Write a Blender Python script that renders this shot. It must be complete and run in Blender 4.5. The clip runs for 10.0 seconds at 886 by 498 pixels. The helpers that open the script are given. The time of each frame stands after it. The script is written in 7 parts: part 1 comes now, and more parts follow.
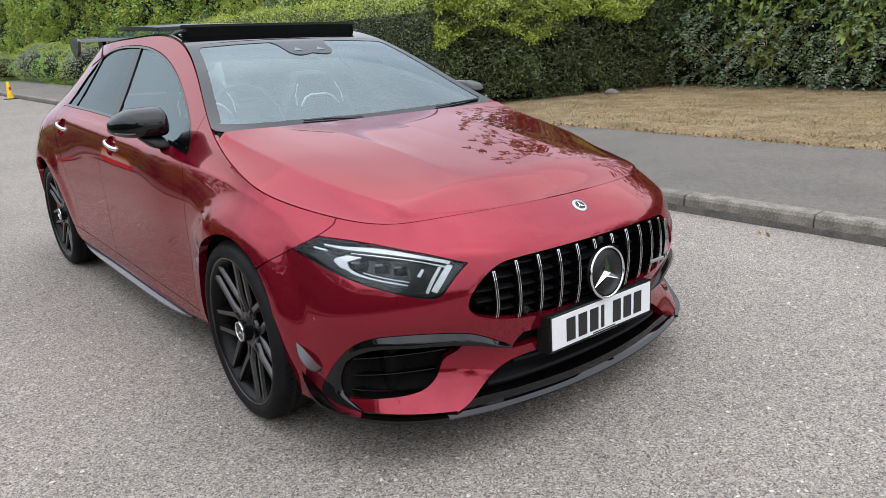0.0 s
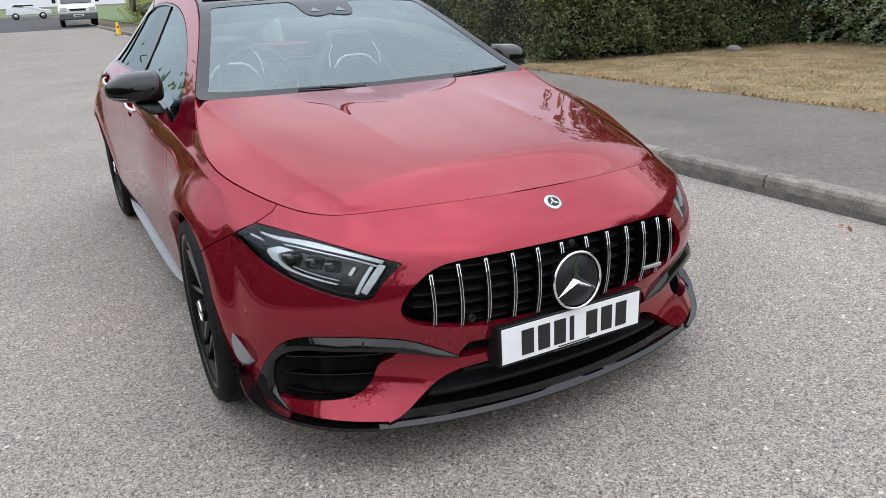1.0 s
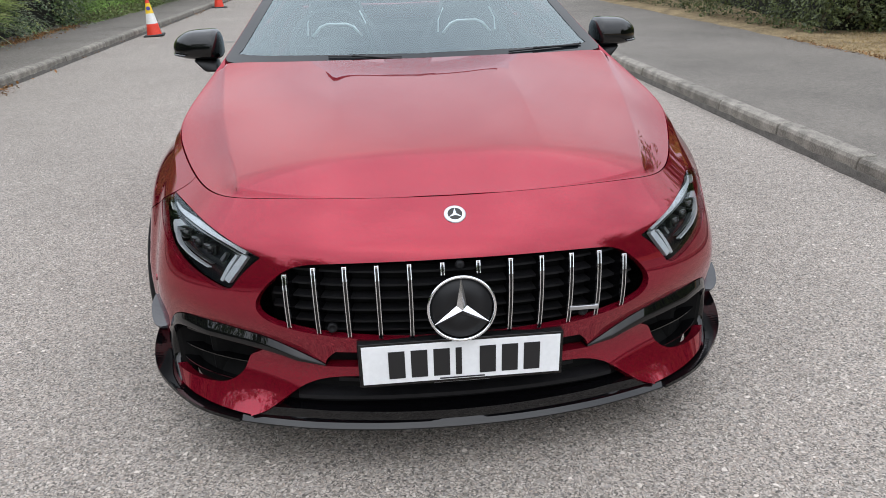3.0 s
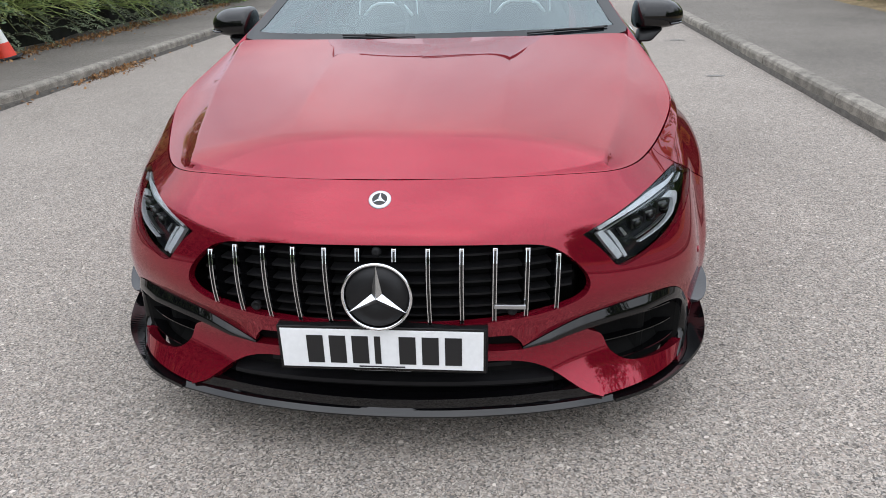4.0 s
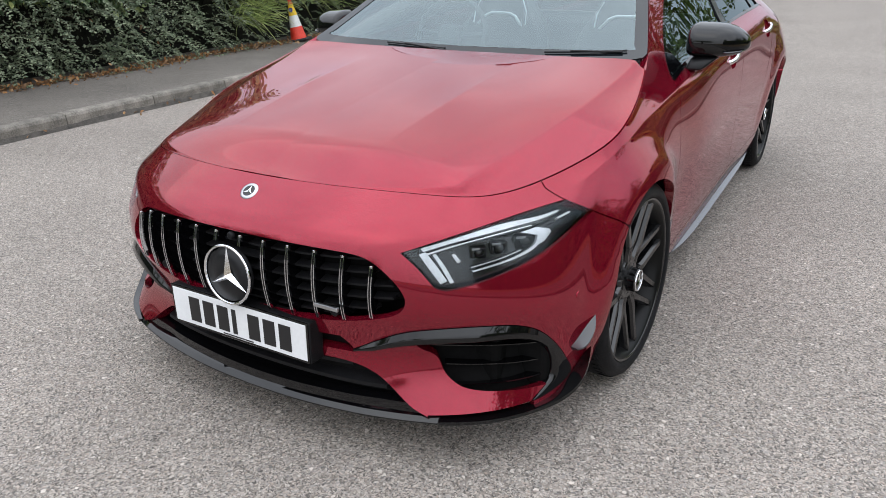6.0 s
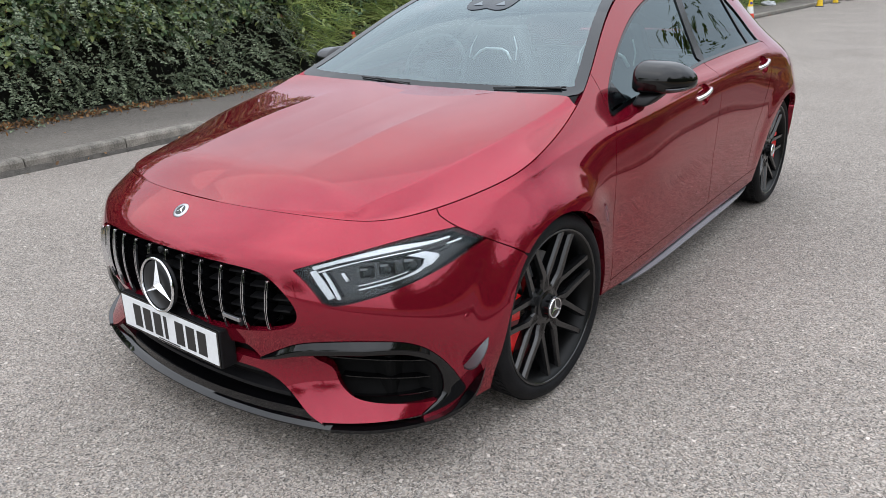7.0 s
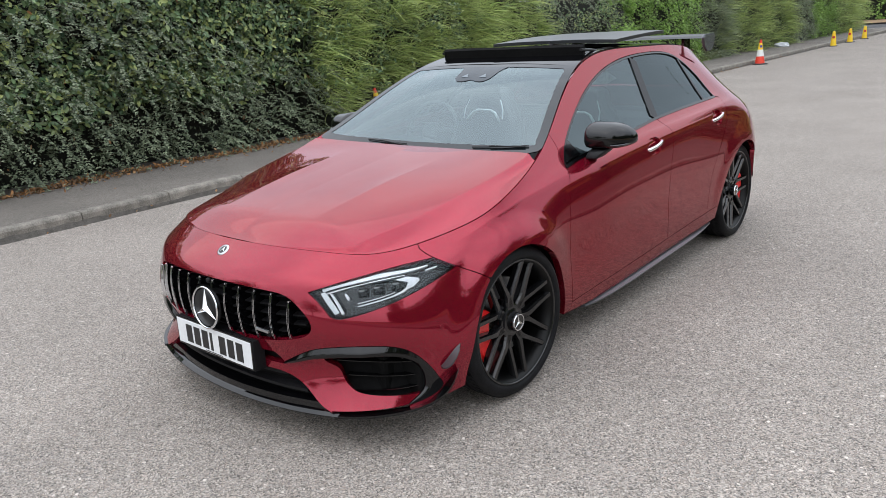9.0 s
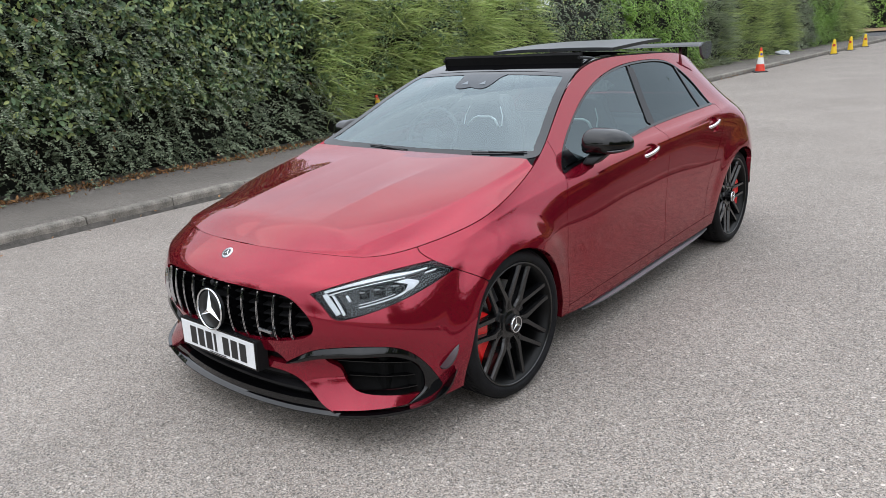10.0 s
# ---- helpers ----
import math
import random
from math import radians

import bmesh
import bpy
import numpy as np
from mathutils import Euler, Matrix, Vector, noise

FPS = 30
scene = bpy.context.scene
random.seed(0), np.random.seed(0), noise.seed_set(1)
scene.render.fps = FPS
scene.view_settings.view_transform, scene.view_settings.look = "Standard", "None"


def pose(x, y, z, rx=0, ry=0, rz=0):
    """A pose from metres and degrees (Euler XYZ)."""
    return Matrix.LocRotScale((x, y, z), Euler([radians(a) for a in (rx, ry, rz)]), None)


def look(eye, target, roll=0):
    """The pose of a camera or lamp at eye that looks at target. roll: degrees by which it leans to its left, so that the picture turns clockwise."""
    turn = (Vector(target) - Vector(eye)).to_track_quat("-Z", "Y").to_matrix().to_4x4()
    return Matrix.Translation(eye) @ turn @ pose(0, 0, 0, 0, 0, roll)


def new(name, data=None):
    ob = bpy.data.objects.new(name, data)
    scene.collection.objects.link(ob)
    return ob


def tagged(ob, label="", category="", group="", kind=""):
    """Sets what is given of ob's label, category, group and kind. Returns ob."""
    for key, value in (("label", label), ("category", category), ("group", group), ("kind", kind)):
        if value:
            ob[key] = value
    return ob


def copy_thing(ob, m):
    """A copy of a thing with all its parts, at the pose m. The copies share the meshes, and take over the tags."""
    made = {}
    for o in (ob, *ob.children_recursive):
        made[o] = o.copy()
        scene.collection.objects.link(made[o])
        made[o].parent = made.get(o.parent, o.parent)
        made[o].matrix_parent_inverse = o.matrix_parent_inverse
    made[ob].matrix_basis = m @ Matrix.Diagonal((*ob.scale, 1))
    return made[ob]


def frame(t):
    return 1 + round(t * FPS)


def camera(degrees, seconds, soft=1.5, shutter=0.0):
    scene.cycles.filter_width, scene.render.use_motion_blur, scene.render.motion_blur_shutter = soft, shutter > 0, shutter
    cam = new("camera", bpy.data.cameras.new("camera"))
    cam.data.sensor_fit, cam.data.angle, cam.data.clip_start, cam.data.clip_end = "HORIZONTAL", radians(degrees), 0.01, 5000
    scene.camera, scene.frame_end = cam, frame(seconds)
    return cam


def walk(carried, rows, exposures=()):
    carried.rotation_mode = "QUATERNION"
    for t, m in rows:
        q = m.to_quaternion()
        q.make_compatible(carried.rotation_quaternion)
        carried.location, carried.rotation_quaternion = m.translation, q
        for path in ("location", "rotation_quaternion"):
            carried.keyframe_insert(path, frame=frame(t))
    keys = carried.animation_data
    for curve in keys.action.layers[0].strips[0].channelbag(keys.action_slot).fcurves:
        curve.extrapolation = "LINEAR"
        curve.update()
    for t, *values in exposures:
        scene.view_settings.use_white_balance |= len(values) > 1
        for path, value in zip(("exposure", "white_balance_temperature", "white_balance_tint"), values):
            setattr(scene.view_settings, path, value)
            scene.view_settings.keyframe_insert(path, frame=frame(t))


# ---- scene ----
cam = camera(62.7, 10.0, soft=0.62)
PATH = [
    (0, (-1.848, -2.353, 1.297), (-0.643, -0.859, 0.734), -2.9),
    (0.5, (-1.554, -2.436, 1.332), (-0.487, -0.863, 0.71), -3.0),
    (1, (-1.27, -2.449, 1.339), (-0.37, -0.796, 0.662), -2.7),
    (1.5, (-0.994, -2.485, 1.345), (-0.272, -0.759, 0.639), -2.6),
    (2, (-0.692, -2.554, 1.358), (-0.147, -0.772, 0.632), -2.3),
    (2.5, (-0.442, -2.542, 1.342), (-0.077, -0.722, 0.598), -2.0),
    (2.7, (-0.346, -2.537, 1.355), (-0.055, -0.706, 0.603), -1.9),
    (3.8, (0.259, -2.508, 1.326), (0.114, -0.672, 0.545), -2.8),
    (4, (0.355, -2.47, 1.319), (0.143, -0.644, 0.53), -2.6),
    (4.5, (0.597, -2.397, 1.329), (0.187, -0.61, 0.53), -2.5),
    (5, (0.905, -2.341, 1.329), (0.293, -0.613, 0.528), -2.2),
    (5.2, (1.006, -2.307, 1.318), (0.321, -0.606, 0.521), -2.1),
    (6.3, (1.657, -2.129, 1.347), (0.618, -0.593, 0.598), -1.8),
    (6.5, (1.761, -2.088, 1.341), (0.68, -0.574, 0.607), -1.8),
    (7, (2.003, -2.0, 1.362), (0.835, -0.528, 0.676), -2.3),
    (7.5, (2.292, -2.05, 1.419), (1.071, -0.603, 0.776), -3.2),
    (8, (2.411, -2.181, 1.471), (1.17, -0.737, 0.859), -3.9),
    (8.5, (2.47, -2.313, 1.499), (1.221, -0.865, 0.913), -4.1),
    (9, (2.532, -2.367, 1.504), (1.281, -0.913, 0.937), -4.1),
    (9.5, (2.562, -2.393, 1.508), (1.309, -0.936, 0.955), -4.0),
    (10, (2.58, -2.41, 1.507), (1.323, -0.954, 0.958), -4.0),
]
walk(cam, [(t, look(eye, target, roll)) for t, eye, target, roll in PATH])


# ---- sky, sun ----
world = bpy.data.worlds.new("sky")
scene.world = world
world.use_nodes = True
wn = world.node_tree.nodes
wl = world.node_tree.links
bg = wn["Background"]
sky = wn.new("ShaderNodeTexSky")
sky.sky_type = 'NISHITA'
sky.sun_disc = False
SUN_ELEV, SUN_TURN = radians(58), radians(175)
sky.sun_elevation, sky.sun_rotation = SUN_ELEV, SUN_TURN
sky.air_density, sky.dust_density, sky.ozone_density = 1.0, 2.0, 1.0
coord = wn.new("ShaderNodeTexCoord")
cloud = wn.new("ShaderNodeTexNoise")
cloud.inputs["Scale"].default_value = 2.2
cloud.inputs["Detail"].default_value = 6.0
cloud.inputs["Roughness"].default_value = 0.55
wl.new(coord.outputs["Generated"], cloud.inputs["Vector"])
ramp = wn.new("ShaderNodeValToRGB")
ramp.color_ramp.elements[0].position, ramp.color_ramp.elements[0].color = 0.34, (9.4, 10.2, 11.6, 1)
ramp.color_ramp.elements[1].position, ramp.color_ramp.elements[1].color = 0.68, (14.6, 15.4, 16.6, 1)
wl.new(cloud.outputs["Fac"], ramp.inputs["Fac"])
veil = wn.new("ShaderNodeMix")
veil.data_type = 'RGBA'
veil.inputs["Factor"].default_value = 0.86
wl.new(sky.outputs["Color"], veil.inputs[6])
wl.new(ramp.outputs["Color"], veil.inputs[7])
# an overcast sky is darker towards the horizon
axes = wn.new("ShaderNodeSeparateXYZ")
wl.new(coord.outputs["Generated"], axes.inputs["Vector"])
rise = wn.new("ShaderNodeMapRange")
rise.inputs["To Min"].default_value, rise.inputs["To Max"].default_value = 0.58, 1.55
wl.new(axes.outputs["Z"], rise.inputs["Value"])
dome_light = wn.new("ShaderNodeVectorMath")
dome_light.operation = 'SCALE'
wl.new(veil.outputs[2], dome_light.inputs[0])
wl.new(rise.outputs["Result"], dome_light.inputs["Scale"])
wl.new(dome_light.outputs["Vector"], bg.inputs["Color"])
bg.inputs["Strength"].default_value = 0.127
sun_data = bpy.data.lights.new("sun", 'SUN')
sun_data.energy, sun_data.angle, sun_data.color = 0.9, radians(140), (1.0, 0.96, 0.92)
sun = new("sun", sun_data)
sun.matrix_world = look((0, 0, 30), Vector((0, 0, 30)) - 10 * Vector((math.sin(SUN_TURN) * math.cos(SUN_ELEV), math.cos(SUN_TURN) * math.cos(SUN_ELEV), math.sin(SUN_ELEV))))


# ---- materials ----
def material(name, colour, rough=0.5, metal=0.0, coat=0.0, vary=0.0, scale=8.0, bump=0.0, bump_scale=200.0, spec=0.5, second=None):
    """A principled surface whose colour drifts at two scales, with a fine relief."""
    m = bpy.data.materials.new(name)
    m.use_nodes = True
    n, l = m.node_tree.nodes, m.node_tree.links
    p = n["Principled BSDF"]
    p.inputs["Base Color"].default_value = (*colour, 1)
    p.inputs["Roughness"].default_value = rough
    p.inputs["Metallic"].default_value = metal
    p.inputs["Coat Weight"].default_value = coat
    p.inputs["Coat Roughness"].default_value = 0.02
    p.inputs["Specular IOR Level"].default_value = spec
    if vary or bump:
        tc = n.new("ShaderNodeTexCoord")
    if vary:
        big, fine = n.new("ShaderNodeTexNoise"), n.new("ShaderNodeTexNoise")
        for tex, sc in ((big, scale), (fine, scale * 9)):
            tex.inputs["Scale"].default_value = sc
            tex.inputs["Detail"].default_value = 4.0
            l.new(tc.outputs["Object"], tex.inputs["Vector"])
        both = n.new("ShaderNodeMath")
        both.operation = 'ADD'
        l.new(big.outputs["Fac"], both.inputs[0])
        l.new(fine.outputs["Fac"], both.inputs[1])
        rng = n.new("ShaderNodeMapRange")
        rng.inputs["From Min"].default_value, rng.inputs["From Max"].default_value = 0.7, 1.3
        l.new(both.outputs[0], rng.inputs["Value"])
        mix = n.new("ShaderNodeMix")
        mix.data_type = 'RGBA'
        a = [max(0, c * (1 - vary)) for c in colour]
        b = second or [min(1, c * (1 + vary)) for c in colour]
        mix.inputs[6].default_value, mix.inputs[7].default_value = (*a, 1), (*b, 1)
        l.new(rng.outputs["Result"], mix.inputs["Factor"])
        l.new(mix.outputs[2], p.inputs["Base Color"])
    if bump:
        bt = n.new("ShaderNodeTexNoise")
        bt.inputs["Scale"].default_value = bump_scale
        bt.inputs["Detail"].default_value = 3.0
        l.new(tc.outputs["Object"], bt.inputs["Vector"])
        bn = n.new("ShaderNodeBump")
        bn.inputs["Strength"].default_value = bump
        bn.inputs["Distance"].default_value = 0.01
        l.new(bt.outputs["Fac"], bn.inputs["Height"])
        l.new(bn.outputs["Normal"], p.inputs["Normal"])
    return m


def aggregate(name, dark, light, stone=95.0, bump=0.5, patch=0.25):
    """A worn road surface: stones of several greys set in binder, with wide stains."""
    m = material(name, light, rough=0.85, spec=0.3)
    n, l = m.node_tree.nodes, m.node_tree.links
    p = n["Principled BSDF"]
    tc = n.new("ShaderNodeTexCoord")
    warp = n.new("ShaderNodeTexNoise")
    warp.inputs["Scale"].default_value = 40.0
    l.new(tc.outputs["Object"], warp.inputs["Vector"])
    push = n.new("ShaderNodeMix")
    push.data_type = 'RGBA'
    push.blend_type = 'LINEAR_LIGHT'
    push.inputs["Factor"].default_value = 0.012
    l.new(tc.outputs["Object"], push.inputs[6])
    l.new(warp.outputs["Color"], push.inputs[7])
    cell = n.new("ShaderNodeTexVoronoi")
    cell.inputs["Scale"].default_value = stone
    l.new(push.outputs[2], cell.inputs["Vector"])
    tone = n.new("ShaderNodeSeparateColor")
    l.new(cell.outputs["Color"], tone.inputs["Color"])
    shade = n.new("ShaderNodeValToRGB")
    e = shade.color_ramp.elements
    e[0].position, e[0].color = 0.0, (light[0] * .36, light[1] * .38, light[2] * .41, 1)
    e[1].position, e[1].color = 1.0, (*[min(1, c * 1.36) for c in light], 1)
    for at, k, hue in ((.14, .62, (1.0, 1.0, 1.04)), (.32, .82, (1.08, .98, .92)), (.55, .98, (1.0, 1.0, 1.0)), (.74, 1.10, (1.05, .98, .94)), (.90, 1.24, (1.0, 1.0, 1.0))):
        q = e.new(at)
        q.color = (light[0] * k * hue[0], light[1] * k * hue[1], light[2] * k * hue[2], 1)
    l.new(tone.outputs["Red"], shade.inputs["Fac"])
    gap = n.new("ShaderNodeMapRange")
    gap.inputs["From Min"].default_value, gap.inputs["From Max"].default_value = 0.50, 0.40
    l.new(cell.outputs["Distance"], gap.inputs["Value"])
    keep = n.new("ShaderNodeMath")
    keep.operation = 'GREATER_THAN'
    keep.inputs[1].default_value = 0.42
    l.new(tone.outputs["Green"], keep.inputs[0])
    face = n.new("ShaderNodeMath")
    face.operation = 'MULTIPLY'
    l.new(gap.outputs["Result"], face.inputs[0])
    l.new(keep.outputs[0], face.inputs[1])
    mix = n.new("ShaderNodeMix")
    mix.data_type = 'RGBA'
    grain = n.new("ShaderNodeTexVoronoi")
    grain.inputs["Scale"].default_value = stone * 1.7
    l.new(push.outputs[2], grain.inputs["Vector"])
    bits = n.new("ShaderNodeSeparateColor")
    l.new(grain.outputs["Color"], bits.inputs["Color"])
    grit = n.new("ShaderNodeValToRGB")
    g = grit.color_ramp.elements
    g[0].position, g[0].color = 0.0, (*[c * .30 for c in dark], 1)
    g[1].position, g[1].color = 1.0, (*[c * 1.75 for c in dark], 1)
    for at, k, hue in ((.16, .55, 1.0), (.40, .88, 1.05), (.66, 1.12, .97), (.88, 1.42, 1.04)):
        g.new(at).color = (dark[0] * k * hue, dark[1] * k, dark[2] * k / hue, 1)
    l.new(bits.outputs["Red"], grit.inputs["Fac"])
    l.new(grit.outputs["Color"], mix.inputs[6])
    l.new(face.outputs[0], mix.inputs["Factor"])
    l.new(shade.outputs["Color"], mix.inputs[7])
    big = n.new("ShaderNodeTexVoronoi")
    big.inputs["Scale"].default_value = stone * 0.5
    l.new(push.outputs[2], big.inputs["Vector"])
    pick = n.new("ShaderNodeSeparateColor")
    l.new(big.outputs["Color"], pick.inputs["Color"])
    rare = n.new("ShaderNodeMath")
    rare.operation = 'GREATER_THAN'
    rare.inputs[1].default_value = 0.968
    l.new(pick.outputs["Red"], rare.inputs[0])
    close = n.new("ShaderNodeMath")
    close.operation = 'LESS_THAN'
    close.inputs[1].default_value = 0.36
    l.new(big.outputs["Distance"], close.inputs[0])
    pale = n.new("ShaderNodeMath")
    pale.operation = 'MULTIPLY'
    l.new(rare.outputs[0], pale.inputs[0])
    l.new(close.outputs[0], pale.inputs[1])
    mix2 = n.new("ShaderNodeMix")
    mix2.data_type = 'RGBA'
    mix2.inputs[7].default_value = (*[min(0.8, c * 1.5) for c in light], 1)
    l.new(pale.outputs[0], mix2.inputs["Factor"])
    l.new(mix.outputs[2], mix2.inputs[6])
    mix = mix2
    stain = n.new("ShaderNodeTexNoise")
    stain.inputs["Scale"].default_value = 0.7
    stain.inputs["Detail"].default_value = 7.0
    stain.inputs["Roughness"].default_value = 0.6
    l.new(tc.outputs["Object"], stain.inputs["Vector"])
    wide = n.new("ShaderNodeMapRange")
    wide.inputs["From Min"].default_value, wide.inputs["From Max"].default_value = 0.3, 0.7
    wide.inputs["To Min"].default_value, wide.inputs["To Max"].default_value = 1 - patch, 1 + patch * 0.5
    fine = n.new("ShaderNodeTexNoise")
    fine.inputs["Scale"].default_value = 17.0
    fine.inputs["Detail"].default_value = 5.0
    fine.inputs["Roughness"].default_value = 0.7
    l.new(tc.outputs["Object"], fine.inputs["Vector"])
    blend = n.new("ShaderNodeMix")
    blend.inputs["Factor"].default_value = 0.45
    l.new(stain.outputs["Fac"], blend.inputs["A"])
    l.new(fine.outputs["Fac"], blend.inputs["B"])
    l.new(blend.outputs["Result"], wide.inputs["Value"])
    tint = n.new("ShaderNodeVectorMath")
    tint.operation = 'SCALE'
    l.new(mix.outputs[2], tint.inputs[0])
    l.new(wide.outputs["Result"], tint.inputs["Scale"])
    l.new(tint.outputs["Vector"], p.inputs["Base Color"])
    bn = n.new("ShaderNodeBump")
    bn.inputs["Strength"].default_value = bump
    bn.inputs["Distance"].default_value = 0.006
    l.new(face.outputs[0], bn.inputs["Height"])
    l.new(bn.outputs["Normal"], p.inputs["Normal"])
    return m


def paint(name, colour):
    """Metallic clear-coated car paint with a fine flake."""
    m = material(name, colour, rough=0.06, metal=0.64, coat=0.85, spec=0.05)
    n, l = m.node_tree.nodes, m.node_tree.links
    p = n["Principled BSDF"]
    p.inputs["Coat IOR"].default_value = 1.52
    p.inputs["Coat Roughness"].default_value = 0.004
    p.inputs["Specular Tint"].default_value = (0.70, 0.20, 0.30, 1)
    tc = n.new("ShaderNodeTexCoord")
    flake = n.new("ShaderNodeTexVoronoi")
    flake.inputs["Scale"].default_value = 900.0
    l.new(tc.outputs["Object"], flake.inputs["Vector"])
    mix = n.new("ShaderNodeMix")
    mix.data_type = 'RGBA'
    mix.inputs[6].default_value = (*[c * 0.8 for c in colour], 1)
    mix.inputs[7].default_value = (*[min(1, c * 1.25) for c in colour], 1)
    sep = n.new("ShaderNodeSeparateColor")
    l.new(flake.outputs["Color"], sep.inputs["Color"])
    l.new(sep.outputs["Red"], mix.inputs["Factor"])
    l.new(mix.outputs[2], p.inputs["Base Color"])
    return m


def glass(name, tint, gloss=0.08, rough=0.0, gain=1.25):
    """A thin pane: mirror-like by its angle, tinted where one looks through."""
    m = bpy.data.materials.new(name)
    m.use_nodes = True
    n, l = m.node_tree.nodes, m.node_tree.links
    n.remove(n["Principled BSDF"])
    see, shine, mix, fres = n.new("ShaderNodeBsdfTransparent"), n.new("ShaderNodeBsdfGlossy"), n.new("ShaderNodeMixShader"), n.new("ShaderNodeFresnel")
    see.inputs["Color"].default_value = (*tint, 1)
    shine.inputs["Roughness"].default_value = rough
    shine.inputs["Color"].default_value = (0.8, 0.94, 0.98, 1)
    fres.inputs["IOR"].default_value = 1.5
    add = n.new("ShaderNodeMath")
    add.operation = 'MULTIPLY_ADD'
    add.inputs[1].default_value, add.inputs[2].default_value = gain, gloss
    add.use_clamp = True
    l.new(fres.outputs["Fac"], add.inputs[0])
    l.new(add.outputs[0], mix.inputs["Fac"])
    l.new(see.outputs[0], mix.inputs[1])
    l.new(shine.outputs[0], mix.inputs[2])
    l.new(mix.outputs[0], n["Material Output"].inputs["Surface"])
    return m


RED = paint("red_metallic_paint", (0.258, 0.0066, 0.0230))
GLOSS_BLACK = material("gloss_black", (0.0025, 0.0025, 0.003), rough=0.012, spec=0.5)
PRINT_BLACK = material("black_screen_print", (0.008, 0.010, 0.012), rough=0.04, spec=0.4)
PILLAR_BLACK = material("pillar_black", (0.006, 0.006, 0.007), rough=0.1, spec=0.2)
SKIRT_GREY = material("grey_gloss_skirt", (0.11, 0.115, 0.125), rough=0.22, metal=0.3, coat=0.4)
SATIN_BLACK = material("satin_black", (0.008, 0.008, 0.009), rough=0.4, vary=0.2, scale=20, spec=0.3)
BLACK_PLASTIC = material("black_plastic", (0.010, 0.010, 0.011), rough=0.5, vary=0.2, scale=30, bump=0.1, bump_scale=900, spec=0.18)
# Near-black: holds the shade of openings and underside, and serves as matt black.
DARK = material("shade_and_matt_black", (0.005, 0.005, 0.005), rough=0.8, vary=0.3, scale=6, spec=0.1)
CHROME = material("chrome", (0.82, 0.83, 0.85), rough=0.08, metal=1.0)
SILVER = material("satin_silver", (0.5, 0.51, 0.53), rough=0.3, metal=1.0)
GREY_BLADE = material("grey_gloss_blade", (0.035, 0.037, 0.042), rough=0.16, metal=0.2, coat=0.6)
RUBBER = material("tyre_rubber", (0.011, 0.011, 0.012), rough=0.55, vary=0.35, scale=14, bump=0.15, bump_scale=300, spec=0.1)
RIM_BLACK = material("black_alloy", (0.004, 0.004, 0.0045), rough=0.17, spec=0.75)
LAMP_SHELL = material("dark_grey_lamp_shell", (0.011, 0.012, 0.014), rough=0.18, metal=0.1)
BARREL_BLACK = material("dark_rim_barrel", (0.003, 0.003, 0.003), rough=0.35, spec=0.2)
BRAKE_RED = material("caliper_red", (0.75, 0.012, 0.012), rough=0.35, coat=0.5, vary=0.15)
STEEL = material("brake_steel", (0.32, 0.32, 0.33), rough=0.38, metal=1.0, vary=0.2, scale=40)
WINDSCREEN = glass("windscreen_glass", (0.62, 0.76, 0.76), 0.075)
# Rough glass: it spreads the sky's reflection evenly over the panel.
ROOF_GLASS = material("rough_roof_glass", (0.022, 0.024, 0.026), rough=0.32, spec=0.8, vary=0.2, scale=6)
TINT = glass("tinted_glass", (0.30, 0.42, 0.41), 0.03, gain=1.05)
PRIVACY = glass("privacy_glass", (0.05, 0.055, 0.06), 0.0, gain=0.9)
LENS = glass("headlight_lens", (0.97, 0.98, 0.98), -0.01, gain=0.8)
POD_GREY = material("smoked_grey_plastic", (0.035, 0.042, 0.05), rough=0.12, spec=0.2)
POD_PANE = material("pod_window_grey", (0.15, 0.175, 0.195), rough=0.15, spec=0.2)
WHITE_LAMP = material("white_light_guide", (0.6, 0.63, 0.66), rough=0.22, metal=0.25, coat=0.6, vary=0.18, scale=60)
PALE_TRIM = material("pale_seat_trim", (0.86, 0.9, 0.9), rough=0.25, coat=0.5)
PLATE_WHITE = material("plate_white", (0.78, 0.79, 0.8), rough=0.35, coat=0.4, vary=0.05)
INK = material("plate_ink", (0.01, 0.01, 0.011), rough=0.4)
CABIN = material("black_cabin_trim", (0.022, 0.022, 0.024), rough=0.75, vary=0.3, scale=12, bump=0.2, bump_scale=400)
LEATHER = material("black_leather", (0.03, 0.03, 0.032), rough=0.5, vary=0.25, scale=10, bump=0.2, bump_scale=260)
ROAD = aggregate("worn_road_aggregate", (0.280, 0.252, 0.225), (0.415, 0.374, 0.335), stone=112.0, bump=1.0, patch=0.24)
ASPHALT = aggregate("dark_asphalt", (0.055, 0.055, 0.058), (0.075, 0.075, 0.078), stone=110.0, bump=0.4)
PAVING = aggregate("pavement_asphalt", (0.165, 0.151, 0.134), (0.200, 0.183, 0.162), stone=170.0, bump=0.5, patch=0.42)
KERB = material("kerb_concrete", (0.21, 0.192, 0.165), rough=0.92, vary=0.5, scale=9, bump=0.6, bump_scale=140)


# ---- mesh helpers ----
def part(name, bm, mat, parent=None, label="", smooth=False):
    """Link a bmesh as one mesh object under a thing or a part."""
    me = bpy.data.meshes.new(name)
    bm.to_mesh(me)
    bm.free()
    return part_mesh(name, me, mat, parent, label, smooth)


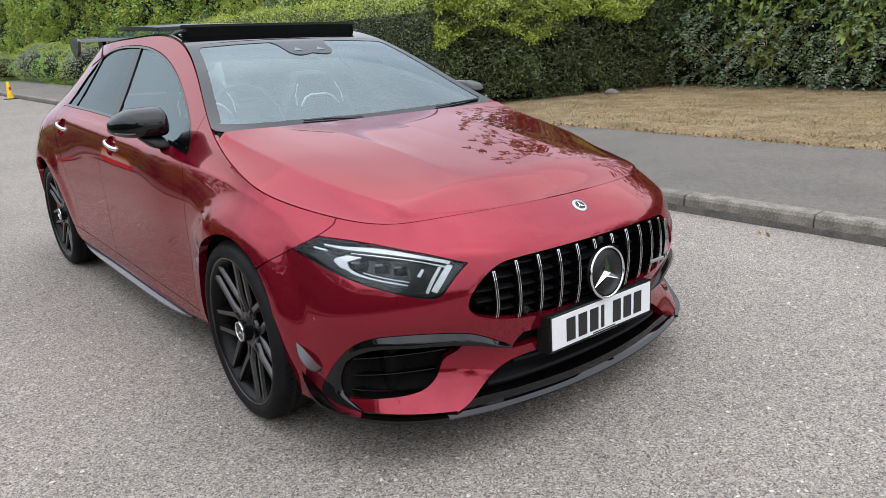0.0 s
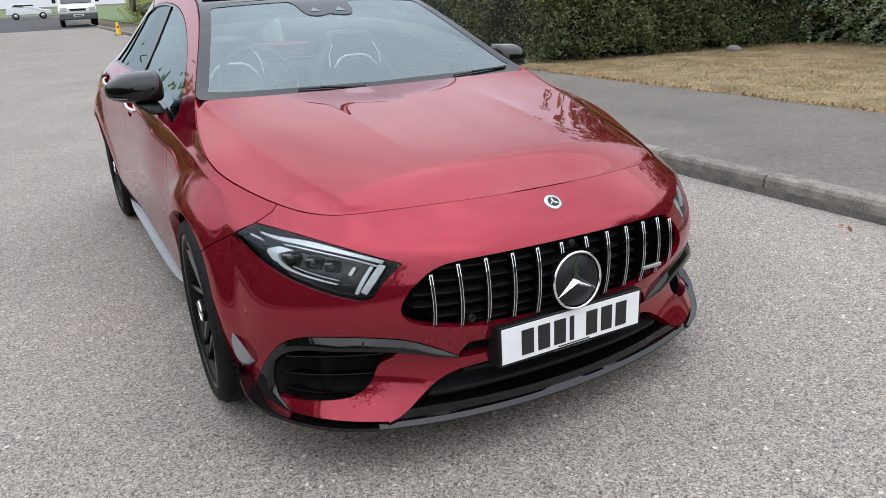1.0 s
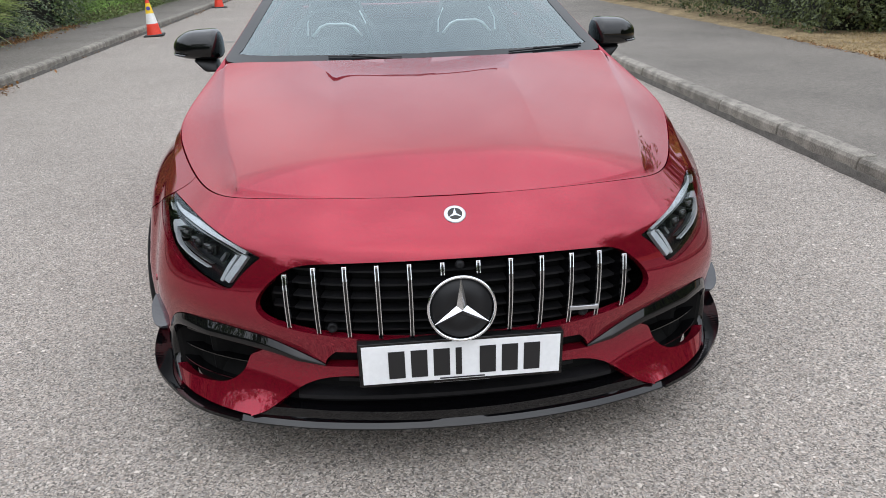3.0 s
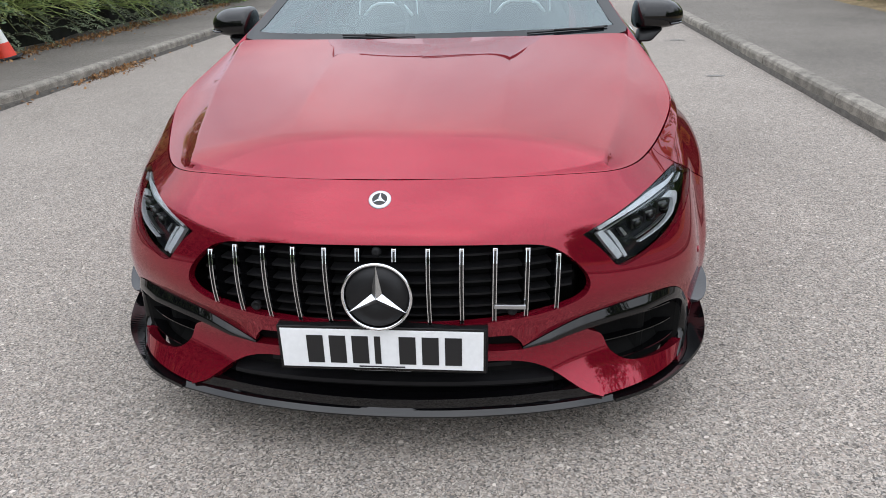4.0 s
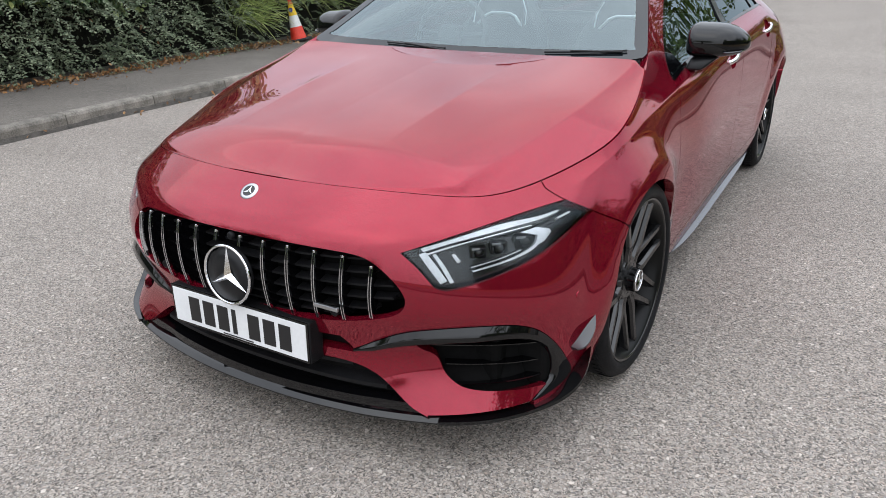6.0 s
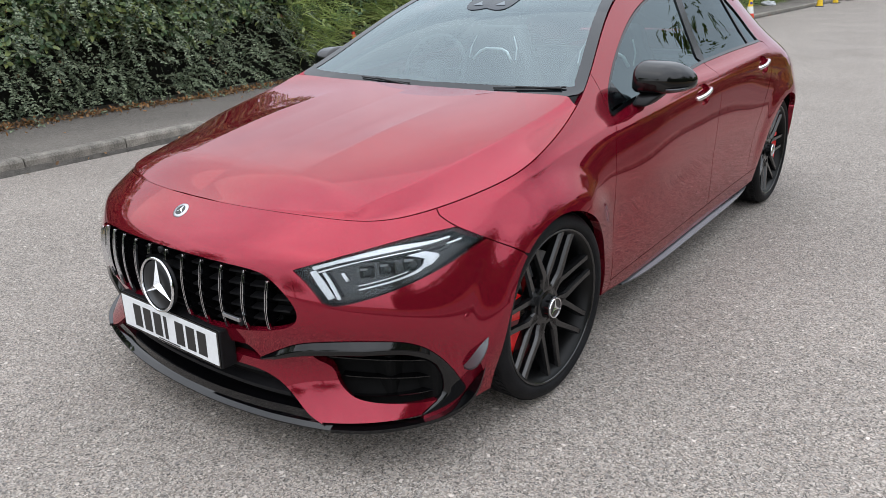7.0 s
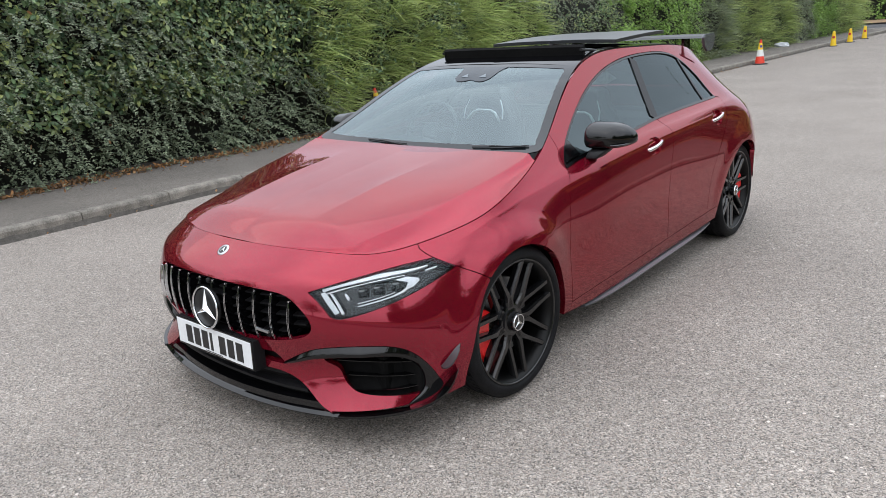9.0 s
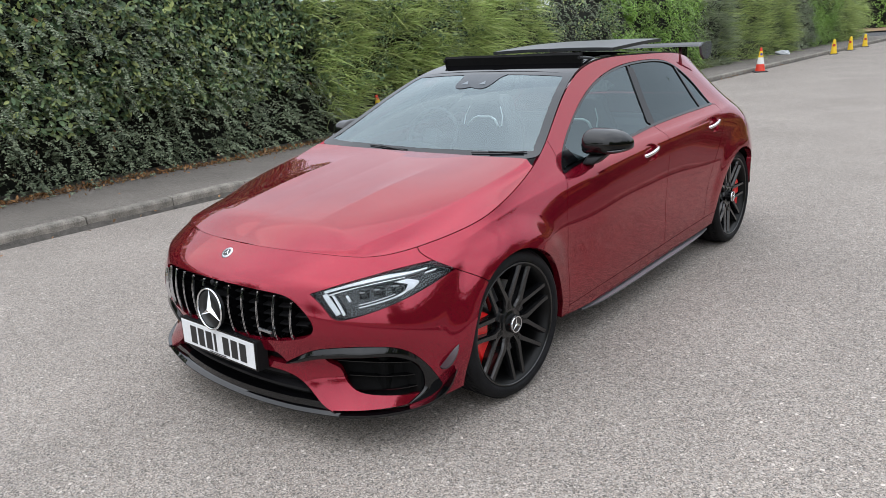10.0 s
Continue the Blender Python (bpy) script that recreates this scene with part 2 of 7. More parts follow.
def part_mesh(name, me, mat, parent=None, label="", smooth=False):
    for m in (mat if isinstance(mat, (list, tuple)) else [mat]):
        me.materials.append(m)
    if smooth:
        me.polygons.foreach_set("use_smooth", [True] * len(me.polygons))
    ob = new(name, me)
    if parent:
        ob.parent = parent
    if label:
        ob["label"] = label
    return ob


def thing(name, label, category, m=None, group="", kind=""):
    ob = tagged(new(name), label, category, group, kind)
    if m is not None:
        ob.matrix_basis = m
    return ob


def add_box(bm, lo, hi, bevel=0.0, m=None, segments=2):
    r = bmesh.ops.create_cube(bm, size=1.0)
    vs = r["verts"]
    lo, hi = Vector(lo), Vector(hi)
    for v in vs:
        v.co = Vector([lo[i] + (v.co[i] + 0.5) * (hi[i] - lo[i]) for i in range(3)])
    if bevel:
        es = list({e for v in vs for e in v.link_edges})
        b = bmesh.ops.bevel(bm, geom=es, offset=bevel, segments=segments, affect='EDGES', profile=0.5)
        vs = list({v for f in b["faces"] for v in f.verts} | {v for v in vs if v.is_valid})
    if m is not None:
        bmesh.ops.transform(bm, matrix=m, verts=vs)
    return vs


def box(name, lo, hi, mat, parent=None, bevel=0.0, label="", m=None):
    bm = bmesh.new()
    add_box(bm, lo, hi, bevel, m)
    return part(name, bm, mat, parent, label)


def add_revolve(bm, profile, n=48, axis='x', closed=False):
    """Turn a profile of (along, radius) about an axis."""
    rings = []
    for k in range(n):
        a = 2 * math.pi * k / n
        c, s = math.cos(a), math.sin(a)
        ring = []
        for h, r in profile:
            p = {'x': (h, r * c, r * s), 'y': (r * c, h, r * s), 'z': (r * c, r * s, h)}[axis]
            ring.append(bm.verts.new(p))
        rings.append(ring)
    m = len(profile)
    for k in range(n):
        for j in range(m if closed else m - 1):
            a, b = rings[k], rings[(k + 1) % n]
            bm.faces.new((a[j], b[j], b[(j + 1) % m], a[(j + 1) % m]))


def add_tube(bm, pts, r, sides=8, taper=1.0):
    """A round bar along a line of points."""
    pts = [Vector(p) for p in pts]
    rings = []
    for i, p in enumerate(pts):
        d = (pts[min(i + 1, len(pts) - 1)] - pts[max(i - 1, 0)]).normalized()
        up = Vector((0, 0, 1)) if abs(d.z) < 0.9 else Vector((1, 0, 0))
        a = d.cross(up).normalized()
        b = d.cross(a)
        rr = r * (1 + (taper - 1) * i / (len(pts) - 1))
        rings.append([bm.verts.new(p + rr * (math.cos(t) * a + math.sin(t) * b)) for t in [2 * math.pi * k / sides for k in range(sides)]])
    for q, w in zip(rings, rings[1:]):
        for k in range(sides):
            bm.faces.new((q[k], q[(k + 1) % sides], w[(k + 1) % sides], w[k]))
    bm.faces.new(rings[0][::-1])
    bm.faces.new(rings[-1])


def add_prism(bm, outline, depth, m=None):
    """A flat shape in the xy plane, raised by depth."""
    lo = [bm.verts.new((x, y, 0)) for x, y in outline]
    hi = [bm.verts.new((x, y, depth)) for x, y in outline]
    bm.faces.new(lo[::-1])
    bm.faces.new(hi)
    n = len(lo)
    for i in range(n):
        bm.faces.new((lo[i], lo[(i + 1) % n], hi[(i + 1) % n], hi[i]))
    if m is not None:
        bmesh.ops.transform(bm, matrix=m, verts=lo + hi)


# ---- road, kerbs, pavements ----
LEAN_R, LEAN_L = 0.006, -0.008  # the kerbs drift apart along the street


def lean(x):
    return LEAN_R if x > -1 else LEAN_L


def sheet(name, x0, x1, y0, y1, z, mat, nx=1, ny=1):
    bm = bmesh.new()
    vs = [[bm.verts.new((x0 + (x1 - x0) * i / nx + lean((x0 + x1) / 2) * (y0 + (y1 - y0) * j / ny), y0 + (y1 - y0) * j / ny, z)) for i in range(nx + 1)] for j in range(ny + 1)]
    for j in range(ny):
        for i in range(nx):
            bm.faces.new((vs[j][i], vs[j][i + 1], vs[j + 1][i + 1], vs[j + 1][i]))
    return part(name, bm, mat)


XR, XL = 2.68, -4.44
SOIL = material("bare_soil", (0.09, 0.07, 0.045), rough=0.95, vary=0.4, scale=3, bump=0.6, bump_scale=60)
tagged(sheet("ground", -900, 900, -900, 1200, -0.06, SOIL), kind="structure", label="bare earth under and beyond the street", category="ground")
tagged(sheet("road", XL - 0.5, XR + 0.35, -40, 47, 0.0, ROAD), kind="structure", label="pale worn road surface with exposed stones", category="road")
tagged(sheet("pavement", XR + 0.12, 5.32, -40, 40, 0.115, PAVING), kind="structure", label="grey asphalt pavement beside the verge", category="pavement")
tagged(sheet("pavement", -8.5, XL - 0.12, -40, 47, 0.115, PAVING), kind="structure", label="narrow grey asphalt pavement under the hedge", category="pavement")


# ---- kerbs ----
def kerb(name, x, side, label):
    line = tagged(new(name), label, "kerb", kind="structure")
    bm = bmesh.new()
    prof = [(-.0, -.04), (-.0, .095), (.012, .118), (.03, .125), (.125, .125), (.125, -.04)]
    rows = [[bm.verts.new((side * px_, y, z)) for px_, z in prof] for y in (.004, .012, .45, .901, .909)]
    for k in (0, 4):
        for v in rows[k]:
            v.co.z -= .006
            v.co.x += side * .004
    for q, w2 in zip(rows, rows[1:]):
        for j in range(6):
            bm.faces.new((q[j], q[(j + 1) % 6], w2[(j + 1) % 6], w2[j]))
    bm.faces.new(rows[0])
    bm.faces.new(rows[-1])
    bmesh.ops.recalc_face_normals(bm, faces=bm.faces)
    me = bpy.data.meshes.new("kerb_stone")
    bm.to_mesh(me)
    bm.free()
    me.materials.append(KERB)
    rnd = random.Random(4)
    for k in range(-14, 51):
        ob = new("kerb_stone", me)
        ob.parent = line
        y = .5 + .915 * k + (.05 if side < 0 else 0.0)
        ob.matrix_basis = pose(x + lean(x) * y + rnd.uniform(-.004, .004), y, rnd.uniform(-.005, .004), 0, 0, -math.degrees(math.atan(lean(x))) + rnd.uniform(-.25, .25))
    return line


kn, kl_ = KERB.node_tree.nodes, KERB.node_tree.links
oi = kn.new("ShaderNodeObjectInfo")
hue = kn.new("ShaderNodeHueSaturation")
vr = kn.new("ShaderNodeMapRange")
vr.inputs["To Min"].default_value, vr.inputs["To Max"].default_value = 0.82, 1.12
kl_.new(oi.outputs["Random"], vr.inputs["Value"])
kl_.new(vr.outputs["Result"], hue.inputs["Value"])
src_link = kn["Principled BSDF"].inputs["Base Color"].links[0].from_socket
kl_.new(src_link, hue.inputs["Color"])
kl_.new(hue.outputs["Color"], kn["Principled BSDF"].inputs["Base Color"])
kerb("kerb", XR, 1, "worn concrete kerb stones along the wide pavement")
kerb("kerb", XL, -1, "worn concrete kerb stones below the hedge")
tagged(sheet("road", -60, 3.7, 47, 125, -.004, ASPHALT), kind="structure", label="darker asphalt of the side road", category="road")
VERGE_SOIL = material("leaf_strewn_soil", (.19, .12, .06), rough=.95, vary=.5, scale=2, bump=.6, bump_scale=40)
tagged(sheet("verge", -60, -5.2, 60, 74, .10, VERGE_SOIL), kind="structure", label="leaf-strewn earth beyond the side road", category="verge")
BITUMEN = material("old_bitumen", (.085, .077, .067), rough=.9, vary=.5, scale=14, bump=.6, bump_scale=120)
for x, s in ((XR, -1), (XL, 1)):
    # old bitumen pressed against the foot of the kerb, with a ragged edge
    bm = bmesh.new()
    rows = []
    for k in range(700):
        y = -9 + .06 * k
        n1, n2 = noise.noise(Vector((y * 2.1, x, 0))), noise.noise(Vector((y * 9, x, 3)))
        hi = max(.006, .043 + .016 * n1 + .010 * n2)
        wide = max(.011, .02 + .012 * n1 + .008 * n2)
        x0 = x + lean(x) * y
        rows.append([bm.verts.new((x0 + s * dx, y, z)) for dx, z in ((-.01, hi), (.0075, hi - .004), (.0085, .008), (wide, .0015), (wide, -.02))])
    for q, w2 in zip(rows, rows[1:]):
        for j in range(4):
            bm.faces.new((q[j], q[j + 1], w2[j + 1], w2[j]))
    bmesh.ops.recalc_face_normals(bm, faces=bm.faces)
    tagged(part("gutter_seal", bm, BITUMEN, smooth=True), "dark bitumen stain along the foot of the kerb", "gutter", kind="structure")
FAR_GREEN = material("far_grass", (.10, .14, .05), rough=.95, vary=.4, scale=.6, bump=.4, bump_scale=20)
tagged(sheet("lawn", 5.3, 400, 16, 400, -.02, FAR_GREEN), kind="structure", label="rough grass beyond the pavement", category="lawn")
tagged(sheet("lawn", -400, -8.45, -300, 38, .02, FAR_GREEN), kind="structure", label="rough grass behind the hedge", category="lawn")
tagged(sheet("lawn", -400, 5.9, 125, 400, -.02, FAR_GREEN), kind="structure", label="rough grass past the junction", category="lawn")

DRY = material("dry_turf", (.22, .155, .075), rough=.95, vary=.5, scale=3.2, bump=1.0, bump_scale=70, second=(.34, .25, .135))
bm = bmesh.new()
rnd = random.Random(11)
nx, ny = 26, 90
rows = []
for j in range(ny + 1):
    y = -30 + 47 * j / ny
    rows.append([bm.verts.new((5.30 + LEAN_R * y + (12.5 - 5.30) * i / nx + (rnd.uniform(-.05, .05) if i == 0 else 0), y, .118 + (.03 * noise.noise(Vector((i * .5, j * .4, 0))) + .025 if i else -.004))) for i in range(nx + 1)])
for q, w2 in zip(rows, rows[1:]):
    for i in range(nx):
        bm.faces.new((q[i], q[i + 1], w2[i + 1], w2[i]))
tagged(part("verge", bm, DRY, smooth=True), "sun-dried straw-coloured grass verge", "verge", kind="structure")


# ---- leaves ----
def leaf_material(name, colours, rough=.45, back=.25):
    """Leaves whose tone varies from leaf to leaf."""
    m = bpy.data.materials.new(name)
    m.use_nodes = True
    n, l = m.node_tree.nodes, m.node_tree.links
    p = n["Principled BSDF"]
    g = n.new("ShaderNodeNewGeometry")
    r = n.new("ShaderNodeValToRGB")
    e = r.color_ramp.elements
    for k, c in enumerate(colours):
        q = e[k] if k < 2 else e.new(0.5)
        q.color = (*c, 1)
    for k in range(len(colours)):
        e[k].position = k / (len(colours) - 1)
    l.new(g.outputs["Random Per Island"], r.inputs["Fac"])
    big = n.new("ShaderNodeTexNoise")
    tc = n.new("ShaderNodeTexCoord")
    big.inputs["Scale"].default_value = 1.3
    l.new(tc.outputs["Object"], big.inputs["Vector"])
    rng = n.new("ShaderNodeMapRange")
    rng.inputs["From Min"].default_value, rng.inputs["From Max"].default_value = .3, .7
    rng.inputs["To Min"].default_value, rng.inputs["To Max"].default_value = .75, 1.2
    l.new(big.outputs["Fac"], rng.inputs["Value"])
    sc = n.new("ShaderNodeVectorMath")
    sc.operation = 'SCALE'
    l.new(r.outputs["Color"], sc.inputs[0])
    l.new(rng.outputs["Result"], sc.inputs["Scale"])
    l.new(sc.outputs["Vector"], p.inputs["Base Color"])
    p.inputs["Roughness"].default_value = rough
    p.inputs["Specular IOR Level"].default_value = .4
    tr = n.new("ShaderNodeBsdfTranslucent")
    l.new(sc.outputs["Vector"], tr.inputs["Color"])
    mix = n.new("ShaderNodeMixShader")
    mix.inputs["Fac"].default_value = back
    l.new(p.outputs[0], mix.inputs[1])
    l.new(tr.outputs[0], mix.inputs[2])
    l.new(mix.outputs[0], n["Material Output"].inputs["Surface"])
    return m


def raw_mesh(name, verts, faces):
    me = bpy.data.meshes.new(name)
    me.vertices.add(len(verts))
    me.vertices.foreach_set("co", np.asarray(verts, np.float32).ravel())
    k = faces.shape[1]
    me.loops.add(faces.size)
    me.loops.foreach_set("vertex_index", faces.ravel().astype(np.int32))
    me.polygons.add(len(faces))
    me.polygons.foreach_set("loop_start", np.arange(0, faces.size, k, dtype=np.int32))
    me.update(calc_edges=True)
    me.validate()
    return me


def unit(v):
    return v / (np.linalg.norm(v, axis=1, keepdims=True) + 1e-9)


def leaf_mesh(name, at, axis, normal, length, wide):
    """Folded leaf blades: at the base, along the axis."""
    axis = unit(axis)
    side = unit(np.cross(axis, normal))
    up = np.cross(side, axis)
    length, wide = length[:, None], wide[:, None]
    q1, q2 = at + axis * length * .28, at + axis * length * .68
    w1, w2, lift = side * wide * .45, side * wide * .42, up * wide * .13
    v = np.stack([at, q1 - w1 + lift, q2 - w2 + lift, at + axis * length - up * length * .09, q2 + w2 + lift, q1 + w1 + lift], 1)
    base = np.arange(len(at))[:, None] * 6
    f = np.concatenate([base + [0, 1, 2, 3], base + [0, 3, 4, 5]])
    return raw_mesh(name, v.reshape(-1, 3), f)


def lumps(a, b, rng_, scale=1.0, terms=10):
    out = np.zeros_like(a)
    for _ in range(terms):
        f = rng_.uniform(.6, 5.0) / scale
        t = rng_.uniform(0, 2 * np.pi)
        out += np.sin(f * (a * np.cos(t) + b * np.sin(t)) + rng_.uniform(0, 6.28)) / f ** .6
    return out / terms ** .5


class Face:
    """An upright hedge face from point a to point b, standing on the ground; out is the way it looks."""

    def __init__(self, a, b, height, seed, bulge=.12, foot=.0, lean=.0):
        self.a, self.b = np.array(a, float), np.array(b, float)
        self.len = np.linalg.norm(self.b - self.a)
        self.way = (self.b - self.a) / self.len
        self.out = np.array([-self.way[1], self.way[0]])
        self.h, self.seed, self.bulge, self.foot, self.lean = height, seed, bulge, foot, lean

    def point(self, s, z, depth):
        r = np.random.default_rng(self.seed)
        q = lumps(s, z, r) * self.bulge - depth + self.lean * z / self.h
        q = q - .25 * np.clip((z - (self.h - .35)) / .35, 0, 1) ** 2 - self.foot * np.clip(1 - z / .5, 0, 1) ** 2
        xy = self.a + self.way * s[:, None] + self.out * q[:, None]
        return np.concatenate([xy, z[:, None]], 1)

    def scatter(self, n, rng_, deep=.25, z0=.12, ragged=.12, clump=0):
        s = rng_.uniform(0, self.len, n)
        if clump:
            k = max(4, int(self.len * self.h * clump))
            pick = rng_.integers(0, k, n)
            s = np.clip(rng_.uniform(0, self.len, k)[pick] + rng_.normal(0, .09, n), 0, self.len)
            frac = np.clip(rng_.uniform(0, 1, k)[pick] + rng_.normal(0, .09 / self.h, n), 0, 1)
            push = rng_.uniform(-.12, .16, k)[pick]
        else:
            frac, push = rng_.uniform(0, 1, n), 0
        top = self.h + lumps(s, s * 0, np.random.default_rng(self.seed + 5)) * ragged
        z = z0 + (top - z0) * frac
        p = self.point(s, z, rng_.uniform(0, 1, n) ** 1.6 * deep - push)
        out = np.zeros((n, 3))
        out[:, :2] = self.out
        return p, out


# Near-black, so the shade deep in a hedge is put into the colour.
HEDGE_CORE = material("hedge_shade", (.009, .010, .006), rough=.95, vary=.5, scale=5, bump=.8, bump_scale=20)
TWIG = material("brown_twig", (.09, .06, .04), rough=.9, vary=.3, scale=20)


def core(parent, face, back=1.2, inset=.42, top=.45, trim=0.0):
    """A near-black block inside a hedge that paints in the shade between its leaves."""
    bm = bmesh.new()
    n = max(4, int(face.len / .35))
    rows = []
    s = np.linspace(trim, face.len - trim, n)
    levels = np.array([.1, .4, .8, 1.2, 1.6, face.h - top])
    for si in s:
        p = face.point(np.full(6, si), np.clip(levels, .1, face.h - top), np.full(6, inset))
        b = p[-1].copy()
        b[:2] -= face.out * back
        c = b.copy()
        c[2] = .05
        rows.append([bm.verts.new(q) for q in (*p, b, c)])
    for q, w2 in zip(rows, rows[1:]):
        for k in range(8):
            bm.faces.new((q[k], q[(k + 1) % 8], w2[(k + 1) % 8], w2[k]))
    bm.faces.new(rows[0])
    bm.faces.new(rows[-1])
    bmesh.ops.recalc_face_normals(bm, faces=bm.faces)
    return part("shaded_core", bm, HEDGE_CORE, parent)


def foliage(name, parent, at, out, rng_, length, wide, mat, droop=.3, spread=.8, label=""):
    n = len(at)
    up = np.array([0, 0, 1.0])
    normal = unit(out * .7 + up * .55 + rng_.normal(0, .45, (n, 3)))
    axis = unit(out * .45 - up * droop + rng_.normal(0, spread, (n, 3)))
    ln = length * rng_.uniform(.65, 1.25, n)
    me = leaf_mesh(name, at, axis, normal, ln, ln * wide)
    return tagged(part_mesh(name, me, mat, parent, label), kind="stuff")


def rosettes(name, parent, at, out, rng_, length, wide, mat, count=6):
    """Sprays of leaves that fan out from shoot tips."""
    n = len(at)
    tip = unit(out * .8 + np.array([0, 0, .5]) + rng_.normal(0, .35, (n, 3)))
    ref = unit(np.cross(tip, rng_.normal(0, 1, (n, 3))))
    oth = np.cross(tip, ref)
    a, ax, nm = [], [], []
    for k in range(count):
        t = 2 * np.pi * k / count + rng_.uniform(-.3, .3, n)
        d = ref * np.cos(t)[:, None] + oth * np.sin(t)[:, None]
        ax.append(unit(d + tip * rng_.uniform(-.2, .9, n)[:, None] - np.array([0, 0, .3]) + rng_.normal(0, .25, (n, 3))))
        nm.append(unit(tip + rng_.normal(0, .35, (n, 3))))
        a.append(at + tip * rng_.uniform(-.05, .04, n)[:, None] + rng_.normal(0, .012, (n, 3)))
    ln = length * rng_.uniform(.6, 1.2, n * count)
    me = leaf_mesh(name, np.concatenate(a), np.concatenate(ax), np.concatenate(nm), ln, ln * wide)
    return tagged(part_mesh(name, me, mat, parent), kind="stuff")


def sprigs(name, parent, at, out, rng_, length, leaf, mat, pairs=22, fall=.9, stem=True):
    """Arching shoots set with small leaves on both sides."""
    n = len(at)
    d0 = unit(out * 1.0 + np.array([0, 0, .25]) + rng_.normal(0, .45, (n, 3)))
    ln = length * rng_.uniform(.5, 1.3, n)
    q = np.linspace(.05, 1, pairs)
    pts = at[:, None] + d0[:, None] * (ln[:, None] * q)[:, :, None]
    pts[:, :, 2] -= fall * ln[:, None] * q ** 2
    pts[:, :, 2] = np.maximum(pts[:, :, 2], .135)
    tan = unit(np.gradient(pts, axis=1).reshape(-1, 3)).reshape(pts.shape)
    side = unit(np.cross(tan.reshape(-1, 3), np.array([0, 0, 1.0])))
    p = pts.reshape(-1, 3)
    t = tan.reshape(-1, 3)
    a = np.concatenate([p, p])
    ax = np.concatenate([side + t * .6, -side + t * .6]) + rng_.normal(0, .35, (2 * len(p), 3))
    nm = np.tile(unit(np.repeat(out, pairs, 0) * .6 + np.array([0, 0, .7])), (2, 1)) + rng_.normal(0, .3, (2 * len(p), 3))
    size = leaf * rng_.uniform(.6, 1.25, len(a))
    me = leaf_mesh(name, a, ax, unit(nm), size, size * .55)
    ob = tagged(part_mesh(name, me, mat, parent), kind="stuff")
    if stem:
        k = pts[:, ::5]
        m = k.shape[1]
        off = np.array([0, 0, .0022])
        v = np.stack([k - off, k + off], 2).reshape(-1, 3)
        base = (np.arange(n)[:, None] * m + np.arange(m - 1)[None]).ravel()[:, None] * 2
        tagged(part_mesh("twig_mass", raw_mesh("twig_mass", v, base + [0, 2, 3, 1]), TWIG, parent), kind="stuff")
    return ob


def whips(name, parent, at, out, rng_, length, mat, thick=.004, rise=.9, fall=.55, segs=5):
    """Long thin green stems, rising and then bending over."""
    n = len(at)
    d0 = unit(out * rng_.uniform(.3, 1.1, n)[:, None] + np.array([0, 0, 1.0]) * rise + rng_.normal(0, .35, (n, 3)))
    ln = length * rng_.uniform(.5, 1.25, n)
    q = np.linspace(0, 1, segs + 1)
    pts = at[:, None] + d0[:, None] * (ln[:, None] * q)[:, :, None]
    pts[:, :, :2] += (out[:, None, :2] * (.35 * ln[:, None] * q ** 2)[:, :, None])
    pts[:, :, 2] -= fall * ln[:, None] * q ** 2
    pts[:, :, 2] = np.maximum(pts[:, :, 2], .14)
    w = unit(np.cross(d0, out) + rng_.normal(0, .2, (n, 3)))[:, None] * (thick * (1 - .75 * q))[None, :, None]
    v = np.stack([pts - w, pts + w], 2).reshape(-1, 3)
    base = (np.arange(n)[:, None] * (segs + 1) + np.arange(segs)[None]).ravel()[:, None] * 2
    return tagged(part_mesh(name, raw_mesh(name, v, base + [0, 2, 3, 1]), mat, parent), kind="stuff")


COTON = leaf_material("cotoneaster_leaf", [(0.030, 0.050, 0.026), (0.088, 0.128, 0.070), (0.28, 0.325, 0.205)], .40, .15)
SHRUB = leaf_material("shrub_leaf", [(0.020, 0.046, 0.022), (0.052, 0.105, 0.048), (0.115, 0.19, 0.088), (0.21, 0.30, 0.145), (0.42, 0.47, 0.17)], .34, .18)
BROOM = leaf_material("broom_stem", [(0.090, 0.150, 0.046), (0.30, 0.43, 0.13), (0.62, 0.70, 0.27)], .5)
LAUREL = leaf_material("laurel_leaf", [(0.060, 0.130, 0.028), (0.20, 0.37, 0.070), (0.38, 0.56, 0.14)], .35)
GREY_LEAF = leaf_material("grey_green_leaf", [(0.10, 0.135, 0.078), (0.26, 0.31, 0.19), (0.40, 0.45, 0.29)], .5)
PRIVET = leaf_material("clipped_hedge_leaf", [(0.018, 0.027, 0.010), (0.050, 0.068, 0.024), (0.145, 0.175, 0.060)], .4, .15)
WILD = leaf_material("wild_bush_leaf", [(0.018, 0.040, 0.015), (0.050, 0.095, 0.032), (0.13, 0.20, 0.065), (0.20, 0.28, 0.09)], .38, .15)
FRESH = leaf_material("fresh_hedge_top", [(0.19, 0.24, 0.036), (0.34, 0.42, 0.065), (0.48, 0.54, 0.11)], .5)
SPRAY = leaf_material("light_bush_spray", [(0.055, 0.095, 0.022), (0.13, 0.20, 0.040), (0.27, 0.33, 0.075)], .4)
TREE_LEAF = leaf_material("tree_leaf", [(0.05, 0.085, 0.022), (0.10, 0.155, 0.040), (0.20, 0.26, 0.07)], .45)
YELLOWED = leaf_material("dead_leaf", [(.20, .11, .05), (.36, .24, .13), (.15, .085, .045), (.42, .20, .07)], .7)
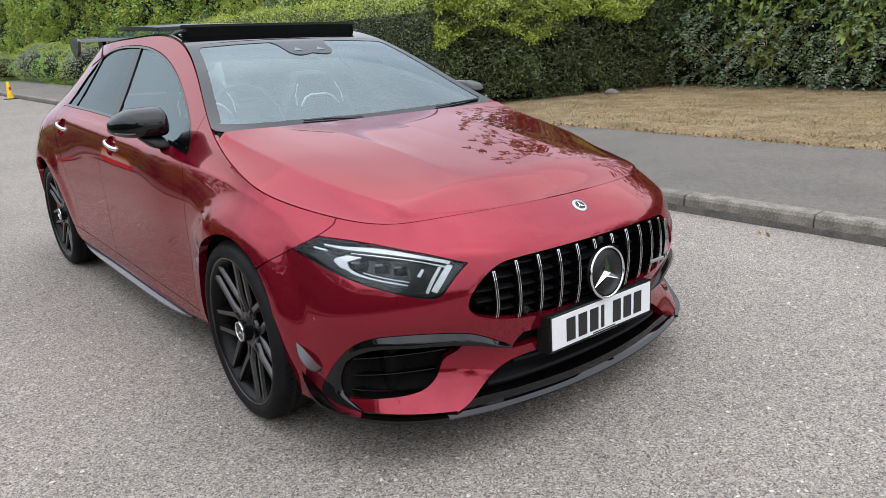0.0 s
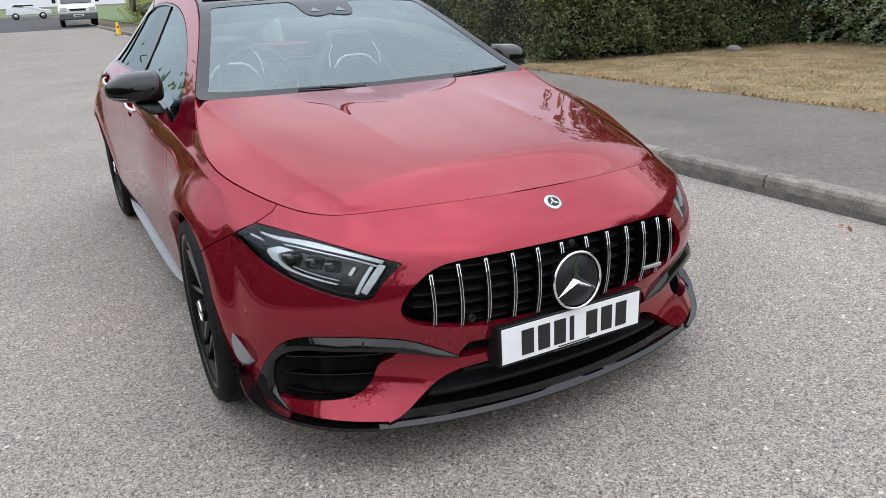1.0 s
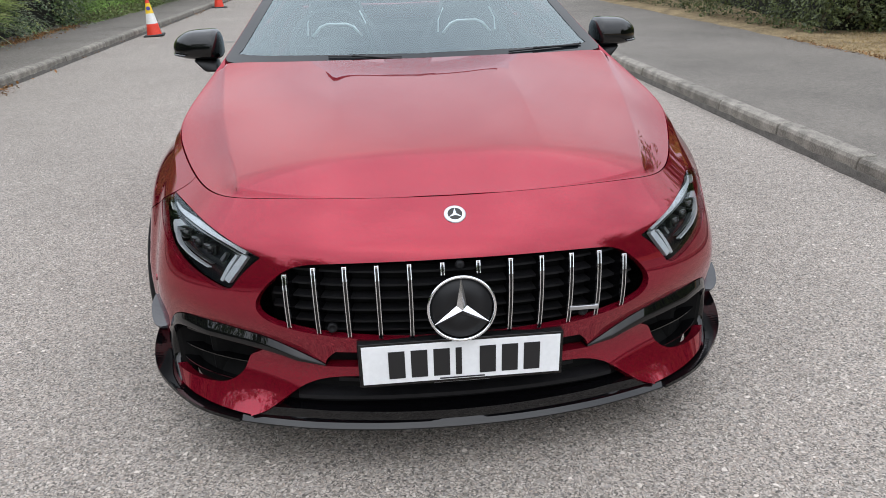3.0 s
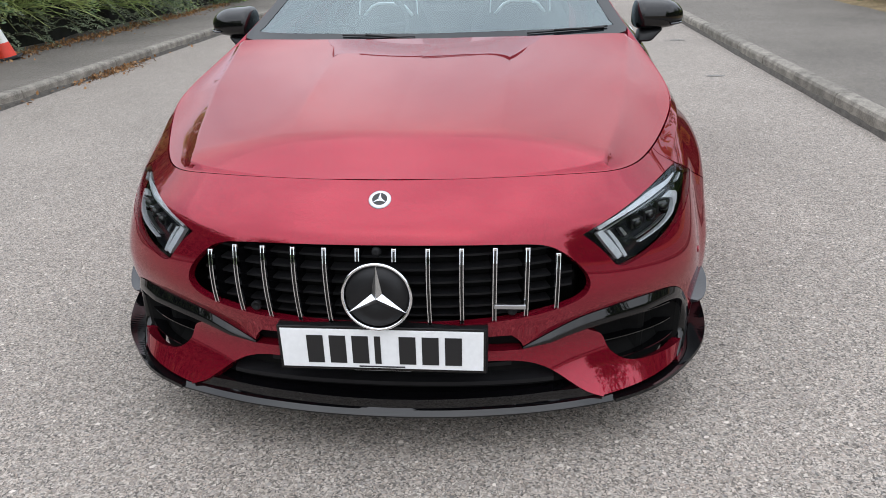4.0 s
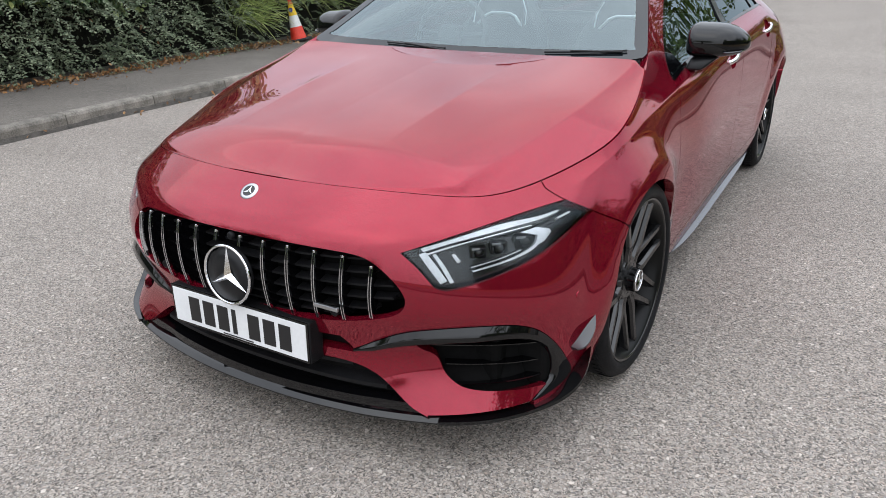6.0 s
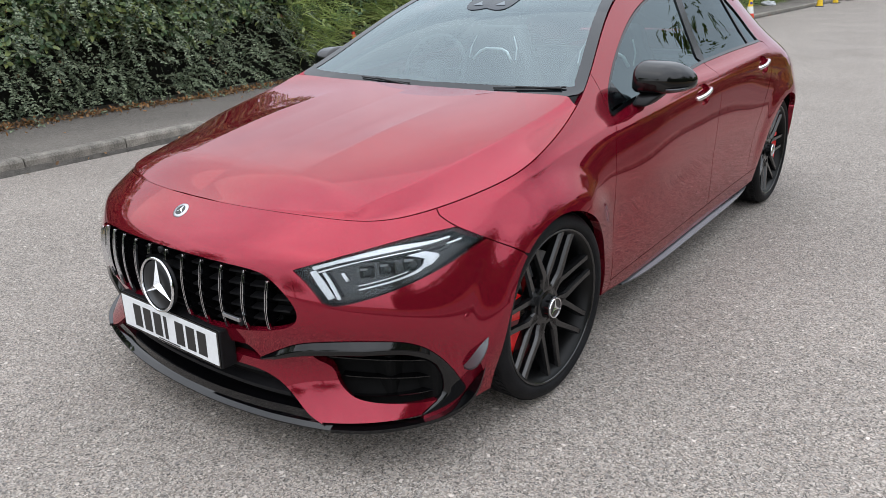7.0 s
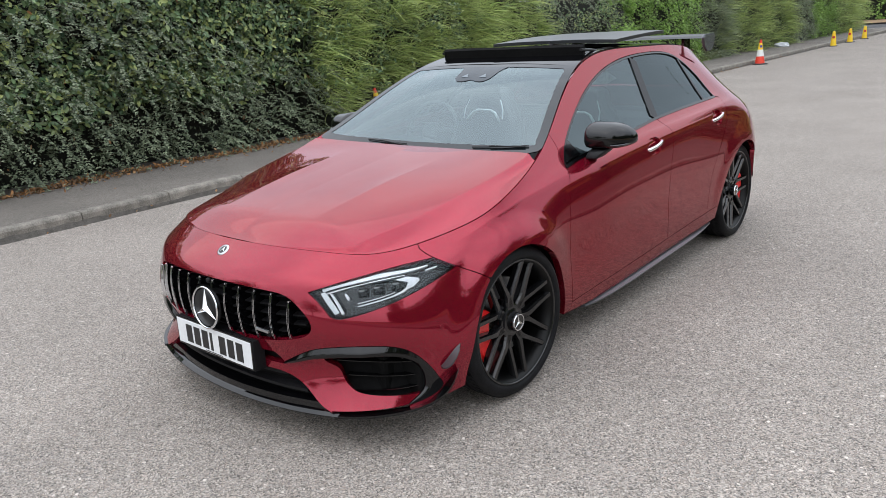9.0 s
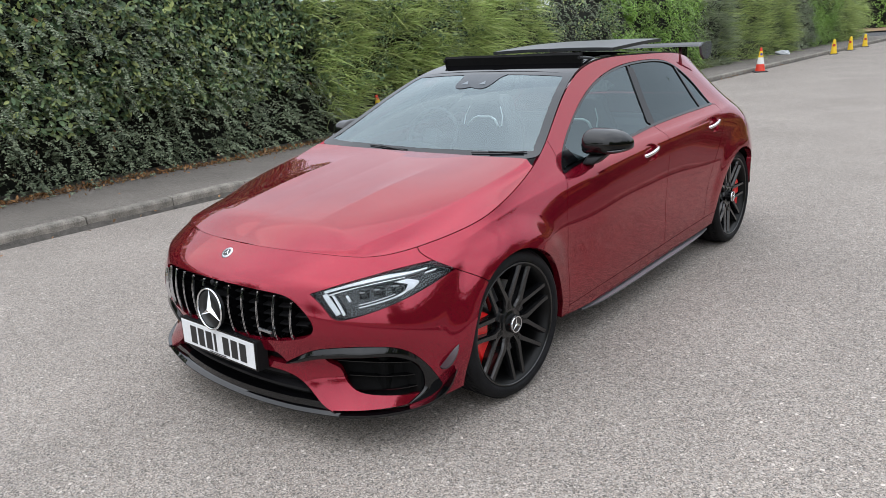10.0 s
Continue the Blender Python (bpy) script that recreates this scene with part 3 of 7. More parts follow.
STRAW = leaf_material("dry_straw", [(0.22, 0.14, 0.06), (0.40, 0.27, 0.13), (0.52, 0.385, 0.215), (0.27, 0.205, 0.075)], .8, .1)
WEED = leaf_material("green_weed", [(0.077, 0.132, 0.033), (0.132, 0.198, 0.055), (0.22, 0.22, 0.099)], .6)

rg = np.random.default_rng(7)


def hedge(label, a, b, height, seed, **kw):
    f = Face(a, b, height, seed, **kw)
    h = thing("hedge", label, "hedge")
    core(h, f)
    return h, f


# left side, beside the narrow pavement
def xl(y):
    return -6.32 - .004 * y


h, f = hedge("dark overgrown hedge of small-leaved and broad-leaved shrubs", (xl(5.5), 5.5), (xl(-5), -5), 2.95, 21, bulge=.16, foot=.05)
p, o = f.scatter(2700, rg, .35, .16)
keep = p[:, 2] < 1.75 + .5 * np.sin(p[:, 1] * .9)
sprigs("trailing_foliage", h, p[keep], o[keep], rg, .4, .034, COTON, pairs=16, fall=.5)
p, o = f.scatter(19000, rg, .45, .12, clump=26)
foliage("small_leaves", h, p, o, rg, .04, .6, COTON)
p, o = f.scatter(2300, rg, .22, .75)
keep = (lumps(p[:, 1], p[:, 2], np.random.default_rng(3)) + (p[:, 2] - 1.25) * .9 + .25 * (p[:, 1] > 1.2)) > -.1
rosettes("spray_foliage", h, p[keep] + o[keep] * .04, o[keep], rg, .095, .5, SHRUB)
p, o = f.scatter(11500, rg, .35, .4, clump=16)
keep = p[:, 2] > .9
foliage("broad_leaves", h, p[keep], o[keep], rg, .085, .52, SHRUB)
p, o = f.scatter(160, rg, .1, .3)
foliage("withered_leaves", h, p, o, rg, .06, .5, YELLOWED)

h, f = hedge("tall green broom with long thin arching stems", (xl(11.6), 11.6), (xl(5.2), 5.2), 2.7, 22, bulge=.18)
p, o = f.scatter(13000, rg, .3, .45, clump=16)
keep = p[:, 2] > .5 + .25 * np.sin(p[:, 1] * 3)
whips("stem_foliage", h, p[keep] + o[keep] * .08, o[keep], rg, .36, BROOM, thick=.0075, rise=.5, fall=.4)
p, o = f.scatter(900, rg, .2, .16)
keep = p[:, 2] < .75
sprigs("trailing_foliage", h, p[keep], o[keep], rg, .38, .032, COTON, pairs=16, fall=.5)
p, o = f.scatter(500, rg, .2, .8)
rosettes("spray_foliage", h, p[p[:, 1] < 8.6] + o[p[:, 1] < 8.6] * .24, o[p[:, 1] < 8.6], rg, .085, .5, SHRUB)
p, o = f.scatter(2600, rg, .2, .5, clump=3)
foliage("broad_leaves", h, p + o * .22, o, rg, .06, .5, SHRUB)

for label, y0, y1, ht, mat, kind_, sd in (
        ("dark small-leaved hedge with yellowing sprays", 11.4, 15.1, 2.5, SHRUB, "coton", 23), ("bright green laurel-like hedge", 14.9, 21.2, 3.0, LAUREL, "leaf", 24),
        ("grey-green feathery shrub by the pavement", 21.0, 23.6, 2.9, GREY_LEAF, "whip", 25), ("loose green broom along the pavement", 23.4, 31.2, 2.9, BROOM, "whip", 26),
        ("grey-green shrub near the junction", 31.0, 34.6, 3.0, GREY_LEAF, "coton", 27), ("rounded green shrub before the corner", 34.4, 38.8, 2.9, LAUREL, "leaf", 28), ("loose green broom at the corner", 38.6, 45.4, 2.7, BROOM, "whip", 30)):
    h, f = hedge(label, (xl(y1), y1), (xl(y0), y0), ht, sd, bulge=.22, foot=-.1)
    area = (y1 - y0) * ht
    if kind_ == "whip":
        p, o = f.scatter(int(area * 260), rg, .3, .15, clump=9)
        whips("stem_foliage", h, p, o, rg, .42, mat, thick=.010)
        p, o = f.scatter(int(area * 330), rg, .35, .13, clump=7)
        foliage("leaves", h, p, o, rg, .06, .4, SHRUB if mat is BROOM else mat)
    else:
        p, o = f.scatter(int(area * 520), rg, .3, .13, clump=9)
        foliage("leaves", h, p, o, rg, .085 if kind_ == "leaf" else .06, .5, mat)
        p, o = f.scatter(int(area * 25), rg, .15, .3)
        sprigs("shoot_foliage", h, p, o, rg, .45, .035, COTON if kind_ == "coton" else mat, pairs=14)
p, o = Face((xl(23), 23), (xl(14.6), 14.6), .35, 31).scatter(2600, rg, .3, .12)
weeds = thing("weed", "low green weeds at the foot of the hedge", "weeds", kind="stuff")
foliage("weed_leaves", weeds, p + [.25, 0, 0], o, rg, .07, .4, WEED)
# the hedge goes on behind the viewer
h, f = hedge("dark overgrown hedge running on along the street", (xl(-5), -5), (xl(-26), -26), 2.8, 29, bulge=.2)
p, o = f.scatter(9000, rg, .3, .15)
foliage("leaves", h, p, o, rg, .10, .55, SHRUB)

# right side: clipped hedge with its end towards the verge
h = thing("hedge", "thick clipped hedge, dark with a fresh green top", "hedge")
ends = Face((11.9, 5.85), (5.72, 6.95), 1.98, 41, bulge=.13, foot=.08)
flank = Face((5.72, 6.95), (5.9, 17.5), 1.95, 42, bulge=.1, foot=.05)
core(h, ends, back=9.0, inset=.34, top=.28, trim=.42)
for fc, n in ((ends, 36000), (flank, 26000)):
    p, o = fc.scatter(n, rg, .3, .12, .04, clump=34)
    foliage("leaves", h, p, o, rg, .047, .55, PRIVET)
p, o = ends.scatter(34000, rg, .14, 1.05, .04, clump=24)
keep = p[:, 2] > 1.24 + .18 * np.sin(p[:, 0] * 3.1) + .22 * np.clip(p[:, 0] - 8.2, 0, 9)
foliage("fresh_leaves", h, p[keep] + o[keep] * .05, o[keep] * .6 + [0, 0, .5], rg, .055, .5, FRESH, droop=-.2)
p, o = ends.scatter(260, rg, .1, .12, .04)
keep = p[:, 2] < .6
whips("dead_stems", h, p[keep] + o[keep] * .1, o[keep], rg, .45, TWIG, thick=.004, fall=.2)
p, o = ends.scatter(500, rg, .12, .3, .04)
sprigs("shoot_foliage", h, p, o, rg, .2, .035, PRIVET, pairs=9, fall=.1, stem=False)
n = 30000
sx, sy = rg.uniform(5.65, 11.8, n), 6.7 + 10.5 * rg.uniform(0, 1, n) ** 1.3
topz = 1.93 + .10 * lumps(sx, sy, np.random.default_rng(9)) + rg.uniform(-.1, .06, n)
at = np.stack([sx, sy, topz], 1)
foliage("top_leaves", h, at, np.tile([0, -.3, 1.0], (n, 1)), rg, .05, .5, FRESH, droop=-.3)

# wild bushes behind the verge
h, f = hedge("wild bush with broad light green leaves behind the verge", (10.35, -9), (10.9, 9.0), 3.4, 43, bulge=.3)
p, o = f.scatter(4200, rg, .5, .5)
keep = (lumps(p[:, 1], p[:, 2], np.random.default_rng(13)) + (p[:, 2] - 1.0) * .8 - 1.0 * (p[:, 1] > 4.6)) > -.15
rosettes("spray_foliage", h, p[keep] + o[keep] * .12, o[keep], rg, .14, .5, SPRAY, count=5)
p, o = f.scatter(44000, rg, .45, .12, clump=30)
foliage("leaves", h, p, o, rg, .08, .5, WILD)
p, o = f.scatter(2600, rg, .3, .14)
keep = p[:, 2] < 1.5
sprigs("low_foliage", h, p[keep], o[keep], rg, .45, .05, COTON, pairs=12, fall=.6)
p, o = f.scatter(2200, rg, .1, .14)
keep = p[:, 2] < 1.0
whips("straw", h, p[keep] + o[keep] * .25, o[keep], rg, .5, STRAW, thick=.005, fall=.3)
# verge grass
n = 90000
gx, gy = rg.uniform(5.24, 10.6, n), rg.uniform(-6, 6.9, n)
at = np.stack([gx + LEAN_R * gy, gy, np.full(n, .138)], 1)
g = thing("grass", "short dried grass on the verge", "grass", kind="stuff")
foliage("grass_blades", g, at, np.tile([0, 0, .5], (n, 1)), rg, .038, .085, STRAW, droop=-.1, spread=1.2)
n = 7000
gx, gy = rg.uniform(5.3, 10.6, n), rg.uniform(-6, 6.9, n)
keep = lumps(gx * 1.5, gy * 1.5, np.random.default_rng(23)) > .45
at = np.stack([gx + LEAN_R * gy, gy, np.full(n, .142)], 1)[keep]
foliage("green_blades", g, at, np.tile([0, 0, .5], (len(at), 1)), rg, .045, .2, WEED, droop=-.2, spread=1.0)
n = 2600
k_ = rg.integers(0, 420, n)
tx, ty = rg.uniform(5.35, 10.6, 420)[k_] + rg.normal(0, .05, n), rg.uniform(-6, 6.9, 420)[k_] + rg.normal(0, .05, n)
foliage("grass_tufts", g, np.stack([tx + LEAN_R * ty, ty, np.full(n, .138)], 1), np.tile([0, 0, .9], (n, 1)), rg, .055, .07, STRAW, droop=-.6, spread=.8)
n = 1100
gy = rg.uniform(-6, 6.9, n)
at = np.stack([5.27 + LEAN_R * gy + rg.normal(0, .03, n) + .03 * np.sin(gy * 5), gy, np.full(n, .122)], 1)
foliage("edge_litter", g, at, np.tile([0, 0, 1.0], (n, 1)), rg, .035, .5, YELLOWED, droop=0, spread=1.2)


def tree(x, y, height, spread, seed, label, mat):
    """A tapered trunk with limbs and a ragged crown of leaf sprays."""
    r = np.random.default_rng(seed)
    t = thing("tree", label, "tree")
    bm = bmesh.new()
    add_tube(bm, [(x, y, 0), (x + .1, y, height * .3), (x + .05, y + .1, height * .6), (x, y, height * .92)], .03 * height, 9, .25)
    tips = []
    for k in range(11):
        z = height * r.uniform(.3, .75)
        a, ln = r.uniform(0, 6.28), spread * r.uniform(.55, 1.0)
        end = Vector((x + math.cos(a) * ln, y + math.sin(a) * ln, z + height * r.uniform(.05, .3)))
        mid = Vector((x, y, z)).lerp(end, .5) + Vector((0, 0, .2))
        add_tube(bm, [(x, y, z), mid, end], .012 * height, 6, .3)
        tips += [mid, end]
    tips.append(Vector((x, y, height)))
    part("trunk", bm, TWIG, t, smooth=True)
    c = np.array([tuple(q) for q in tips])
    n = 950 if height < 9 else 2400
    at = c[r.integers(0, len(c), n)] + r.normal(0, .26 * spread, (n, 3))
    out = unit(at - np.array([x, y, height * .55]))
    rosettes("crown", t, at, out, r, min(.26, .03 * height + .03), .5, mat, count=6)
    return t


# The last four stand unseen behind the viewer, added for the paint's reflections.
for x, y, ht, sp, sd in ((13.5, 4.2, 6.2, 2.3, 1), (14.0, 11.5, 6.8, 2.6, 2), (11.8, 44, 15, 3.4, 5), (15, 49, 9.5, 3.2, 6), (12, 64, 11, 3.4, 7), (21, 38, 8.5, 3, 8), (17, 62, 9.5, 3.5, 9), (28, 50, 9, 3.6, 10), (-12, 24, 7, 2.8, 11), (-9.5, 31, 6.5, 2.6, 16), (-9.2, 37, 7, 2.8, 17), (13, -9, 7, 2.6, 12), (-10, -12, 7, 2.6, 13), (4, -34, 8, 3.4, 14), (-5, -36, 8, 3.4, 15)):
    tree(x, y, ht, sp, sd, "leafy green tree behind the hedges", TREE_LEAF)


def shrub(x, y, r, ht, seed, mat, label):
    """A rounded bush of leaf sprays over a near-black core that paints in the shade."""
    q = np.random.default_rng(seed)
    s = thing("shrub", label, "shrub")
    bm = bmesh.new()
    bmesh.ops.create_icosphere(bm, subdivisions=2, radius=1)
    for v in bm.verts:
        k = .72 + .12 * noise.noise(v.co * 2 + Vector((seed, 0, 0)))
        v.co = Vector((x + v.co.x * r * k, y + v.co.y * r * k, max(0.0, ht * .45 + v.co.z * ht * .5 * k)))
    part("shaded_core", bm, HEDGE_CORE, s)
    n = int(1150 * r * ht)
    d = unit(q.normal(0, 1, (n, 3)) + [0, -.25, .25])
    k = 1 + .18 * lumps(d[:, 0] * 3 + seed, d[:, 2] * 3, q)
    at = np.stack([x + d[:, 0] * r * k, y + d[:, 1] * r * k, np.maximum(.05, ht * .45 + d[:, 2] * ht * .52 * k)], 1)
    foliage("leaves", s, at, d, q, .075, .5, mat)
    return s


rs = random.Random(3)
for k in range(17):
    y = 17.5 + 2.4 * k
    shrub(6.9 + rs.uniform(-.3, .6), y, rs.uniform(1.0, 1.6), rs.uniform(1.1, 2.0), 60 + k, (GREY_LEAF, FRESH, LAUREL, FRESH, GREY_LEAF)[k % 5], "rounded roadside shrub on rough grass")
for k in range(10):
    shrub(10.5 + rs.uniform(-.5, 1.5), 22 + 4 * k, rs.uniform(1.4, 2.2), rs.uniform(2.0, 3.2), 90 + k, (SHRUB, FRESH)[k % 2], "tall light green bush by the fence")
h, f = hedge("dark green hedge across the side road", (-5.6, 71), (-48, 71), 4.2, 33, bulge=.4)
p, o = f.scatter(15000, rg, .4, .2, clump=12)
foliage("leaves", h, p, o, rg, .17, .5, LAUREL)

h, f = hedge("tall loose bushes in mixed greens behind the fence", (12.6, 20), (8.0, 67), 5.6, 34, bulge=.6)
p, o = f.scatter(20000, rg, .6, .3, clump=14)
foliage("leaves", h, p, o, rg, .17, .55, LAUREL)
p, o = f.scatter(42000, rg, .5, .3, clump=10)
foliage("light_leaves", h, p + o * .1, o, rg, .15, .55, FRESH)

# ---- fence and building beyond ----
FENCE_GREEN = material("green_steel", (.03, .12, .10), rough=.5, vary=.2, scale=3)
fence = thing("palisade_fence", "green steel palisade fence behind the shrubs", "fence")
bm = bmesh.new()
add_box(bm, (-.035, -.006, 0), (.035, .006, 2.2), .003)
pale = bpy.data.meshes.new("pale")
bm.to_mesh(pale)
bm.free()
pale.materials.append(FENCE_GREEN)
for k in range(180):
    ob = new("pale", pale)
    ob.parent = fence
    ob.matrix_basis = pose(9.6 + .03 * k * .19, 19 + .19 * k, 0, 0, 0, 90)
for z in (.4, 1.8):
    bm = bmesh.new()
    add_tube(bm, [(9.63, 18.8, z), (10.7, 53.3, z)], .03, 6)
    part("rail", bm, FENCE_GREEN, fence)
CLADDING = material("pale_cladding", (.62, .63, .62), rough=.6, vary=.08, scale=1.0)
ROOFING = material("grey_roof_sheet", (.22, .23, .24), rough=.6, vary=.15, scale=1.0)
WINDOW_DARK = material("dark_window", (.02, .025, .03), rough=.08, coat=.5)
building = thing("building", "pale low industrial building behind the fence", "building", pose(25, 44, 0, 0, 0, -35))
box("wall", (-10, 0, 0), (14, 12, 4.6), CLADDING, building, .05)
bm = bmesh.new()
vs = [bm.verts.new(v) for v in ((-10.3, -.3, 4.6), (14.3, -.3, 4.6), (14.3, 6, 6.2), (-10.3, 6, 6.2), (14.3, 12.3, 4.6), (-10.3, 12.3, 4.6))]
for q in ((0, 1, 2, 3), (3, 2, 4, 5), (0, 3, 5), (1, 4, 2), (0, 5, 4, 1)):
    bm.faces.new([vs[k] for k in q])
part("roof", bm, ROOFING, building)
for k in range(5):
    wn_ = box("window", (-8 + 4.4 * k, -.06, 1.6), (-6 + 4.4 * k, .02, 3.0), WINDOW_DARK, building, .01)
    box("window_frame", (-8.08 + 4.4 * k, -.045, 1.52), (-5.92 + 4.4 * k, -.01, 1.6), CLADDING, wn_, .005)

# ---- cones ----
CONE_RED = material("cone_red", (.72, .05, .025), rough=.5, vary=.12, scale=9)
CONE_WHITE = material("cone_sleeve", (.74, .74, .72), rough=.45, vary=.1, scale=9)
CONE_YELLOW = material("cone_yellow", (.85, .56, .025), rough=.5, vary=.1, scale=9)
CONE_BASE = material("cone_base_rubber", (.03, .03, .032), rough=.8, vary=.4, scale=10)
SIGN_BLUE = material("sign_blue", (.06, .05, .3), rough=.4)
SIGN_RED = material("sign_red", (.5, .03, .03), rough=.4)


def cone_band(bm, z0, z1, r0, r1):
    add_revolve(bm, [(z0, r0), (z1, r1), (z1, r1 - .006), (z0, r0 - .006)], 28, 'z', closed=True)


def traffic_cone():
    c = thing("traffic_cone", "red and white traffic cone with a yellow top band", "traffic cone", group="cones along the kerb")
    box("base", (-.2, -.2, 0), (.2, .2, .04), CONE_BASE, c, .015)
    for nm, z0, z1, mat in (("lower_band", .04, .255, CONE_RED), ("sleeve", .255, .46, CONE_WHITE), ("top_band", .46, .66, CONE_YELLOW), ("tip", .66, .76, CONE_RED)):
        bm = bmesh.new()
        cone_band(bm, z0, z1, .155 - .165 * z0, .155 - .165 * z1)
        if nm == "tip":
            add_revolve(bm, [(.76, .03), (.762, 0)], 28, 'z')
        part(nm, bm, mat, c, smooth=False)
    bm = bmesh.new()
    add_revolve(bm, [(0, .04), (-.004, .038), (-.004, 0)], 24, 'y')
    bmesh.ops.transform(bm, matrix=pose(0, -.066, .56, -9), verts=bm.verts)
    part("sign_disc", bm, SIGN_BLUE, c, "blue disc with a red rim")
    return c


def small_cone():
    c = thing("yellow_cone", "yellow no-waiting cone standing at the kerb", "traffic cone", group="yellow cones")
    box("base", (-.15, -.15, 0), (.15, .15, .03), CONE_BASE, c, .01)
    bm = bmesh.new()
    prof = [(.03, .115), (.12, .10), (.24, .088), (.36, .074), (.46, .060), (.52, .050), (.55, .040), (.555, 0)]
    add_revolve(bm, prof, 24, 'z')
    for v in bm.verts:
        v.co.y *= .7
    part("body", bm, CONE_YELLOW, c, smooth=True)
    bm = bmesh.new()
    add_revolve(bm, [(0, .05), (-.004, .048), (-.004, 0)], 24, 'y')
    bmesh.ops.transform(bm, matrix=pose(0, -.060, .34, 0), verts=bm.verts)
    part("sign_disc", bm, SIGN_RED, c, "dark red disc")
    return c


cone = traffic_cone()
cone.matrix_basis = pose(-4.21, 12.5, .0, 0, -3, 8) @ Matrix.Scale(.92, 4)
copy_thing(cone, pose(-6.12, 6.38, .117, 0, -9, 24) @ Matrix.Scale(.87, 4))
copy_thing(cone, pose(-4.37, 20.45, .0, 1, 0, 30))
yc = small_cone()
yc.matrix_basis = pose(-4.45, 29.6, 0, 0, 0, 10)
for x, y, a in ((-4.45, 32.4, -8), (-4.45, 35.2, 20), (2.62, 25.0, 30), (2.6, 33.2, 12)):
    copy_thing(yc, pose(x, y, 0, 0, 0, a))

# a pale crumpled bag at the foot of the hedge
BAG = material("pale_plastic_bag", (.55, .57, .60), rough=.45, vary=.15, scale=9)
bm = bmesh.new()
bmesh.ops.create_icosphere(bm, subdivisions=3, radius=.2)
for v in bm.verts:
    k = 1 + .45 * noise.noise(v.co * 7) + .2 * noise.noise(v.co * 19)
    v.co = Vector((v.co.x * k * 1.4 - 5.95, v.co.y * k * .9 + 28.4, max(.115, .17 + v.co.z * k * .55)))
tagged(part("plastic_bag", bm, BAG), "crumpled pale plastic bag on the pavement", "bag")

# ---- vehicles in the distance ----
VAN_PAINT = material("silver_white_paint", (.62, .63, .64), rough=.3, coat=.8)
GREY_PLASTIC = material("grey_plastic", (.09, .095, .1), rough=.6, vary=.2, scale=10)
AMBER = material("lamp_clear", (.55, .52, .48), rough=.15, coat=.8)


def small_wheel(parent, x, y, r, s):
    bm = bmesh.new()
    add_revolve(bm, [(-.1, r * .6), (-.11, r * .9), (-.08, r), (.08, r), (.11, r * .9), (.1, r * .6)], 32, 'x')
    bmesh.ops.translate(bm, verts=bm.verts, vec=(x, y, r))
    tyre = part("wheel", bm, RUBBER, parent, smooth=True)
    bm = bmesh.new()
    add_revolve(bm, [(s * .06, r * .62), (s * .09, r * .55), (s * .07, r * .2), (s * .09, 0)], 24, 'x')
    bmesh.ops.translate(bm, verts=bm.verts, vec=(x, y, r))
    part("rim", bm, SILVER, tyre, smooth=True)


def profile_body(name, outline, half, mat, parent, bevel=.08, taper=.0, z_taper=1.0):
    """A vehicle body from its side outline (y, z), narrowed towards the top."""
    bm = bmesh.new()
    add_prism(bm, outline, 2 * half, Matrix(((0, 0, 1, -half), (1, 0, 0, 0), (0, 1, 0, 0), (0, 0, 0, 1))))
    for v in bm.verts:
        v.co.x *= 1 - taper * max(0, v.co.z - z_taper)
    bmesh.ops.recalc_face_normals(bm, faces=bm.faces)
    bmesh.ops.bevel(bm, geom=bm.edges[:], offset=bevel, segments=3, affect='EDGES')
    return part(name, bm, mat, parent, smooth=False)


van = thing("van", "silver-white panel van with grey bumper, parked at the kerb", "van", pose(2.4, 51.0, 0, 0, 0, -2) @ Matrix.Scale(1.12, 4))
body = profile_body("body", [(0, .45), (0, .95), (.55, 1.2), (1.45, 2.15), (1.8, 2.3), (5.0, 2.3), (5.05, .45)], .97, VAN_PAINT, van, .07, .06, 1.1)
bm = bmesh.new()
vs = [bm.verts.new(v) for v in ((-.80, .60, 1.28), (.80, .60, 1.28), (.73, 1.36, 2.09), (-.73, 1.36, 2.09))]
bm.faces.new(vs)
bmesh.ops.translate(bm, verts=bm.verts, vec=(0, -.035, .02))
bmesh.ops.solidify(bm, geom=bm.faces[:], thickness=.02)
part("windscreen", bm, WINDOW_DARK, body)
box("bumper", (-.98, -.10, .38), (.98, .2, .74), GREY_PLASTIC, van, .06, "grey plastic bumper")
box("grille", (-.42, -.03, .86), (.42, .04, .98), SATIN_BLACK, van, .02)
for s in (1, -1):
    box("headlight", (s * .74 - .17, -.02, .84), (s * .74 + .17, .12, 1.06), AMBER, van, .04)
    m_ = box("mirror", (s * 1.12 - .1, .62, 1.3), (s * 1.12 + .1, .78, 1.62), SATIN_BLACK, van, .04)
    box("side_window", (s * .945 - .015, .95, 1.32), (s * .945 + .015, 1.75, 1.85), WINDOW_DARK, van, .01)
    small_wheel(van, s * .86, .75, .34, s)
    small_wheel(van, s * .86, 3.9, .34, s)
pl = box("number_plate", (-.26, -.125, .56), (.26, -.105, .67), PLATE_WHITE, van, .004)
box("plate_bar", (-.2, -.132, .585), (.2, -.126, .645), INK, pl)
suv = thing("suv", "white sports utility car parked across the junction", "car", pose(2.6, 95, 0, 0, 0, 90))
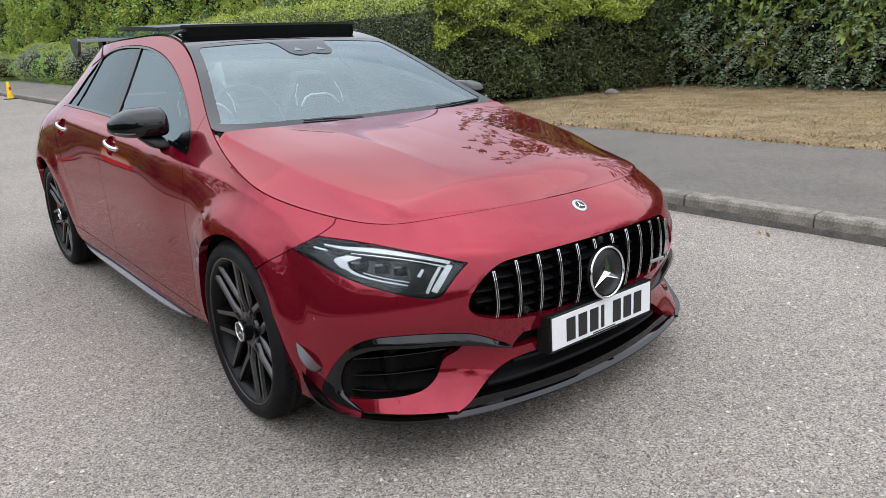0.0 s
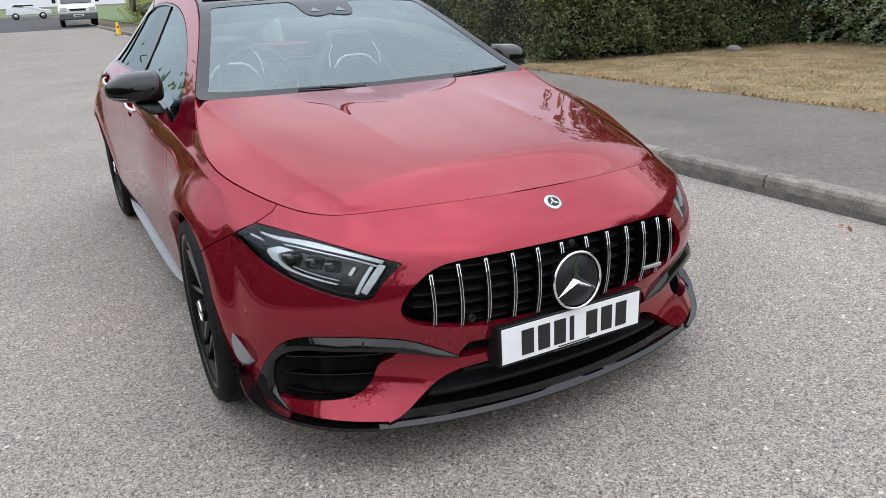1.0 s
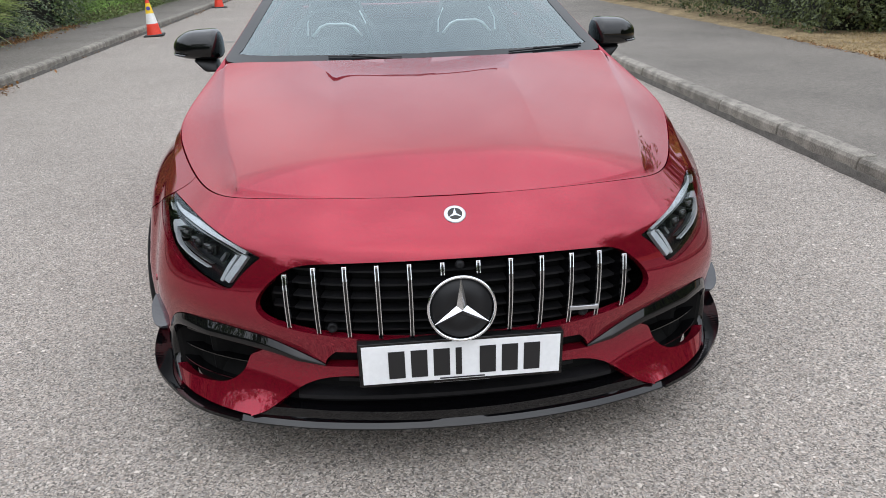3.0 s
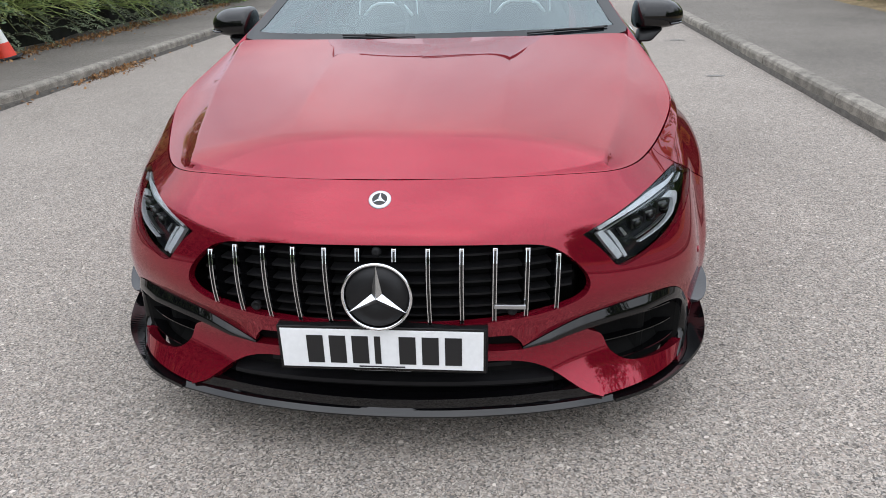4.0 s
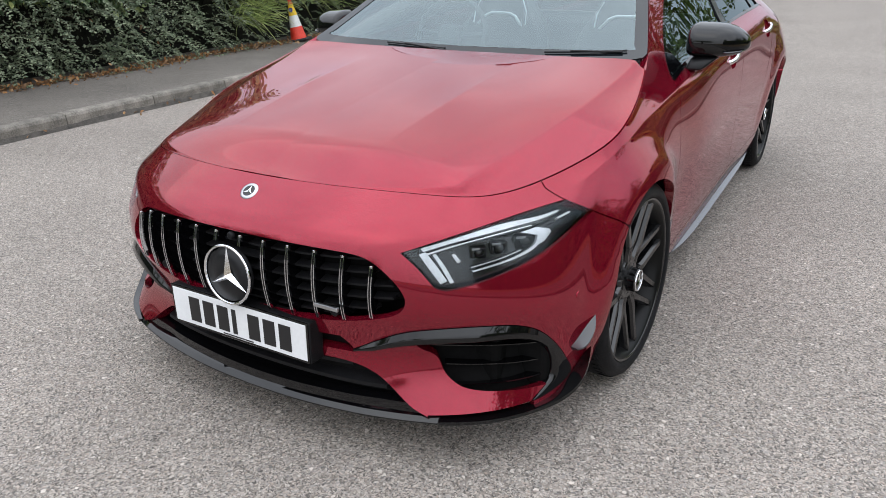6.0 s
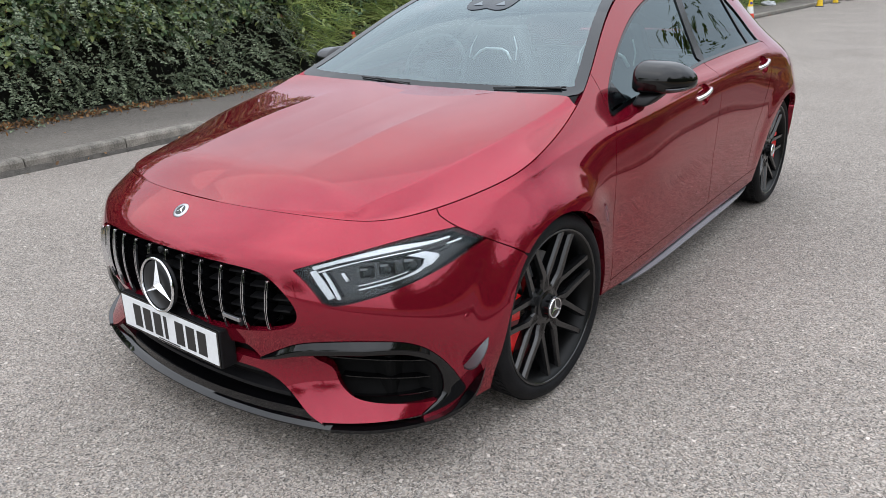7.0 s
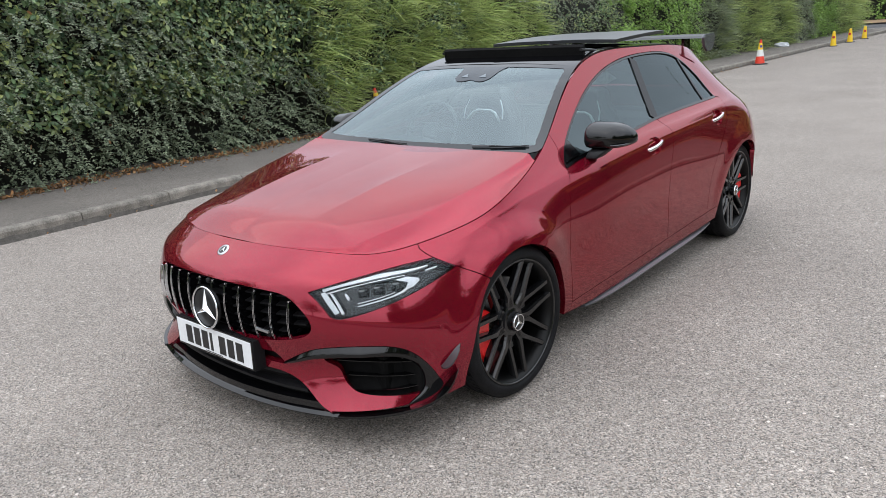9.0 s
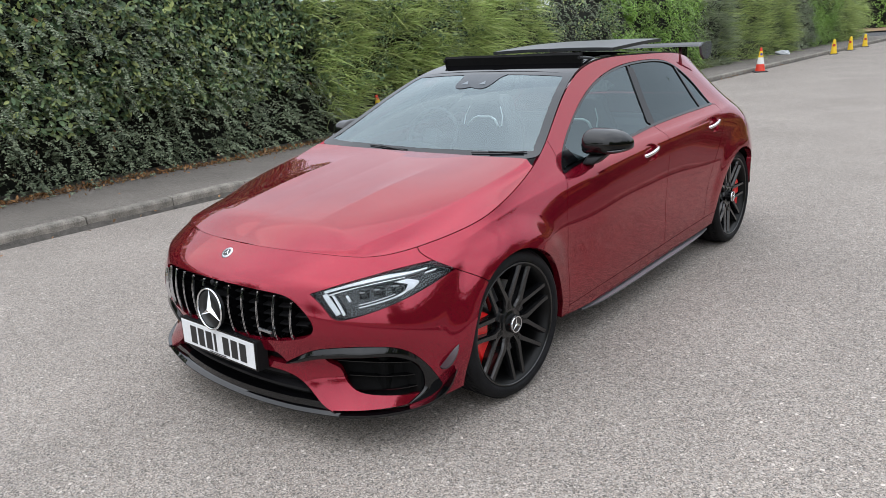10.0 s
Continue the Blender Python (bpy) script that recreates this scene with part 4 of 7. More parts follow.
body = profile_body("body", [(-.1, .45), (0, .95), (1.0, 1.08), (1.55, 1.62), (3.6, 1.66), (4.35, 1.15), (4.45, .45)], .92, VAN_PAINT, suv, .08, .16, .95)
for s in (1, -1):
    bm = bmesh.new()
    add_prism(bm, [(1.25, 1.10), (1.72, 1.55), (3.5, 1.58), (3.95, 1.18)], .03, Matrix(((0, 0, 1, s * .84 - .015), (1, 0, 0, 0), (0, 1, 0, 0), (0, 0, 0, 1))))
    part("side_window", bm, WINDOW_DARK, body)
    for y in (.85, 3.55):
        small_wheel(suv, s * .84, y, .36, s)

# ---- fallen leaves, stains, a stone ----
n = 500
ly = np.concatenate([rg.normal(5.9, .4, 380), rg.uniform(-1.5, 24, 120)])
lx = XL + LEAN_L * ly + .02 + rg.exponential(.06, n)
at = np.stack([lx, ly, np.full(n, .006)], 1)
litter = thing("leaf_litter", "brown fallen leaves heaped in the gutter", "leaves", kind="stuff")
flat = np.tile([0, 0, 1.0], (n, 1))
foliage("gutter_leaves", litter, at + rg.uniform(0, 1, (n, 1)) * [0, 0, .03], flat, rg, .042, .6, YELLOWED, droop=0, spread=1.2)
n = 5200
ly = rg.uniform(-4, 14, n)
at = np.stack([xl(ly) + .10 + .05 * np.sin(ly * 2.3) + rg.exponential(.085, n), ly, .121 + rg.exponential(.012, n)], 1)
litter = thing("leaf_litter", "dry brown leaves along the foot of the hedge", "leaves", kind="stuff")
foliage("hedge_foot_leaves", litter, at, np.tile([0, 0, 1.0], (n, 1)), rg, .045, .6, YELLOWED, droop=0, spread=1.2)
leaf = np.array([(2.45, -.2, .008), (2.4, -.28, .008), (-4.2, -.3, .008)])
litter = thing("fallen_leaf", "single curled brown leaves on the road", "leaves", kind="stuff")
foliage("road_leaves", litter, leaf, np.tile([0, 0, 1.0], (3, 1)), rg, .045, .6, YELLOWED, droop=0, spread=1.0)
STAIN = material("tar_stain", (.17, .16, .148), rough=.8, vary=.3, scale=8)
for x, y, r in ((2.18, 4.72, .08), (2.3, 7.2, .09), (-2.5, 10.8, .2)):
    bm = bmesh.new()
    vs = [bm.verts.new((x + r * math.cos(a) * (1 + .25 * math.sin(3 * a + x)), y + .7 * r * math.sin(a) * (1 + .2 * math.cos(2 * a)), .004)) for a in [2 * math.pi * k / 28 for k in range(28)]]
    bm.faces.new(vs)
    tagged(part("tar_patch", bm, STAIN), "small dark patch on the road", "patch", kind="structure")
STONE = material("grey_stone", (.17, .165, .15), rough=.9, vary=.3, scale=6, bump=.5, bump_scale=30)
bm = bmesh.new()
bmesh.ops.create_icosphere(bm, subdivisions=3, radius=.1)
for v in bm.verts:
    v.co = v.co * (1 + .3 * noise.noise(v.co * 9)) * 1.0
    v.co = Vector((v.co.x * 1.5 + 8.9, v.co.y + 5.95, max(.12, v.co.z * .75 + .17)))
tagged(part("stone", bm, STONE, smooth=True), "grey stone lying at the foot of the hedge", "stone")


# ---- the car's skin: guide lines from the nose round the side to the tail, half the car ----
def spline(knots, values, at):
    """A natural cubic through values at the knots."""
    k, v, at = np.asarray(knots, float), np.asarray(values, float), np.asarray(at, float)
    shape = v.shape[1:]
    v = v.reshape(len(k), -1)
    h = np.diff(k)
    a = np.eye(len(k))
    b = np.zeros_like(v)
    for i in range(1, len(k) - 1):
        a[i, i - 1:i + 2] = h[i - 1], 2 * (h[i - 1] + h[i]), h[i]
        b[i] = 6 * ((v[i + 1] - v[i]) / h[i] - (v[i] - v[i - 1]) / h[i - 1])
    c = np.linalg.solve(a, b)
    i = np.clip(np.searchsorted(k, at) - 1, 0, len(k) - 2)
    t0, t1 = (k[i + 1] - at)[:, None], (at - k[i])[:, None]
    hi = h[i][:, None]
    out = (c[i] * t0 ** 3 + c[i + 1] * t1 ** 3) / (6 * hi) + (v[i] / hi - c[i] * hi / 6) * t0 + (v[i + 1] / hi - c[i + 1] * hi / 6) * t1
    return out.reshape(len(at), *shape)


def path(*segments, n=14):
    """A closed or open outline of smooth runs that meet at corners."""
    out = []
    for seg in segments:
        p = np.array(seg, float)
        if len(p) > 2:
            k = np.r_[0, np.cumsum(np.sqrt(np.linalg.norm(np.diff(p, axis=0), axis=1)) + 1e-6)]
            p = spline(k, p, np.linspace(0, k[-1], n * (len(p) - 1)))
        out += [q for q in p if not out or np.linalg.norm(q - out[-1]) > 1e-5]
    return np.array(out)


# each line: (x, y, z) at the same stations, from bottom to the hood's or roof's edge
NOSE = dict(
    bottom=[(0, -.912, .19), (.28, -.903, .19), (.53, -.866, .19), (.782, -.688, .19), (.865, -.42, .19)],
    low=[(0, -.905, .34), (.28, -.885, .34), (.518, -.798, .34), (.764, -.628, .34), (.882, -.43, .34)],
    mid=[(0, -.937, .50), (.28, -.918, .50), (.535, -.835, .50), (.785, -.635, .50), (.872, -.42, .50)],
    crest=[(0, -.925, .66), (.28, -.90, .66), (.515, -.808, .66), (.745, -.60, .66), (.845, -.36, .665)],
    shoulder=[(0, -.892, .707), (.28, -.868, .706), (.517, -.780, .700), (.727, -.588, .694), (.832, -.335, .708)],
    upper=[(0, -.845, .744), (.28, -.82, .743), (.51, -.738, .734), (.70, -.562, .725), (.812, -.30, .745)],
    edge=[(0, -.77, .792), (.28, -.745, .789), (.50, -.675, .777), (.665, -.525, .766), (.772, -.26, .80)])
SIDE = dict(
    bottom=[(.885, 0, .19), (.866, .42, .19), (.862, .75, .19), (.862, 1.15, .19), (.862, 1.9, .19), (.88, 2.65, .2)],
    low=[(.908, 0, .34), (.888, .42, .34), (.885, .75, .34), (.885, 1.15, .34), (.887, 1.9, .34), (.908, 2.65, .34)],
    mid=[(.915, 0, .52), (.889, .42, .53), (.892, .75, .54), (.893, 1.15, .55), (.897, 1.9, .55), (.922, 2.65, .55)],
    crest=[(.902, 0, .68), (.880, .42, .73), (.888, .75, .745), (.887, 1.15, .76), (.888, 1.9, .78), (.905, 2.65, .78)],
    shoulder=[(.874, 0, .748), (.850, .42, .835), (.856, .75, .872), (.856, 1.15, .892), (.857, 1.9, .916), (.850, 2.65, .925)],
    upper=[(.846, 0, .80), (.815, .42, .89), (.803, .75, .925), (.798, 1.15, .945), (.795, 1.9, .972), (.775, 2.65, 1.0)],
    edge=[(.815, 0, .865), (.742, .42, .99), (.640, .75, 1.15), (.535, 1.15, 1.325), (.515, 1.9, 1.378), (.500, 2.65, 1.335)])
TAIL = dict(
    bottom=[(.81, 3.18, .24), (.56, 3.42, .26), (0, 3.46, .26)],
    low=[(.845, 3.18, .37), (.58, 3.46, .38), (0, 3.50, .38)],
    mid=[(.85, 3.17, .55), (.58, 3.46, .56), (0, 3.50, .56)],
    crest=[(.83, 3.15, .78), (.56, 3.43, .80), (0, 3.48, .80)],
    shoulder=[(.775, 3.13, .90), (.53, 3.40, .90), (0, 3.45, .90)],
    upper=[(.68, 3.08, 1.0), (.48, 3.34, 1.0), (0, 3.40, 1.0)],
    edge=[(.44, 3.05, 1.25), (.36, 3.20, 1.20), (0, 3.26, 1.20)])
NET = np.array([NOSE[k] + SIDE[k] + TAIL[k] for k in ("bottom", "low", "mid", "crest", "shoulder", "upper", "edge")]).transpose(1, 0, 2)


class Skin:
    """A finely sampled sheet with places, normals and the way back from a place to the sheet."""

    def __init__(self, grid, us, vs):
        self.p, self.us, self.vs = grid, us, vs
        du, dv = np.gradient(grid, us, axis=0), np.gradient(grid, vs, axis=1)
        self.du, self.dv = du, dv
        n = np.cross(du, dv)
        self.n = n / np.linalg.norm(n, axis=2, keepdims=True)

    def _cell(self, uv):
        fu = np.clip((uv[:, 0] - self.us[0]) / (self.us[1] - self.us[0]), 0, len(self.us) - 1.0001)
        fv = np.clip((uv[:, 1] - self.vs[0]) / (self.vs[1] - self.vs[0]), 0, len(self.vs) - 1.0001)
        i, j = fu.astype(int), fv.astype(int)
        return i, j, (fu - i)[:, None], (fv - j)[:, None]

    def _mix(self, a, uv):
        i, j, s, t = self._cell(uv)
        return (a[i, j] * (1 - s) + a[i + 1, j] * s) * (1 - t) + (a[i, j + 1] * (1 - s) + a[i + 1, j + 1] * s) * t

    def at(self, uv):
        uv = np.asarray(uv, float)
        n = self._mix(self.n, uv)
        return self._mix(self.p, uv), n / np.linalg.norm(n, axis=1, keepdims=True)

    def find(self, pts, mask=(1, 1, 1), near=None):
        """The sheet's (u, v) for places, by the axes in mask; near: a range of u to search."""
        w = np.array(mask, float)
        ok = np.ones(len(self.us), bool) if near is None else (self.us >= near[0]) & (self.us <= near[1])
        grid, us = self.p[ok] * w, self.us[ok]
        du, dv = self.du[ok] * w, self.dv[ok] * w
        out = []
        for p in np.asarray(pts, float):
            d = ((grid - p * w) ** 2).sum(2)
            i, j = np.unravel_index(d.argmin(), d.shape)
            a = np.stack([du[i, j], dv[i, j]], 1)
            step = np.linalg.lstsq(a, p * w - grid[i, j], rcond=None)[0]
            step = np.clip(step, -0.03, 0.03)
            out.append((us[i] + step[0], self.vs[j] + step[1]))
        return np.array(out)


def make_skin(net, nu=760, nv=180):
    full = np.concatenate([net[3:0:-1] * (-1, 1, 1), net, net[-2:-5:-1] * (-1, 1, 1)])
    ku = np.r_[0, np.cumsum(np.linalg.norm(np.diff(full, axis=0), axis=2).mean(1))]
    ku -= ku[3]
    kv = np.r_[0, np.cumsum(np.linalg.norm(np.diff(net, axis=1), axis=2)[:8].mean(0))]
    us, vs = np.linspace(0, ku[-4], nu), np.linspace(0, kv[-1], nv)
    along = spline(ku, full, us)
    grid = spline(kv, along.transpose(1, 0, 2), vs).transpose(1, 0, 2)
    # the arches stand out from the sides in a rolled flare
    for y0, out in ((0.004, 0.026), (2.735, 0.012)):
        r = np.hypot(grid[:, :, 1] - y0, grid[:, :, 2] - 0.327)
        q = np.clip((0.495 - r) / 0.11, 0, 1)
        grid[:, :, 0] += np.where(grid[:, :, 0] > 0.6, out * q * q * (3 - 2 * q) * np.clip((grid[:, :, 2] - 0.26) / 0.22, 0, 1) * np.clip((0.45 - (grid[:, :, 1] - y0)) / 0.3, 0, 1), 0)
    # a crease falls along the shoulder from the tail to the front fender
    crease = []
    tips = np.gradient(grid, us, axis=0), np.gradient(grid, vs, axis=1)
    out = np.cross(*tips)
    out /= np.linalg.norm(out, axis=2, keepdims=True)
    for i in range(len(us)):
        col = grid[i]
        j = int(np.argmin(np.abs(col[:, 2] - 0.86)))
        y, x = col[j, 1], col[j, 0]
        if us[i] > ku[-4] - 0.55 or not -0.42 < y < 3.0 or x < 0.5:
            continue
        v0 = float(np.interp(np.interp(y, CREASE_Y, CREASE_Z), col[:, 2], vs))
        high = 0.0075 * np.interp(y, [-.42, -.15, .1, 2.5, 3.0], [0, .5, 1, 1, 0])
        d = vs - v0
        grid[i] += out[i] * (high * np.where(d > 0, np.clip(1 - d / .075, 0, 1), np.clip(1 + d / .14, 0, 1)) ** 2)[:, None]
        crease.append((us[i], v0))
    return Skin(grid, us, vs), ku[3:-3], kv, np.array(crease)


CREASE_Y, CREASE_Z = [-.42, -.35, -.19, -.1, .085, .3, .5, .75, 1.3, 1.65, 2.2, 2.6, 3.0], [.722, .743, .781, .808, .838, .857, .876, .902, .929, .936, .949, .958, .966]
BODY, KU, KV, CREASE = make_skin(NET)
U_SIDE = (KU[4] - 0.12, KU[11] + 0.05)


def on_side(pts):
    """(y, z) seen from the side."""
    return BODY.find([(0, y, z) for y, z in pts], (0, 1, 1), U_SIDE)


def on_front(pts):
    """(x, z) seen from the front."""
    return BODY.find([(x, 0, z) for x, z in pts], (1, 0, 1), (0, KU[4]))


def on_body(pts):
    return BODY.find(pts)


def inside(poly, pts):
    x, y = pts[:, 0], pts[:, 1]
    hit = np.zeros(len(pts), bool)
    for (x0, y0), (x1, y1) in zip(poly, np.roll(poly, -1, axis=0)):
        if y0 != y1:
            hit ^= ((y0 > y) != (y1 > y)) & (x < (x1 - x0) * (y - y0) / (y1 - y0) + x0)
    return hit


def shrink(poly, gap):
    """Draw an outline in by gap, to leave a joint."""
    area = 0.5 * np.sum(poly[:, 0] * np.roll(poly[:, 1], -1) - poly[:, 1] * np.roll(poly[:, 0], -1))
    nxt, prv = np.roll(poly, -1, axis=0), np.roll(poly, 1, axis=0)
    t = nxt - prv
    t /= np.linalg.norm(t, axis=1, keepdims=True) + 1e-9
    inward = np.stack([-t[:, 1], t[:, 0]], 1) * np.sign(area)
    return poly + inward * gap


def resample(poly, step):
    out = []
    for a, b in zip(poly, np.roll(poly, -1, axis=0)):
        n = max(1, int(np.ceil(np.linalg.norm(b - a) / step)))
        out += [a + (b - a) * k / n for k in range(n)]
    return np.array(out)


def panel(name, skin, outline, mat, parent, holes=(), step=0.022, gap=0.0018, rim=0.014, lift=0.0, side=1, centre=None, label="", folds=()):
    """A pressed panel on a skin, within an outline. side: 1 left, -1 right, 0 both halves as one; centre: the u or v value on the middle line, left without a rim; folds: creases, which get a row of points on each side."""
    loops = [resample(shrink(np.asarray(outline), gap), step)] + [resample(shrink(np.asarray(h), -gap), step) for h in holes]
    if centre is not None:
        axis, value = centre
        for lp in loops:
            lp[np.abs(lp[:, axis] - value) < 0.006, axis] = value
    lo, hi = loops[0].min(0), loops[0].max(0)
    gx, gy = np.meshgrid(np.arange(lo[0], hi[0], step), np.arange(lo[1], hi[1], step))
    grid = np.stack([gx.ravel(), gy.ravel()], 1)
    ok = inside(loops[0], grid)
    for h in loops[1:]:
        ok &= ~inside(h, grid)
    grid = grid[ok]
    edge = np.concatenate(loops)
    if len(grid):
        near = np.array([((edge - g) ** 2).sum(1).min() for g in grid])
        grid = grid[near > (0.55 * step) ** 2]
    for line in folds:
        k = np.r_[0, np.cumsum(np.linalg.norm(np.diff(line, axis=0), axis=1))]
        at = np.arange(0, k[-1], step * .8)
        mid = np.stack([np.interp(at, k, line[:, c]) for c in (0, 1)], 1)
        t = np.gradient(mid, axis=0)
        t /= np.linalg.norm(t, axis=1, keepdims=True) + 1e-9
        off = np.stack([-t[:, 1], t[:, 0]], 1) * 0.0055
        rows = np.concatenate([mid - off, mid + off])
        ok = inside(loops[0], rows)
        for h in loops[1:]:
            ok &= ~inside(h, rows)
        ok &= np.array([((edge - g) ** 2).sum(1).min() for g in rows]) > (0.3 * step) ** 2
        rows = rows[ok]
        if len(rows) and len(grid):
            far = np.array([((rows - g) ** 2).sum(1).min() for g in grid])
            grid = np.concatenate([grid[far > (0.5 * step) ** 2], rows])
    pts = np.concatenate([edge, grid]) if len(grid) else edge
    edges, base = [], 0
    for lp in loops:
        edges += [(base + i, base + (i + 1) % len(lp)) for i in range(len(lp))]
        base += len(lp)
    from mathutils import geometry
    v2, _, f2, *_ = geometry.delaunay_2d_cdt([Vector(p) for p in pts], edges, [], 0, 1e-6)
    pts = np.array([tuple(v) for v in v2])
    tris = np.array([f for f in f2 if len(f) == 3])
    mid = pts[tris].mean(1)
    ok = inside(loops[0], mid)
    for h in loops[1:]:
        ok &= ~inside(h, mid)
    tris = tris[ok]
    pos, nrm = skin.at(pts)
    a, b, c = pos[tris[:, 0]], pos[tris[:, 1]], pos[tris[:, 2]]
    flip = (np.cross(b - a, c - a) * nrm[tris[:, 0]]).sum(1) < 0
    tris[flip] = tris[flip][:, ::-1]
    pos = pos + nrm * lift
    verts, norms, faces = [pos], [nrm], [tris]
    count = len(pos)
    if rim:
        for lp in loops:
            p, n = skin.at(lp)
            p = p + n * lift
            t = np.roll(p, -1, axis=0) - np.roll(p, 1, axis=0)
            t /= np.linalg.norm(t, axis=1, keepdims=True) + 1e-9
            out = np.cross(t, n)
            area = np.sum(lp[:, 0] * np.roll(lp[:, 1], -1) - lp[:, 1] * np.roll(lp[:, 0], -1))
            sense = np.sign(area) * (1 if lp is loops[0] else -1)
            out *= sense
            m = len(lp)
            verts += [p, p - n * rim]
            norms += [out, out]
            i = np.arange(m)
            j = (i + 1) % m
            if centre is not None:
                keep = ~((np.abs(lp[i, centre[0]] - centre[1]) < 1e-6) & (np.abs(lp[j, centre[0]] - centre[1]) < 1e-6))
                i, j = i[keep], j[keep]
            q = np.concatenate([np.stack([count + i, count + m + i, count + j], 1), np.stack([count + j, count + m + i, count + m + j], 1)])
            a, b, c = (np.concatenate([p, p - n * rim])[q[:, k] - count] for k in range(3))
            f = (np.cross(b - a, c - a) * out[(q[:, 0] - count) % m]).sum(1) < 0
            q[f] = q[f][:, ::-1]
            faces.append(q)
            count += 2 * m
    verts, norms, faces = np.concatenate(verts), np.concatenate(norms), np.concatenate(faces)
    flipped = np.array([-1, 1, 1])
    if side == -1:
        verts, norms, faces = verts * flipped, norms * flipped, faces[:, ::-1]
    if side == 0:
        faces = np.concatenate([faces, faces[:, ::-1] + len(verts)])
        verts, norms = np.concatenate([verts, verts * flipped]), np.concatenate([norms, norms * flipped])
    me = bpy.data.meshes.new(name)
    me.from_pydata(verts.tolist(), [], faces.tolist())
    ob = part_mesh(name, me, mat, parent, label, smooth=True)
    me.normals_split_custom_set_from_vertices(norms.tolist())
    return ob


def pair(name, *args, **kw):
    return [panel(name, *args, side=s, **kw) for s in (1, -1)]


car = thing("car", "red metallic hatchback with black roof, parked on the road", "car")

V_TOP = KV[-1]
EDGE = BODY.p[:, -1]


def edge_run(y0, y1, n=40):
    """The top edge between two y, as (u, v)."""
    ys = np.linspace(y0, y1, n)
    k = len(EDGE) - 150
    return np.stack([np.interp(ys, EDGE[:k, 1], BODY.us[:k]), np.full(n, V_TOP)], 1)


def edge_x(y):
    return np.interp(y, EDGE[:-150, 1], EDGE[:-150, 0])


def edge_z(y):
    return np.interp(y, EDGE[:-150, 1], EDGE[:-150, 2])


def join(*runs):
    return np.concatenate(runs)


def top_skin(y0, y1, middle, power, extra=None, width=0.7, nu=420, nv=150):
    """A crowned sheet between the two top edges, by its middle line of (y, z)."""
    ys, fs = np.linspace(y0, y1, nu), np.linspace(0, 1.0, nv)
    m = np.array(middle)
    zc = spline(m[:, 0], m[:, 1], ys)
    xe, ze = edge_x(ys), edge_z(ys)
    x = xe[:, None] * fs
    z = zc[:, None] - (zc - ze)[:, None] * fs ** power
    if extra is not None:
        z = z + extra(x, ys[:, None], fs)
    grid = np.stack([x, np.broadcast_to(ys[:, None], x.shape), z], 2)
    skin = Skin(grid, ys, fs * width)
    skin.n = -skin.n
    return skin


def ease(q):
    q = np.clip(q, 0, 1)
    return q * q * (3 - 2 * q)


FOLD_Y, FOLD_X = [-.76, -.70, -.635, -.53, -.4, -.24, -.05, .1, .34, .4], [.49, .53, .556, .578, .611, .642, .676, .693, .722, .73]
RIDGE_Y, RIDGE_X = [-.65, -.43, -.22, .05, .3], [.283, .290, .299, .307, .314]


def dome(x, y, f):
    """The hood's raised middle with a sharp fold on each side, and a ridge on each half that dies out towards the nose."""
    fold = np.interp(y, FOLD_Y, FOLD_X) / np.maximum(edge_x(y), 0.1)
    outer = np.minimum(1, (1 - f) / np.maximum(1 - fold, 0.05))
    outer = np.where(outer > 0.98, 0.99 - (1 - outer) ** 2 / 0.04, outer)
    outer = outer * (1 - 1.1 * (1 - outer))  # drops off the fold, then flattens towards the shut line
    along = ease((y + 0.76) / 0.2)
    d = x - np.interp(y, RIDGE_Y, RIDGE_X)
    ridge = np.where(d > 0, np.clip(1 - d / .15, 0, 1), np.clip(1 + d / .11, 0, 1)) ** 2
    return along * 0.022 * outer + 0.0072 * ridge * ease((.27 - y) / .50) * ease((y + .66) / .55)


HOOD = top_skin(-.768, .40, [(-.77, .792), (-.68, .820), (-.4, .875), (0, .926), (.40, .970)], 2.6, dome, width=0.75)
TOP = top_skin(.36, 3.05, [(.36, .956), (.6, 1.102), (.8, 1.215), (1.0, 1.305), (1.15, 1.35), (1.3, 1.372), (1.6, 1.393), (1.9, 1.40), (2.3, 1.385), (2.65, 1.35), (3.05, 1.262)], 2.2, width=0.6)


def on_top(skin, pts):
    return skin.find([(x, y, 0) for x, y in pts], (1, 1, 0))


ARCH_F = path([(.385, .225), (.375, .30), (.335, .42), (.262, .54), (.142, .635), (-.01, .684), (-.165, .655), (-.268, .575), (-.332, .47), (-.368, .34), (-.385, .20)])
ARCH_R = path([(2.36, .225), (2.365, .33), (2.40, .46), (2.47, .57), (2.585, .655), (2.729, .688), (2.875, .655), (2.99, .57), (3.06, .45), (3.09, .33), (3.095, .25)])
arch_f_uv, arch_r_uv = on_side(ARCH_F), on_side(ARCH_R)
JOINT = [(.894, -.245, .612), (.846, -.345, .678), (.78, -.415, .722), (.722, -.437, .762)]  # between fender and bumper
joint_uv = on_body(path(JOINT))
joint_uv[-1, 1] = V_TOP
k_joint = int(np.argmin(((arch_f_uv - joint_uv[0]) ** 2).sum(1)))
u_corner = joint_uv[-1, 0]
y_corner = float(np.interp(u_corner, BODY.us, EDGE[:, 1]))

